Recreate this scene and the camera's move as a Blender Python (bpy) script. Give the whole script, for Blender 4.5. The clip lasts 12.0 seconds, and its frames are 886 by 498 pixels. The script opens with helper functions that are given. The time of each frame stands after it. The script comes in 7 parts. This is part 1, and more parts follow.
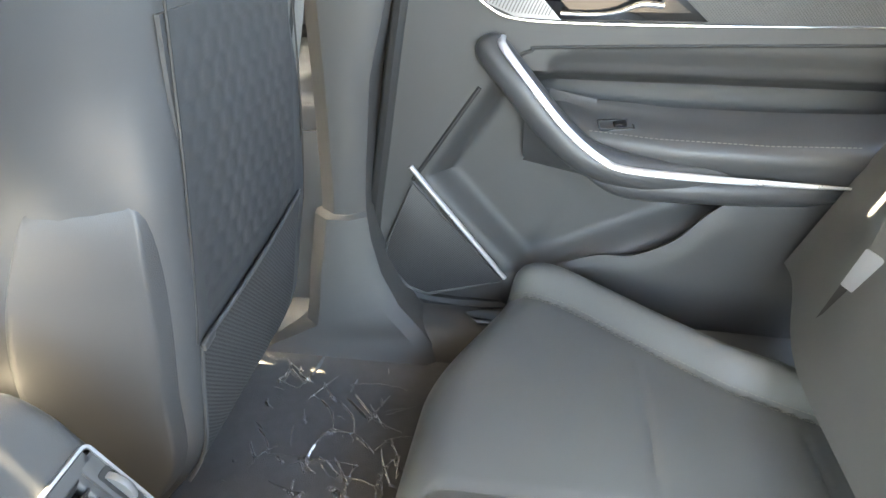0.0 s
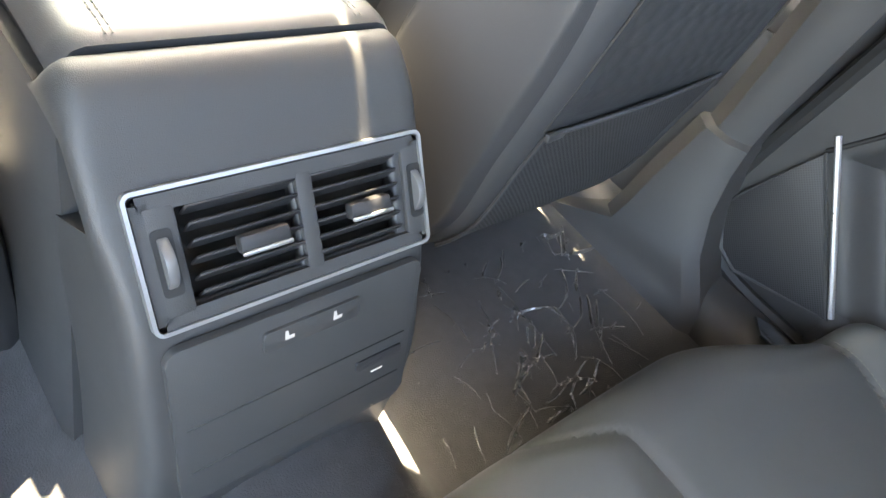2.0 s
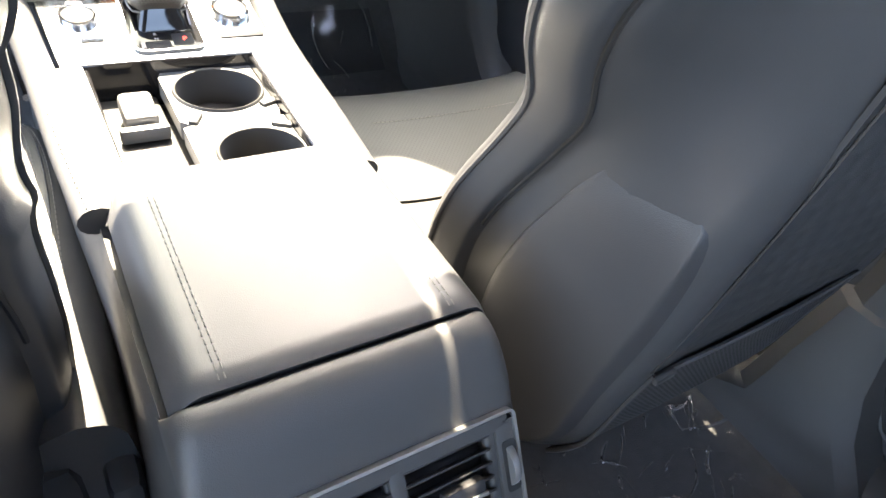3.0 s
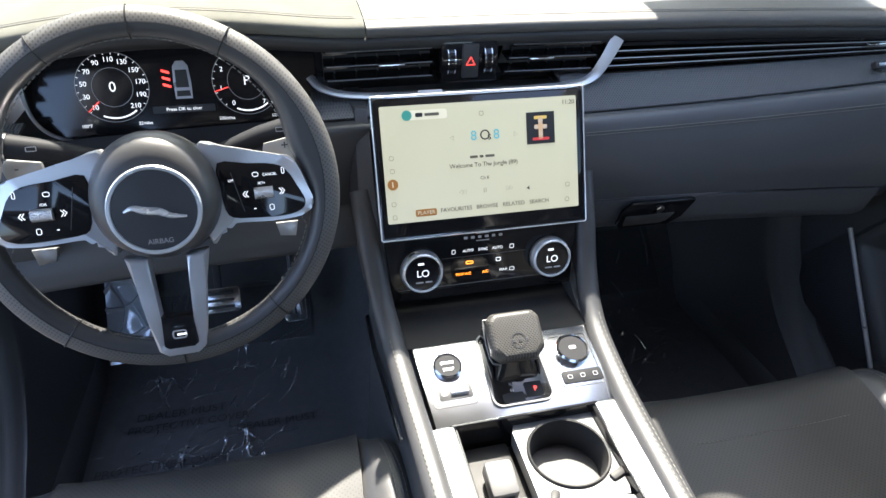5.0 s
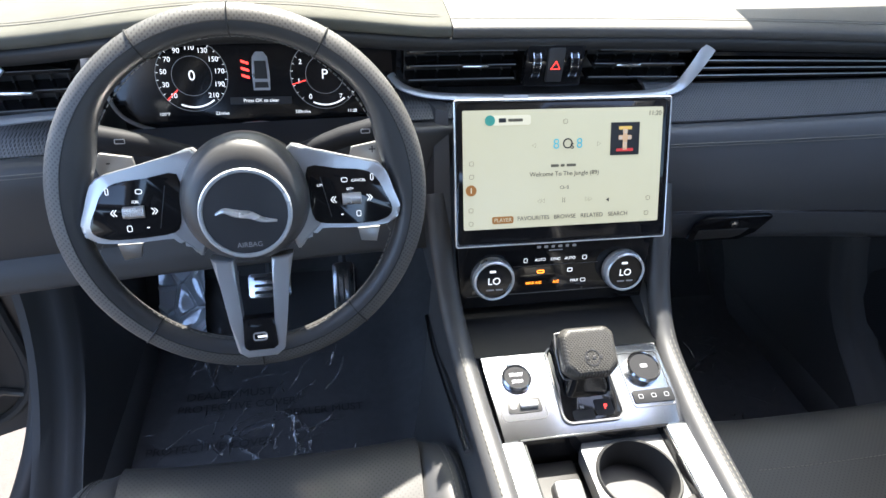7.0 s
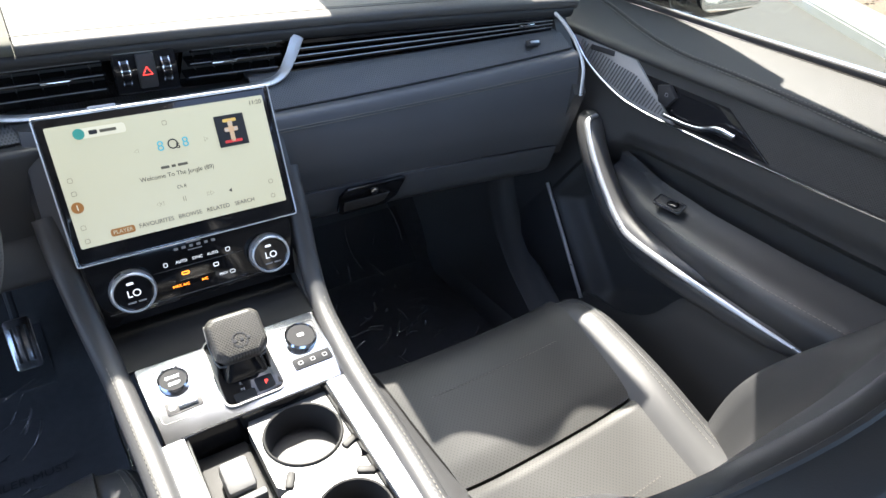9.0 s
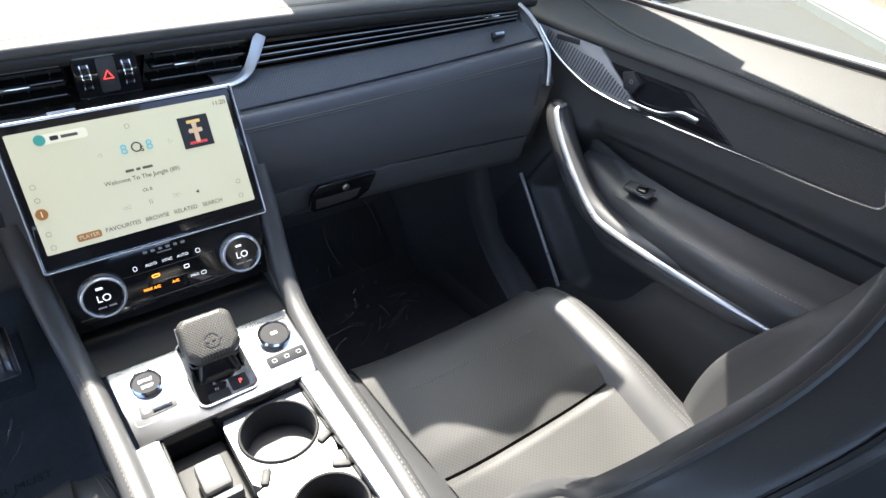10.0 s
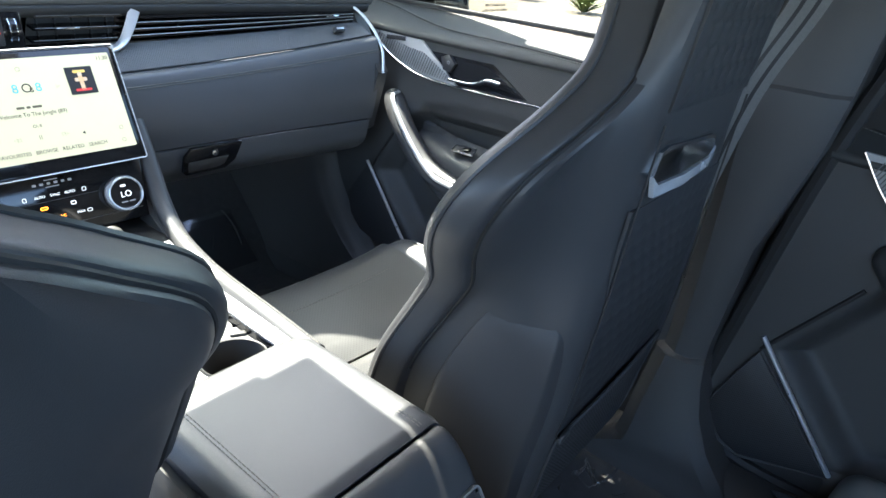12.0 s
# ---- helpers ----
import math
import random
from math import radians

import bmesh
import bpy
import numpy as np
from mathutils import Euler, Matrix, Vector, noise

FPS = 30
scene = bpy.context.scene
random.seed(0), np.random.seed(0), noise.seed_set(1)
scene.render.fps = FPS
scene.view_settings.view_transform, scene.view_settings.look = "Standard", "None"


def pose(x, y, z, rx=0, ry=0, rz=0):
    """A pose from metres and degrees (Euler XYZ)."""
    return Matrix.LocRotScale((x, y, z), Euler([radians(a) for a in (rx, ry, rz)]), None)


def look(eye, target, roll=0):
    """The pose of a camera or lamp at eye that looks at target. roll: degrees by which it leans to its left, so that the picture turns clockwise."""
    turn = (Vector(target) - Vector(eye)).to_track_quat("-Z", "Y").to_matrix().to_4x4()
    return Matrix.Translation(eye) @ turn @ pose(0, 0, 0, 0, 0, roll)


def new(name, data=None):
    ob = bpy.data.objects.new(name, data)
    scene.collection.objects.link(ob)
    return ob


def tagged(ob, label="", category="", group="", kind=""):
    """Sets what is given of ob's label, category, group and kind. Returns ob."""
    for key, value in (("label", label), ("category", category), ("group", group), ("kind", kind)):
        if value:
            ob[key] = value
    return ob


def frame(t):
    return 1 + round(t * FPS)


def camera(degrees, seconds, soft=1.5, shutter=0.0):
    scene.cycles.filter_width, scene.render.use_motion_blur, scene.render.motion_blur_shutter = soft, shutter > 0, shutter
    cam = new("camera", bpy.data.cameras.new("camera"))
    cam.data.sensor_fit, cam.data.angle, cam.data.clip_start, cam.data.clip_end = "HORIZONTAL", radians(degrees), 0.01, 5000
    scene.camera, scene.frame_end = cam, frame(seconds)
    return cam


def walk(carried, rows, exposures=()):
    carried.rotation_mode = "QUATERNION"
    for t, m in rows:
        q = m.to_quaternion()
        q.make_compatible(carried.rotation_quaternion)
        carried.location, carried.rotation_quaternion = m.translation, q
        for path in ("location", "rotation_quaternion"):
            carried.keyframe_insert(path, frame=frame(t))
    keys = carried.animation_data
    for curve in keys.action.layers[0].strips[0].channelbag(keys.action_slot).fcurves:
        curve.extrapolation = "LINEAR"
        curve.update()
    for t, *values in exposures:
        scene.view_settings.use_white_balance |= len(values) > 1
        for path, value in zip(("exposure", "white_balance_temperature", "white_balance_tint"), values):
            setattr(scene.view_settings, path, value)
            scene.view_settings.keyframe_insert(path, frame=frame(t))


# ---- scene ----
cam = camera(70.2, 12.0)
PATH = [
    (0, (-0.18, -1.015, 1.183), (1.513, -0.781, 0.145), 0.0),
    (0.3, (-0.093, -0.994, 1.211), (1.607, -0.502, 0.281), 0.4),
    (0.5, (-0.105, -0.983, 1.186), (1.582, -0.445, 0.255), 3.1),
    (1, (-0.159, -1.02, 1.12), (1.363, -0.371, -0.004), 9.9),
    (1.5, (-0.188, -0.996, 1.09), (1.136, -0.218, -0.19), 18.2),
    (2, (-0.18, -0.956, 1.075), (1.04, -0.161, -0.296), 25.3),
    (2.5, (-0.16, -0.939, 1.099), (0.91, 0.027, -0.287), 19.5),
    (3, (-0.125, -0.877, 1.184), (0.831, 0.308, -0.113), 12.4),
    (3.5, (-0.123, -0.825, 1.292), (0.728, 0.489, 0.048), 9.3),
    (3.7, (-0.131, -0.794, 1.31), (0.69, 0.553, 0.08), 9.3),
    (5.3, (-0.259, -0.626, 1.429), (0.079, 1.0, 0.315), 2.9),
    (5.5, (-0.283, -0.607, 1.433), (0.036, 1.009, 0.3), 4.6),
    (6, (-0.301, -0.581, 1.43), (0.02, 0.993, 0.238), 5.6),
    (6.5, (-0.294, -0.59, 1.428), (0.013, 0.985, 0.235), 4.4),
    (6.7, (-0.291, -0.596, 1.429), (0.013, 0.984, 0.241), 3.9),
    (8.3, (-0.181, -0.693, 1.442), (0.602, 0.756, 0.307), 5.0),
    (8.5, (-0.161, -0.706, 1.44), (0.683, 0.716, 0.315), 4.5),
    (9, (-0.13, -0.731, 1.44), (0.837, 0.614, 0.319), 4.0),
    (9.5, (-0.115, -0.748, 1.445), (0.883, 0.569, 0.318), 3.0),
    (10, (-0.113, -0.751, 1.441), (0.879, 0.567, 0.31), 2.5),
    (10.5, (-0.115, -0.795, 1.432), (0.891, 0.507, 0.295), 1.5),
    (11, (-0.157, -0.857, 1.387), (0.96, 0.405, 0.31), 0.7),
    (11.5, (-0.231, -0.926, 1.352), (0.942, 0.302, 0.297), 1.7),
    (12, (-0.313, -0.959, 1.319), (1.109, 0.144, 0.447), 5.0),
]
walk(cam, [(t, look(eye, target, roll)) for t, eye, target, roll in PATH],
     [(0.0, 6.35, 8500, 5), (0.5, 6.65, 9200, 7), (1.0, 6.3, 8700, 6), (1.5, 5.75, 8300, 6), (2.0, 5.8, 8300, 8), (2.5, 6.1, 8600, 10), (3.0, 4.9, 7400, 10), (3.4, 3.75, 7000, 8), (3.8, 2.8, 7000, 8), (5.3, 3.1, 6200, 10),
      (6.7, 3.1, 6200, 10), (8.3, 3.1, 6200, 10), (10.3, 3.2, 6200, 10), (11.1, 3.7, 6200, 9), (12.0, 3.8, 6100, 4)])

# ---- world, sun, exposure ----
world = bpy.data.worlds.new("world")
scene.world = world
world.use_nodes = True
SUN = Vector((0.10, 0.60, 1.0)).normalized()
sky = world.node_tree.nodes.new("ShaderNodeTexSky")
sky.sky_type = "NISHITA"
sky.sun_disc = False
sky.dust_density, sky.air_density = 3.0, 0.8
sky.sun_elevation = math.asin(SUN.z)
sky.sun_rotation = math.atan2(SUN.x, SUN.y)
world.node_tree.links.new(sky.outputs[0], world.node_tree.nodes["Background"].inputs[0])
world.node_tree.nodes["Background"].inputs[1].default_value = 0.15
lamp = bpy.data.lights.new("sun", "SUN")
lamp.energy, lamp.angle, lamp.color = 3.3, radians(0.6), (1.0, 0.91, 0.77)
new("sun", lamp).matrix_world = look(SUN * 30, (0, 0, 0))


# ---- materials ----
def material(name, color, rough=0.5, metal=0.0, noise_scale=0.0, noise_amount=0.15, bump=0.0, bump_scale=400.0,
             kind="noise", spec=0.5, coat=0.0, emit=0.0, alpha=1.0, rough_var=0.08, sheen=0.0):
    m = bpy.data.materials.new(name)
    m.use_nodes = True
    nt = m.node_tree
    b = nt.nodes["Principled BSDF"]
    b.inputs["Base Color"].default_value = (*color, 1)
    b.inputs["Roughness"].default_value = rough
    b.inputs["Metallic"].default_value = metal
    b.inputs["Specular IOR Level"].default_value = spec
    b.inputs["Coat Weight"].default_value = coat
    b.inputs["Sheen Weight"].default_value = sheen
    if emit:
        b.inputs["Emission Color"].default_value = (*color, 1)
        b.inputs["Emission Strength"].default_value = emit
    co = nt.nodes.new("ShaderNodeTexCoord")
    if noise_scale:
        n = nt.nodes.new("ShaderNodeTexNoise")
        n.inputs["Scale"].default_value = noise_scale
        n.inputs["Detail"].default_value = 5
        nt.links.new(co.outputs["Object"], n.inputs["Vector"])
        r = nt.nodes.new("ShaderNodeMapRange")
        r.inputs[3].default_value, r.inputs[4].default_value = 1 - noise_amount, 1 + noise_amount
        nt.links.new(n.outputs["Fac"], r.inputs[0])
        mix = nt.nodes.new("ShaderNodeMix")
        mix.data_type, mix.blend_type = "RGBA", "MULTIPLY"
        mix.inputs[0].default_value = 1
        mix.inputs[6].default_value = (*color, 1)
        nt.links.new(r.outputs[0], mix.inputs[7])
        nt.links.new(mix.outputs[2], b.inputs["Base Color"])
        r2 = nt.nodes.new("ShaderNodeMapRange")
        r2.inputs[3].default_value, r2.inputs[4].default_value = max(rough - rough_var, 0.02), rough + rough_var
        nt.links.new(n.outputs["Fac"], r2.inputs[0])
        nt.links.new(r2.outputs[0], b.inputs["Roughness"])
    if bump:
        if kind == "voronoi":
            v = nt.nodes.new("ShaderNodeTexVoronoi")
            out = v.outputs["Distance"]
        elif kind == "wave":
            v = nt.nodes.new("ShaderNodeTexWave")
            out = v.outputs["Fac"]
        else:
            v = nt.nodes.new("ShaderNodeTexNoise")
            v.inputs["Detail"].default_value = 6
            out = v.outputs["Fac"]
        v.inputs["Scale"].default_value = bump_scale
        nt.links.new(co.outputs["Object"], v.inputs["Vector"])
        bp = nt.nodes.new("ShaderNodeBump")
        bp.inputs["Strength"].default_value = bump
        bp.inputs["Distance"].default_value = 0.001
        nt.links.new(out, bp.inputs["Height"])
        nt.links.new(bp.outputs[0], b.inputs["Normal"])
    return m


def dotted(name, color, hole, rough, pitch, size, plane="xy", relief=0.0):
    """Leather or metal with small round holes on a regular pitch, laid out in one plane of the object's own metres."""
    m = material(name, color, rough, bump=0.25, bump_scale=900, noise_scale=12)
    nt = m.node_tree
    b = nt.nodes["Principled BSDF"]
    co = nt.nodes.new("ShaderNodeTexCoord")
    part_of, lay = nt.nodes.new("ShaderNodeSeparateXYZ"), nt.nodes.new("ShaderNodeCombineXYZ")
    nt.links.new(co.outputs["Object"], part_of.inputs[0])
    for k, axis in enumerate(plane):
        nt.links.new(part_of.outputs["xyz".index(axis)], lay.inputs[k])
    turn = nt.nodes.new("ShaderNodeMapping")
    turn.inputs["Rotation"].default_value = (0, 0, radians(45))
    nt.links.new(lay.outputs[0], turn.inputs[0])
    v = nt.nodes.new("ShaderNodeTexVoronoi")
    v.voronoi_dimensions = "2D"
    v.inputs["Randomness"].default_value = 0.0
    v.inputs["Scale"].default_value = 1.0 / pitch
    nt.links.new(turn.outputs[0], v.inputs["Vector"])
    soft = nt.nodes.new("ShaderNodeMapRange")
    soft.inputs[1].default_value, soft.inputs[2].default_value = size - 0.06, size + 0.06
    nt.links.new(v.outputs["Distance"], soft.inputs[0])
    mix = nt.nodes.new("ShaderNodeMix")
    mix.data_type = "RGBA"
    mix.inputs[6].default_value = (*hole, 1)
    nt.links.new(b.inputs["Base Color"].links[0].from_socket, mix.inputs[7])
    nt.links.new(soft.outputs[0], mix.inputs[0])
    nt.links.new(mix.outputs[2], b.inputs["Base Color"])
    if relief:
        bp = nt.nodes.new("ShaderNodeBump")
        bp.inputs["Strength"].default_value, bp.inputs["Distance"].default_value = 1.0, relief
        nt.links.new(soft.outputs[0], bp.inputs["Height"])
        nt.links.new(nt.nodes["Bump"].outputs[0], bp.inputs["Normal"])
        nt.links.new(bp.outputs[0], b.inputs["Normal"])
    return m


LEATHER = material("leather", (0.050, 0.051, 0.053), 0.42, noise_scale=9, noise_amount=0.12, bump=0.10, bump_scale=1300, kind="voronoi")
LEATHER_PERF = dotted("perforated_leather", (0.047, 0.047, 0.046), (0.026, 0.026, 0.026), 0.42, 0.0046, 0.22)
PLASTIC = material("soft_plastic", (0.054, 0.054, 0.054), 0.5, noise_scale=14, noise_amount=0.08, bump=0.2, bump_scale=1500, kind="voronoi")
DARK_PLASTIC = material("dark_plastic", (0.030, 0.030, 0.032), 0.5, noise_scale=20, noise_amount=0.1, bump=0.15, bump_scale=1500)
GREY_PLASTIC = material("grey_trim", (0.058, 0.057, 0.056), 0.55, noise_scale=10, noise_amount=0.06, bump=0.15, bump_scale=1500)
SUEDE = material("suede", (0.115, 0.115, 0.100), 0.95, noise_scale=14, noise_amount=0.35, bump=0.3, bump_scale=1200, spec=0.12)
GLOSS = material("gloss_black", (0.011, 0.011, 0.012), 0.08, noise_scale=6, noise_amount=0.1, rough_var=0.03)
CHROME = material("satin_chrome", (0.72, 0.74, 0.77), 0.16, 1.0, noise_scale=30, noise_amount=0.04, rough_var=0.04)
ALU = material("brushed_aluminium", (0.60, 0.62, 0.65), 0.20, 1.0, noise_scale=18, noise_amount=0.05, bump=0.05, bump_scale=600, rough_var=0.04)
SILVER = material("silver_paint", (0.58, 0.60, 0.63), 0.30, 0.70, noise_scale=30, noise_amount=0.05)
CARPET = material("carpet", (0.055, 0.054, 0.055), 0.95, noise_scale=60, noise_amount=0.35, bump=0.9, bump_scale=500, sheen=0.2)
STITCH = material("thread", (0.16, 0.155, 0.14), 0.8, noise_scale=200)
WEBBING = material("belt_webbing", (0.15, 0.15, 0.145), 0.7, noise_scale=300, noise_amount=0.2, bump=0.4, bump_scale=700, kind="wave")
ASPHALT = material("asphalt", (0.075, 0.066, 0.058), 0.9, noise_scale=40, noise_amount=0.3, bump=0.6, bump_scale=120)
CONCRETE = material("concrete", (0.24, 0.23, 0.21), 0.85, noise_scale=6, noise_amount=0.12, bump=0.4, bump_scale=80)
GRAVEL = material("gravel", (0.15, 0.105, 0.07), 0.9, noise_scale=30, noise_amount=0.5, bump=1.0, bump_scale=60, kind="voronoi")
PAINT = material("car_paint", (0.10, 0.095, 0.09), 0.25, 0.5, coat=1.0, noise_scale=8, noise_amount=0.03)
RUBBER = material("rubber", (0.018, 0.018, 0.018), 0.6, noise_scale=40)


HEADLINING = material("headlining", (0.40, 0.39, 0.37), 0.9, noise_scale=12, noise_amount=0.06, bump=0.2, bump_scale=1500)
WHEEL_LEATHER = material("wheel_leather", (0.058, 0.058, 0.059), 0.36, noise_scale=9, noise_amount=0.1, bump=0.10, bump_scale=1300, kind="voronoi")
# the same black leather as LEATHER, lightened and blued for the sky's sheen
SKYLIT_PAD = material("skylit_pad_leather", (0.094, 0.099, 0.107), 0.36, noise_scale=9, noise_amount=0.12, bump=0.10, bump_scale=1300, kind="voronoi")
BENCH = material("bench_leather", (0.096, 0.102, 0.103), 0.40, noise_scale=7, noise_amount=0.14, bump=0.10, bump_scale=1300, kind="voronoi")
DIM_PRINT = material("film_print", (0.012, 0.012, 0.013), 0.5, noise_scale=30)
MAT = material("mat_pile", (0.022, 0.022, 0.024), 0.9, noise_scale=60, noise_amount=0.3, bump=0.8, bump_scale=500)
BRIGHT = material("bright_metal", (0.72, 0.75, 0.78), 0.25, 0.45, noise_scale=30, noise_amount=0.03)
BARK = material("bark", (0.12, 0.09, 0.06), 0.9, noise_scale=30, noise_amount=0.3)
FOLIAGE = material("foliage", (0.10, 0.12, 0.03), 0.7, noise_scale=3, noise_amount=0.45)
DASH_LEATHER = material("dash_leather", (0.085, 0.082, 0.078), 0.55, noise_scale=10, noise_amount=0.08, bump=0.3, bump_scale=700, kind="voronoi")
LEDGE = material("ledge_leather", (0.040, 0.041, 0.040), 0.62, noise_scale=10, noise_amount=0.08, bump=0.3, bump_scale=800, kind="voronoi")
BAND = dotted("textured_band", (0.112, 0.114, 0.118), (0.052, 0.053, 0.056), 0.42, 0.0027, 0.30, "xz", 0.0006)
DOOR_BAND = dotted("door_band", (0.064, 0.063, 0.061), (0.032, 0.032, 0.032), 0.45, 0.0030, 0.30, "yz", 0.0006)
SHELL = material("seat_shell", (0.048, 0.048, 0.050), 0.45, noise_scale=8, noise_amount=0.08, bump=0.2, bump_scale=1200, kind="voronoi")
QUILT = material("quilted_leather", (0.042, 0.043, 0.045), 0.5, noise_scale=10, bump=0.10, bump_scale=1300, kind="voronoi")
MESH = dotted("net_mesh", (0.050, 0.050, 0.052), (0.006, 0.006, 0.006), 0.7, 0.0042, 0.30, "xz", 0.0006)
LEATHER_PERF_FINE = dotted("rim_leather", (0.100, 0.098, 0.094), (0.052, 0.051, 0.050), 0.5, 0.0032, 0.26, "xz")
SPEAKER = dotted("speaker_mesh", (0.045, 0.045, 0.047), (0.006, 0.006, 0.006), 0.5, 0.0032, 0.30, "yz")
TWEETER = material("tweeter_silver", (0.44, 0.44, 0.44), 0.45, 0.35, noise_scale=30, noise_amount=0.05)
KNURL = material("knurled_metal", (0.55, 0.56, 0.58), 0.3, 0.9, noise_scale=40, bump=1.0, bump_scale=700, kind="voronoi")
KNURL_BLACK = dotted("knurled_black", (0.062, 0.060, 0.055), (0.022, 0.022, 0.022), 0.40, 0.0026, 0.28, "xy", 0.0004)
SPOKE = material("spoke_metal", (0.62, 0.63, 0.65), 0.30, 0.65, noise_scale=25, noise_amount=0.05, rough_var=0.05)
SILVER_MATT = material("matt_silver", (0.46, 0.46, 0.45), 0.38, 0.8, noise_scale=25, noise_amount=0.06)
SATIN_GREY = material("satin_grey", (0.16, 0.16, 0.16), 0.35, 0.2, noise_scale=20, noise_amount=0.06)
BUTTON = material("button_black", (0.022, 0.023, 0.026), 0.6, noise_scale=20, spec=0.12)
CHARCOAL = material("charcoal", (0.045, 0.046, 0.05), 0.4, noise_scale=20)
DISPLAY_BLACK = material("display_black", (0.012, 0.012, 0.014), 0.12, noise_scale=5, rough_var=0.02)
BOWL = material("handle_bowl", (0.012, 0.012, 0.013), 0.15, noise_scale=12)
DOOR_METAL = material("door_metal", (0.085, 0.078, 0.072), 0.35, 0.5, coat=0.5, noise_scale=10, noise_amount=0.06)
BELT_DARK = material("belt_stripe", (0.022, 0.022, 0.022), 0.7, noise_scale=200, bump=0.4, bump_scale=700, kind="wave")
MIRROR = material("mirror_glass", (0.85, 0.87, 0.88), 0.02, 1.0)
CREAM = material("screen_cream", (0.40, 0.385, 0.27), 0.25, emit=0.125)
CREAM_LIGHT = material("screen_light", (0.46, 0.44, 0.33), 0.3, emit=0.15)
INK = material("screen_ink", (0.03, 0.03, 0.03), 0.4)
DIM_INK = material("screen_dim_ink", (0.11, 0.10, 0.07), 0.4, emit=0.03)
BROWN = material("screen_brown", (0.20, 0.085, 0.015), 0.4, emit=0.12)
TEAL = material("screen_teal", (0.04, 0.22, 0.18), 0.4, emit=0.1)
CYAN = material("screen_cyan", (0.07, 0.34, 0.40), 0.4, emit=0.08)
TAN = material("picture_tan", (0.45, 0.32, 0.20), 0.4, emit=0.1)
GOLD = material("picture_gold", (0.55, 0.38, 0.10), 0.4, emit=0.1)
RED_INK = material("picture_red", (0.45, 0.04, 0.04), 0.4, emit=0.1)
GREY_INK = material("picture_grey", (0.40, 0.40, 0.38), 0.4, emit=0.1)
AMBER = material("amber_mark", (0.9, 0.25, 0.02), 0.4, emit=0.6)
GLOW = material("white_mark", (0.70, 0.72, 0.75), 0.4, emit=0.20)
GREY_MARK = material("grey_mark", (0.26, 0.27, 0.29), 0.4, emit=0.03)
RED_MARK = material("red_mark", (0.8, 0.04, 0.03), 0.4, emit=0.5)


def clear(name, gloss_ior, tint, rough):
    """A thin clear film or pane: light goes straight through, and it shines by its angle."""
    m = bpy.data.materials.new(name)
    m.use_nodes = True
    nt = m.node_tree
    nt.nodes.remove(nt.nodes["Principled BSDF"])
    tr = nt.nodes.new("ShaderNodeBsdfTransparent")
    tr.inputs[0].default_value = (*tint, 1)
    gl = nt.nodes.new("ShaderNodeBsdfGlossy")
    gl.inputs["Roughness"].default_value = rough
    fr = nt.nodes.new("ShaderNodeFresnel")
    fr.inputs["IOR"].default_value = gloss_ior
    mix = nt.nodes.new("ShaderNodeMixShader")
    nt.links.new(fr.outputs[0], mix.inputs[0])
    nt.links.new(tr.outputs[0], mix.inputs[1])
    nt.links.new(gl.outputs[0], mix.inputs[2])
    nt.links.new(mix.outputs[0], nt.nodes["Material Output"].inputs[0])
    return m


FILM = clear("clear_film", 1.55, (0.95, 0.95, 0.95), 0.09)
haze, cover = FILM.node_tree.nodes.new("ShaderNodeBsdfDiffuse"), FILM.node_tree.nodes.new("ShaderNodeMixShader")
haze.inputs[0].default_value, cover.inputs[0].default_value = (0.50, 0.53, 0.56, 1), 0.030
out = FILM.node_tree.nodes["Material Output"]
FILM.node_tree.links.new(out.inputs[0].links[0].from_socket, cover.inputs[1])
FILM.node_tree.links.new(haze.outputs[0], cover.inputs[2])
FILM.node_tree.links.new(cover.outputs[0], out.inputs[0])
# opaque pale film whose brightness stands in for glints of sky and sun
FILM_GLINT = material("film_glint", (0.70, 0.73, 0.76), 0.12, 0.3)
GLASS = clear("window_glass", 1.45, (0.72, 0.76, 0.73), 0.0)
PRIVACY_GLASS = clear("privacy_glass", 1.45, (0.30, 0.32, 0.30), 0.0)


# ---- mesh helpers ----
def thing(name, base, label, category, group="", kind=""):
    ob = new(name)
    ob.location = base
    ob.empty_display_size = 0.05
    bpy.context.view_layer.update()
    return tagged(ob, label, category, group, kind)


def part(name, bm, mat, parent=None, label="", smooth=True):
    me = bpy.data.meshes.new(name)
    bmesh.ops.recalc_face_normals(bm, faces=bm.faces)
    for f in bm.faces:
        f.smooth = smooth
    bm.to_mesh(me)
    bm.free()
    me.materials.append(mat)
    if smooth:
        me.set_sharp_from_angle(angle=radians(38))
    ob = new(name, me)
    if parent is not None:
        ob.parent = parent
        ob.matrix_parent_inverse = world_of(parent).inverted()
    if label:
        ob["label"] = label
    return ob


def world_of(ob):
    m = ob.matrix_basis
    return world_of(ob.parent) @ ob.matrix_parent_inverse @ m if ob.parent else m


def curve(points, n=8, closed=False):
    """A smooth line through a few points (Catmull-Rom)."""
    p = [Vector(q) for q in points]
    out, k = [], len(p)
    for i in range(k if closed else k - 1):
        a, b = p[i], p[(i + 1) % k]
        before = p[i - 1] if (closed or i > 0) else a * 2 - b
        after = p[(i + 2) % k] if (closed or i + 2 < k) else b * 2 - a
        for j in range(n):
            t = j / n
            out.append(0.5 * (2 * a + (b - before) * t + (2 * before - 5 * a + 4 * b - after) * t * t
                              + (3 * a - before - 3 * b + after) * t ** 3))
    if not closed:
        out.append(p[-1].copy())
    return out


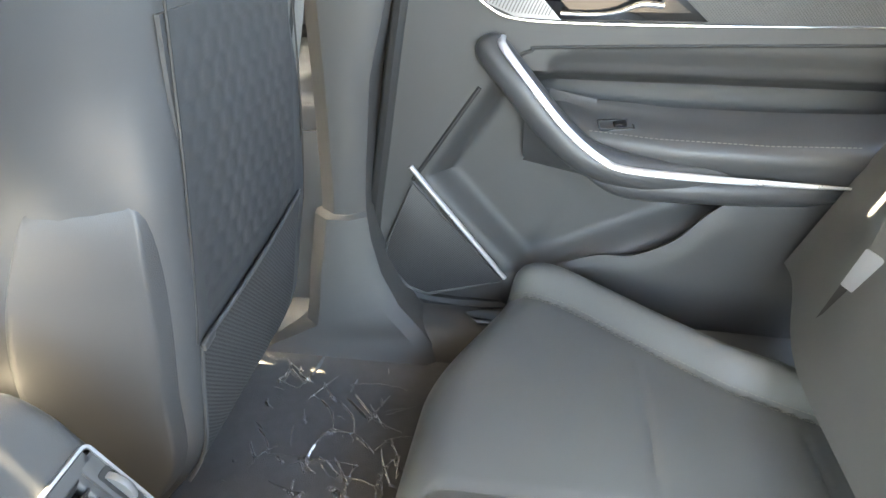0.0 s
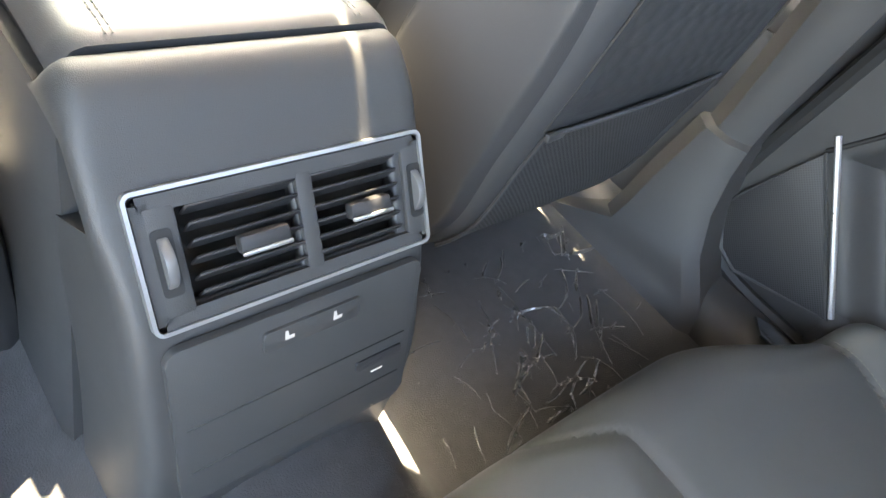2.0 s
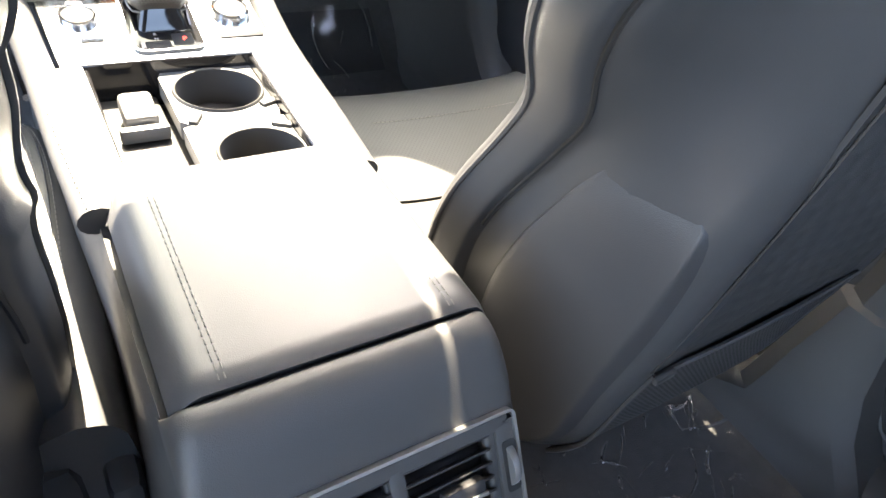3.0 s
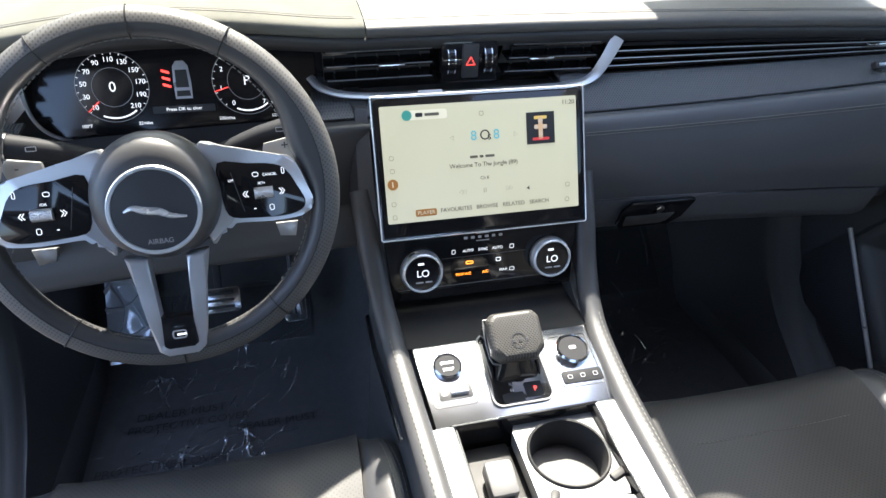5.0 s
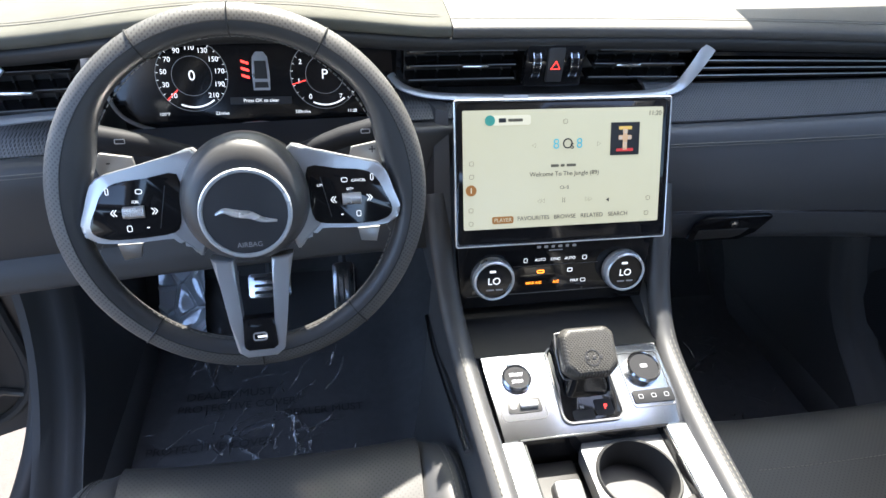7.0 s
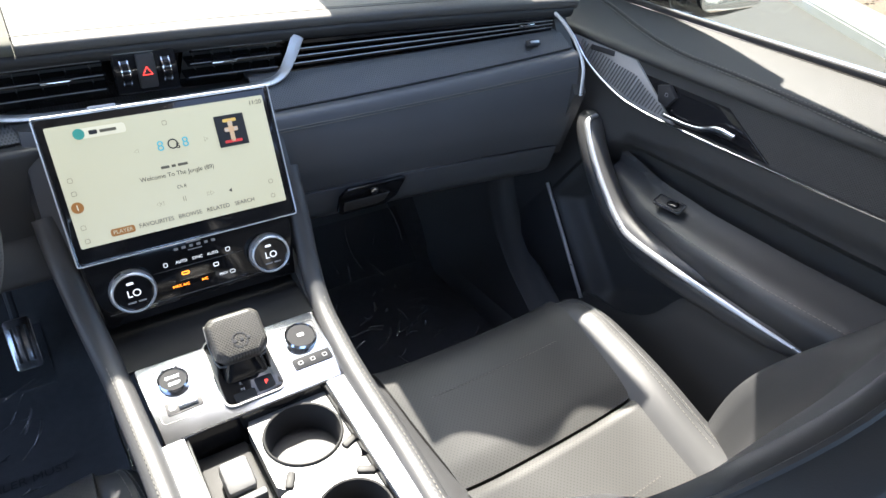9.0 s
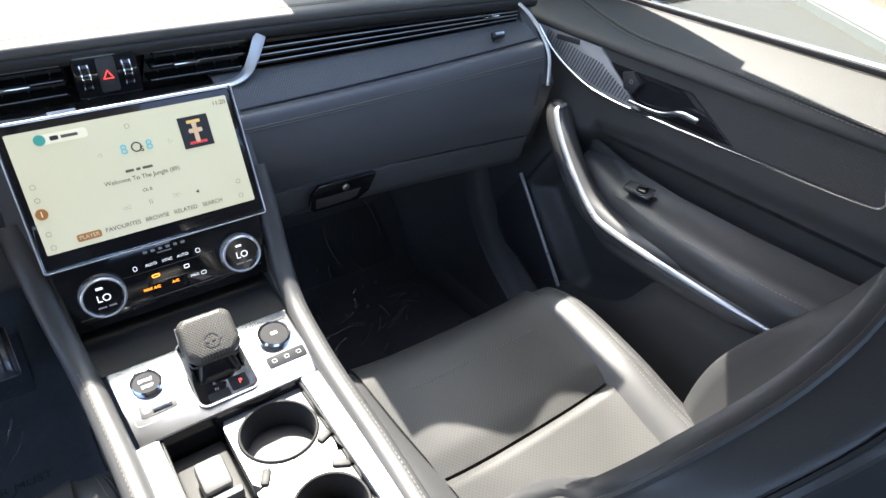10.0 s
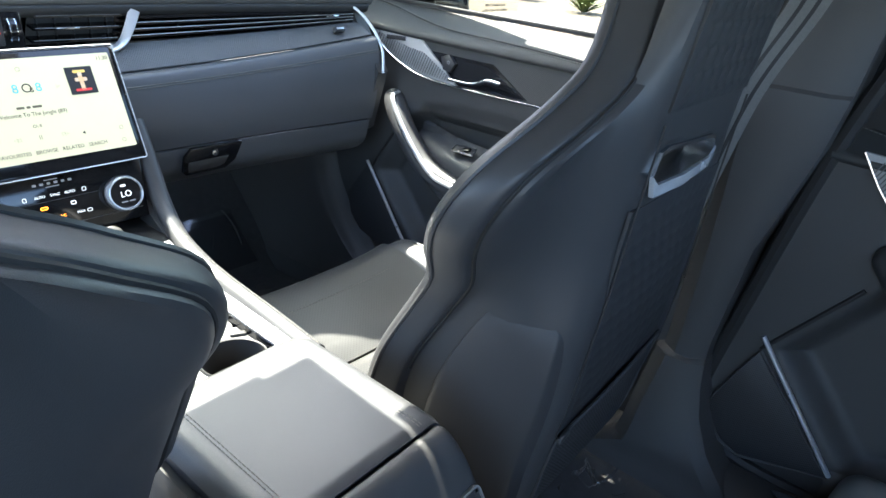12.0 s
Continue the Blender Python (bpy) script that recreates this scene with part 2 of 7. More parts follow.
def loft(rings, caps=True, closed=True, bm=None):
    bm = bm or bmesh.new()
    vs = [[bm.verts.new(p) for p in ring] for ring in rings]
    n = len(vs[0])
    for a, b in zip(vs, vs[1:]):
        for i in range(n if closed else n - 1):
            bm.faces.new((a[i], a[(i + 1) % n], b[(i + 1) % n], b[i]))
    if caps and closed:
        bm.faces.new(vs[0])
        bm.faces.new(vs[-1][::-1])
    return bm


def tube(path, radius, seg=8, closed=False, flat=1.0, bm=None, up=None):
    """A round or flattened tube along a line; radius may be a list."""
    path = [Vector(p) for p in path]
    n = len(path)
    rings, side = [], None
    for i, p in enumerate(path):
        a = path[i - 1] if (closed or i > 0) else p
        b = path[(i + 1) % n] if (closed or i + 1 < n) else p
        t = (b - a).normalized()
        if up is not None:
            side = t.cross(Vector(up)).normalized()
        elif side is None:
            side = t.cross(Vector((0.31, 0.17, 0.93))).normalized()
        else:
            side = (side - t * side.dot(t)).normalized()
        other = t.cross(side)
        r = radius[i] if isinstance(radius, (list, tuple)) else radius
        rings.append([p + side * (math.cos(k * math.tau / seg) * r) + other * (math.sin(k * math.tau / seg) * r * flat)
                      for k in range(seg)])
    if closed:
        rings.append(rings[0])
    bm = loft(rings, caps=not closed, bm=bm)
    if closed:
        bmesh.ops.remove_doubles(bm, verts=bm.verts, dist=1e-6)
    return bm


def sheet(f, nu, nv, thick=0.004, bm=None):
    """A shell over f(u, v), u and v from 0 to 1, of a given thickness behind it."""
    g = [[Vector(f(i / nu, j / nv)) for j in range(nv + 1)] for i in range(nu + 1)]
    bm = bm or bmesh.new()
    back = []
    for i in range(nu + 1):
        row = []
        for j in range(nv + 1):
            du = g[min(i + 1, nu)][j] - g[max(i - 1, 0)][j]
            dv = g[i][min(j + 1, nv)] - g[i][max(j - 1, 0)]
            row.append(g[i][j] - du.cross(dv).normalized() * thick)
        back.append(row)
    a = [[bm.verts.new(p) for p in r] for r in g]
    b = [[bm.verts.new(p) for p in r] for r in back]
    for i in range(nu):
        for j in range(nv):
            bm.faces.new((a[i][j], a[i + 1][j], a[i + 1][j + 1], a[i][j + 1]))
            bm.faces.new((b[i][j], b[i][j + 1], b[i + 1][j + 1], b[i + 1][j]))
    for i in range(nu):
        bm.faces.new((a[i][0], b[i][0], b[i + 1][0], a[i + 1][0]))
        bm.faces.new((a[i][nv], a[i + 1][nv], b[i + 1][nv], b[i][nv]))
    for j in range(nv):
        bm.faces.new((a[0][j], a[0][j + 1], b[0][j + 1], b[0][j]))
        bm.faces.new((a[nu][j], b[nu][j], b[nu][j + 1], a[nu][j + 1]))
    return bm


def rbox(sx, sy, sz, r=0.004, m=None, seg=2, bm=None):
    """A box with rounded edges, placed by the matrix m."""
    b = bmesh.new()
    bmesh.ops.create_cube(b, size=1.0)
    bmesh.ops.scale(b, vec=(sx, sy, sz), verts=b.verts)
    bmesh.ops.bevel(b, geom=b.edges[:], offset=min(r, min(sx, sy, sz) * 0.48), segments=seg, affect="EDGES", profile=0.5)
    if m is not None:
        bmesh.ops.transform(b, matrix=m, verts=b.verts)
    if bm is None:
        return b
    tmp = bpy.data.meshes.new("tmp")
    b.to_mesh(tmp)
    b.free()
    bm.from_mesh(tmp)
    bpy.data.meshes.remove(tmp)
    return bm


def slab(outline, depth, m=None, r=0.0, seg=2):
    """A flat plate from an outline in x and y, as deep as given (towards -z), placed by m."""
    b = bmesh.new()
    top = [b.verts.new((p[0], p[1], 0)) for p in outline]
    low = [b.verts.new((p[0], p[1], -depth)) for p in outline]
    b.faces.new(top)
    b.faces.new(low[::-1])
    n = len(top)
    for i in range(n):
        b.faces.new((top[i], low[i], low[(i + 1) % n], top[(i + 1) % n]))
    if r:
        edges = [e for e in b.edges if all(v in top for v in e.verts)]
        bmesh.ops.bevel(b, geom=edges, offset=r, segments=seg, affect="EDGES", profile=0.5)
    if m is not None:
        bmesh.ops.transform(b, matrix=m, verts=b.verts)
    return b


def rounded(w, h, r, n=5):
    """The outline of a rounded rectangle round the origin."""
    out = []
    for cx, cy, a in ((w / 2 - r, h / 2 - r, 0), (-w / 2 + r, h / 2 - r, 90), (-w / 2 + r, -h / 2 + r, 180), (w / 2 - r, -h / 2 + r, 270)):
        for k in range(n + 1):
            t = radians(a + 90 * k / n)
            out.append((cx + r * math.cos(t), cy + r * math.sin(t)))
    return out


def lathe(profile, m=None, seg=40):
    """A turned body from (radius, height) pairs round z."""
    rings = [[Vector((r * math.cos(k * math.tau / seg), r * math.sin(k * math.tau / seg), h)) for k in range(seg)] for r, h in profile]
    b = loft(rings)
    if m is not None:
        bmesh.ops.transform(b, matrix=m, verts=b.verts)
    return b


def ring(outline, width, depth, m=None):
    """A frame: the outline and the same drawn in by width, as deep as given."""
    n = len(outline)
    o = [Vector((p[0], p[1])) for p in outline]
    inner = []
    for i in range(n):
        t = (o[(i + 1) % n] - o[i - 1]).normalized()
        inner.append(o[i] + Vector((-t.y, t.x)) * width)
    rings = [[Vector((*p, -depth)) for p in o], [Vector((*p, 0)) for p in o], [Vector((*p, 0)) for p in inner], [Vector((*p, -depth)) for p in inner]]
    rings.append(rings[0])
    b = loft(rings, caps=False)
    bmesh.ops.remove_doubles(b, verts=b.verts, dist=1e-6)
    if m is not None:
        bmesh.ops.transform(b, matrix=m, verts=b.verts)
    return b


def cut(ob, cutter):
    """The first mesh less the second, worked out once."""
    mod = ob.modifiers.new("cut", "BOOLEAN")
    mod.object, mod.operation, mod.solver = cutter, "DIFFERENCE", "EXACT"
    me = bpy.data.meshes.new_from_object(ob.evaluated_get(bpy.context.evaluated_depsgraph_get()))
    ob.modifiers.clear()
    ob.data = me
    bpy.data.objects.remove(cutter)


def writing(name, text, size, m, mat, parent, align="CENTER"):
    """Letters as a mesh, standing in the plane of m."""
    cu = bpy.data.curves.new(name, "FONT")
    cu.body, cu.size, cu.align_x, cu.align_y, cu.extrude = text, size, align, "CENTER", 0.0001
    tmp = bpy.data.objects.new(name, cu)
    me = bpy.data.meshes.new_from_object(tmp)
    bpy.data.objects.remove(tmp)
    bpy.data.curves.remove(cu)
    me.transform(m)
    me.materials.clear()
    me.materials.append(mat)
    ob = new(name, me)
    ob.parent = parent
    ob.matrix_parent_inverse = world_of(parent).inverted()
    return ob


def smooth(a, b, x):
    t = min(1.0, max(0.0, (x - a) / (b - a)))
    return t * t * (3 - 2 * t)


# ---- ground and outside ----
def shrub(base, size, seed):
    """A low dry shrub: a short stem and many arched blades."""
    rnd = random.Random(seed)
    t = thing("shrub", base, "dry yellow-green desert shrub in the gravel", "shrub", "shrubs beyond the kerb")
    part("stem", tube([base, Vector(base) + Vector((0.02, 0, size * 0.25))], [0.05 * size, 0.02 * size], 7), BARK, t)
    bm = bmesh.new()
    for k in range(170):
        a, tilt, ln = rnd.uniform(0, math.tau), rnd.uniform(0.15, 1.25), size * rnd.uniform(0.45, 0.95)
        d = Vector((math.cos(a) * math.sin(tilt), math.sin(a) * math.sin(tilt), math.cos(tilt)))
        side = Vector((-math.sin(a), math.cos(a), 0)) * size * 0.022
        p0 = Vector(base) + d * size * 0.08
        p1 = p0 + d * ln * 0.6
        p2 = p0 + d * ln + Vector((0, 0, -0.18 * ln * math.sin(tilt)))
        v = [bm.verts.new(p0 - side * 0.6), bm.verts.new(p0 + side * 0.6), bm.verts.new(p1 + side), bm.verts.new(p1 - side), bm.verts.new(p2)]
        bm.faces.new((v[0], v[1], v[2], v[3]))
        bm.faces.new((v[3], v[2], v[4]))
    part("foliage", bm, FOLIAGE, t, smooth=False)


def outside():
    ob = part("ground", rbox(160, 160, 0.2, 0.01, pose(0, 0, -0.15)), ASPHALT)
    tagged(ob, "sunlit grey asphalt of a car park", "ground", kind="structure")
    along = Vector((1.33, 1.72, 0)).normalized()
    across = Vector((along.y, -along.x, 0))
    base = Vector((5.9, 1.3, 0))

    def strip(a, b, z0, z1, name, mat, label, cat):
        pts = [base + across * a - along * 40, base + across * b - along * 40, base + across * b + along * 40, base + across * a + along * 40]
        b_ = bmesh.new()
        lo = [b_.verts.new((p.x, p.y, z0)) for p in pts]
        hi = [b_.verts.new((p.x, p.y, z1)) for p in pts]
        b_.faces.new(hi), b_.faces.new(lo[::-1])
        for i in range(4):
            b_.faces.new((lo[i], lo[(i + 1) % 4], hi[(i + 1) % 4], hi[i]))
        bmesh.ops.bevel(b_, geom=[e for e in b_.edges if all(v in hi for v in e.verts)], offset=0.02, segments=2, affect="EDGES")
        tagged(part(name, b_, mat), label, cat, kind="structure")

    strip(0.0, 0.62, -0.06, 0.05, "kerb", CONCRETE, "pale concrete kerb beside the asphalt", "kerb")
    strip(0.63, 30.0, -0.06, 0.035, "gravel_bed", GRAVEL, "brown gravel bed behind the kerb", "gravel")
    rnd = random.Random(4)
    bm = bmesh.new()
    for k in range(900):
        p = base + along * rnd.uniform(-3, 6) + across * rnd.uniform(0.7, 3.2)
        r = rnd.uniform(0.012, 0.035)
        q = bmesh.ops.create_icosphere(bm, subdivisions=1, radius=r)["verts"]
        s = Vector((rnd.uniform(0.7, 1.3), rnd.uniform(0.7, 1.3), rnd.uniform(0.5, 0.8)))
        for v in q:
            v.co = Vector((v.co.x * s.x, v.co.y * s.y, v.co.z * s.z)) + Vector((p.x, p.y, 0.035))
    tagged(part("gravel_stones", bm, GRAVEL, smooth=False), "loose brown and tan gravel stones", "gravel", kind="stuff")
    for k, (x, y, s) in enumerate(((14.6, 6.9, 1.1), (12.6, 8.2, 0.8), (17.5, 7.0, 1.3), (16.0, 9.6, 1.0), (11.9, 3.6, 0.5))):
        shrub((x, y, 0.03), s, k)


outside()


# ---- body shell ----
def cabin_shell():
    def floor_f(u, v):
        y = 0.85 - 2.6 * v
        x = -0.74 + 1.48 * u
        tunnel = 0.10 * math.exp(-(x / 0.122) ** 4)
        rise = max(0.0, y - 0.42) * 0.9
        return (x, y, 0.42 + tunnel + rise)
    tagged(part("floor", sheet(floor_f, 40, 40, 0.02), CARPET), "black carpeted car floor with a centre tunnel", "floor", kind="structure")
    firewall = sheet(lambda u, v: (0.76 - 1.52 * u, 0.70 + 0.10 * v, 0.44 + 0.80 * v), 4, 6, -0.02)
    tagged(part("wall_front", firewall, CARPET), "dark carpeted firewall below the dashboard", "wall", kind="structure")
    back = sheet(lambda u, v: (0.75 - 1.5 * u, -1.75 - 0.08 * v, 0.40 + 0.72 * v), 4, 6, 0.03)
    tagged(part("wall_rear", back, DARK_PLASTIC), "dark rear wall of the cabin", "wall", kind="structure")
    for s, name in ((1, "sill_right"), (-1, "sill_left")):
        prof = curve([(0.650, 0, 0.40), (0.655, 0, 0.45), (0.675, 0, 0.488), (0.72, 0, 0.505), (0.765, 0, 0.500), (0.775, 0, 0.47), (0.775, 0, 0.25), (0.66, 0, 0.25)], 4)
        ys = (-1.72, -1.3, -1.05, -0.9, -0.6, -0.2, 0.05, 0.25, 0.5, 0.8)
        rings = [[Vector((s * p.x, y, p.z)) for p in prof] for y in ys]
        sill = tagged(part(name, loft(rings), PLASTIC), "dark grey plastic door sill trim", "sill", kind="structure")
        # bright tread plate
        if s > 0:
            out = [(0.684, -0.955), (0.712, -0.93), (0.728, -0.97), (0.735, -1.25), (0.70, -1.25)]
        else:
            out = [(-0.719, 0.094), (-0.742, 0.062), (-0.748, -0.35), (-0.705, -0.35), (-0.705, 0.075)]
        part("tread_plate", slab(out, 0.004, pose(0, 0, 0.5095), 0.001), ALU, sill, "brushed metal tread plate")
    # lower trims of the centre pillars, running out into the sills
    for s, name in ((1, "pillar_right"), (-1, "pillar_left")):
        rings = []
        rows = ((0.44, 0.640, -0.90, -0.54), (0.47, 0.645, -0.885, -0.60), (0.50, 0.650, -0.86, -0.655), (0.54, 0.655, -0.825, -0.662), (0.60, 0.662, -0.795, -0.668),
                (0.66, 0.668, -0.78, -0.678), (0.70, 0.672, -0.775, -0.684), (0.706, 0.681, -0.772, -0.694), (0.74, 0.683, -0.772, -0.696), (0.92, 0.682, -0.79, -0.70),
                (1.10, 0.678, -0.838, -0.700), (1.171, 0.682, -0.848, -0.680), (1.176, 0.688, -0.849, -0.672), (1.30, 0.692, -0.862, -0.675), (1.45, 0.672, -0.91, -0.71), (1.60, 0.63, -0.98, -0.78))
        for z, x0, y0, y1 in rows:
            c = [(x0 + 0.09, y1 + 0.01), (x0 + 0.02, y1), (x0, y1 - 0.025), (x0, y0 + 0.03), (x0 + 0.018, y0 + 0.004), (x0 + 0.09, y0)]
            rings.append([Vector((s * x, y, z)) for x, y in c])
        tagged(part(name, loft(rings), GREY_PLASTIC), "grey plastic centre pillar trim", "pillar", kind="structure")
        outer = [[Vector((s * x, y, z)) for x, y in ((xo - 0.075, -0.70 - b), (xo, -0.68 - b), (xo, -0.98 - b), (xo - 0.075, -0.93 - b))] for z, xo, b in ((0.42, 0.845, 0.0), (0.9, 0.885, 0.0), (1.18, 0.875, 0.07), (1.60, 0.745, 0.20))]
        tagged(part(name.replace("pillar", "outer_pillar"), loft(outer), RUBBER), "black outer centre pillar between the doors", "pillar", kind="structure")
        path = curve([(s * 0.742, -0.93, 1.40), (s * 0.742, -0.848, 1.12), (s * 0.742, -0.795, 0.82), (s * 0.742, -0.768, 0.62), (s * 0.742, -0.80, 0.545), (s * 0.745, -0.88, 0.508), (s * 0.75, -1.1, 0.508), (s * 0.75, -1.5, 0.52)], 7)
        tagged(part(name.replace("pillar", "door_seal"), tube(path, 0.013, 8), RUBBER), "black rubber door seal", "seal", kind="structure")
        path = curve([(s * 0.775, 0.24, 0.95), (s * 0.775, 0.275, 0.80), (s * 0.77, 0.27, 0.70), (s * 0.765, 0.19, 0.60), (s * 0.765, 0.08, 0.535), (s * 0.768, -0.1, 0.515), (s * 0.77, -0.5, 0.512)], 7)
        tagged(part(name.replace("pillar", "front_door_seal"), tube(path, 0.021, 10), RUBBER), "black rubber door seal", "seal", kind="structure")
        # kick panel in front of the door
        kick = []
        for z, y0, y1, x in ((0.40, -0.10, 0.72, 0.665), (0.48, -0.06, 0.72, 0.675), (0.53, 0.02, 0.72, 0.685), (0.60, 0.12, 0.72, 0.69), (0.70, 0.20, 0.72, 0.695), (0.82, 0.235, 0.72, 0.70), (0.96, 0.21, 0.74, 0.70)):
            kick.append(curve([(s * (x + a), y, z) for a, y in ((0.065, y0), (0.03, y0 + 0.004), (0.008, y0 + 0.03), (0.0, y0 + 0.10), (0.0, y1), (0.08, y1))], 4, True))
        kick = list(zip(*[curve(col, 4) for col in zip(*kick)]))
        tagged(part("kick_panel_right" if s > 0 else "kick_panel_left", loft(kick), GREY_PLASTIC), "dark grey plastic kick panel beside the footwell", "panel", kind="structure")
    # black aperture band at the open driver's door, with its painted flange
    outer = curve([(-0.79, 0.20, 0.93), (-0.79, 0.267, 0.824), (-0.79, 0.299, 0.738), (-0.79, 0.272, 0.640), (-0.79, 0.252, 0.580), (-0.79, 0.203, 0.545), (-0.79, 0.107, 0.512), (-0.79, -0.10, 0.500)], 6)
    inner = curve([(-0.735, 0.22, 0.93), (-0.735, 0.262, 0.84), (-0.738, 0.278, 0.755), (-0.738, 0.258, 0.650), (-0.738, 0.216, 0.588), (-0.738, 0.153, 0.549), (-0.738, 0.085, 0.520), (-0.738, -0.02, 0.500)], 6)
    n = len(outer) - 1
    band = sheet(lambda u, v: outer[round(u * n)].lerp(inner[round(u * n)], v) + Vector((0, -0.008, 0.006)) * math.sin(math.pi * v), n, 6, 0.012)
    tagged(part("door_aperture_left", band, RUBBER), "black rubber band round the open door aperture", "seal", kind="structure")
    tagged(part("flange_left", tube(outer, 0.0035, 6), SATIN_GREY), "thin grey flange of the door aperture", "flange", kind="structure")
    # unseen roof: front edge stepped to shape the sunlight, furthest back over the passenger
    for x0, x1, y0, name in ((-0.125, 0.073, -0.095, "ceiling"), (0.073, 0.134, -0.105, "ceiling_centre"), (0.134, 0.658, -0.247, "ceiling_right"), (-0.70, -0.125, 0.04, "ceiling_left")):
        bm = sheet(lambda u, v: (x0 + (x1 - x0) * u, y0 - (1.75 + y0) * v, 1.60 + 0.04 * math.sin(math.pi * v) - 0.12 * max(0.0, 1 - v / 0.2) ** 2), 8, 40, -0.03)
        tagged(part(name, bm, HEADLINING), "pale grey fabric headlining, unseen, its front edge stepped to shape the sunlight", "ceiling", kind="structure")
    for s, side in ((1, "right"), (-1, "left")):
        edge = curve([(s * 0.85, 0.80, 1.18), (s * 0.83, 0.45, 1.33), (s * 0.797, 0.125, 1.45), (s * 0.758, -0.04, 1.515)], 6)
        tagged(part("windscreen_pillar_" + side, tube(edge, 0.066, 12), GREY_PLASTIC), "grey windscreen pillar trim", "pillar", kind="structure")
        # rail out of view, bent inward near the rear to let sun reach the bench
        edge = curve([(s * 0.758, -0.04, 1.515), (s * 0.740, -0.20, 1.545), (s * 0.714, -0.33, 1.56), (s * 0.704, -0.43, 1.575), (s * 0.698, -0.53, 1.579), (s * 0.652, -0.595, 1.583), (s * 0.652, -0.72, 1.584), (s * 0.735, -0.80, 1.585), (s * 0.735, -1.1, 1.595), (s * 0.62, -1.75, 1.60)], 6)
        tagged(part("roof_rail_" + side, tube(edge, 0.05, 12), GREY_PLASTIC), "grey roof rail trim above the doors, bent inward to let sun onto the bench", "rail", kind="structure")
        head = sheet(lambda u, v: (s * (0.60 + 0.13 * u * (1 - v ** 3)), -0.02 - 0.42 * v, 1.615 - 0.055 * u), 4, 14, 0.02)
        tagged(part("ceiling_edge_" + side, head, HEADLINING), "grey headlining curving down to the door frame", "ceiling", kind="structure")


cabin_shell()


# ---- dashboard ----
def bend(x):
    return -0.045 * (x / 0.65) ** 2


def hump(x):
    d = abs(x + 0.372) / 0.235
    return 0.0 if d >= 1 else 0.030 * (0.5 + 0.5 * math.cos(math.pi * d)) ** 0.8


def strip_x(prof, x0, x1, n=24, thick=0.004):
    """A shell along x over a smooth (y, z) profile, bent with the dashboard."""
    p = curve([(0, y, z) for y, z in prof], 5)
    m = len(p) - 1
    return sheet(lambda u, v: (x0 + (x1 - x0) * u, p[round(v * m)].y + bend(x0 + (x1 - x0) * u), p[round(v * m)].z), n, m, -thick)


def line_x(x0, x1, y, z, r, n=14, seg=6):
    return tube([(x0 + (x1 - x0) * k / n, y + bend(x0 + (x1 - x0) * k / n), z) for k in range(n + 1)], r, seg)


def ribbon(path, face, half, thick=0.003):
    """A flat band along a path, its broad side turned to face; half: half-widths at start and end."""
    f = Vector(face).normalized()
    n = len(path) - 1
    offs = []
    for i in range(n + 1):
        t = (path[min(i + 1, n)] - path[max(i - 1, 0)]).normalized()
        offs.append(t.cross(f).normalized() * (half[0] + (half[1] - half[0]) * max(0.0, i / n * 2 - 1)))
    return sheet(lambda u, v: path[round(u * n)] + offs[round(u * n)] * (1 - 2 * v) + f * 0.0012 * math.sin(math.pi * v), n, 4, thick)


def vent_unit(parent, x0, x1, z0, z1, y, tab, slant=0.0):
    """A gloss black air outlet: fins with bright edges, upright blades behind, and a slider."""
    v = part("air_vent", sheet(lambda u, w: (x0 + (x1 - x0) * u + slant * w, y + 0.028 + bend(x0 + (x1 - x0) * u), z0 + (z1 - z0) * w), 6, 3, -0.003), DARK_PLASTIC, parent, "gloss black air vent")
    for k in range(3):
        z = z0 + (z1 - z0) * (k + 0.5) / 3
        zz = slant * (k + 0.5) / 3
        bm = sheet(lambda u, w: (x0 + (x1 - x0) * u + zz, y + 0.022 * w + bend(x0 + (x1 - x0) * u), z + 0.004 * w), 6, 3, 0.0035)
        part("fin", bm, GLOSS, v)
        part("fin_edge", line_x(x0 + zz + 0.003, x1 + zz - 0.003, y - 0.0005, z, 0.0007, 6), SATIN_GREY, v)
    for k in range(5):
        x = x0 + (x1 - x0) * (k + 0.5) / 5
        part("blade", rbox(0.0016, 0.012, z1 - z0, 0.0006, pose(x + slant * 0.5, y + 0.024 + bend(x), (z0 + z1) / 2), 1), DARK_PLASTIC, v)
    part("slider", rbox(0.034, 0.008, 0.0045, 0.002, pose(tab, y - 0.004 + bend(tab), (z0 + z1) / 2)), CHROME, v)
    return v


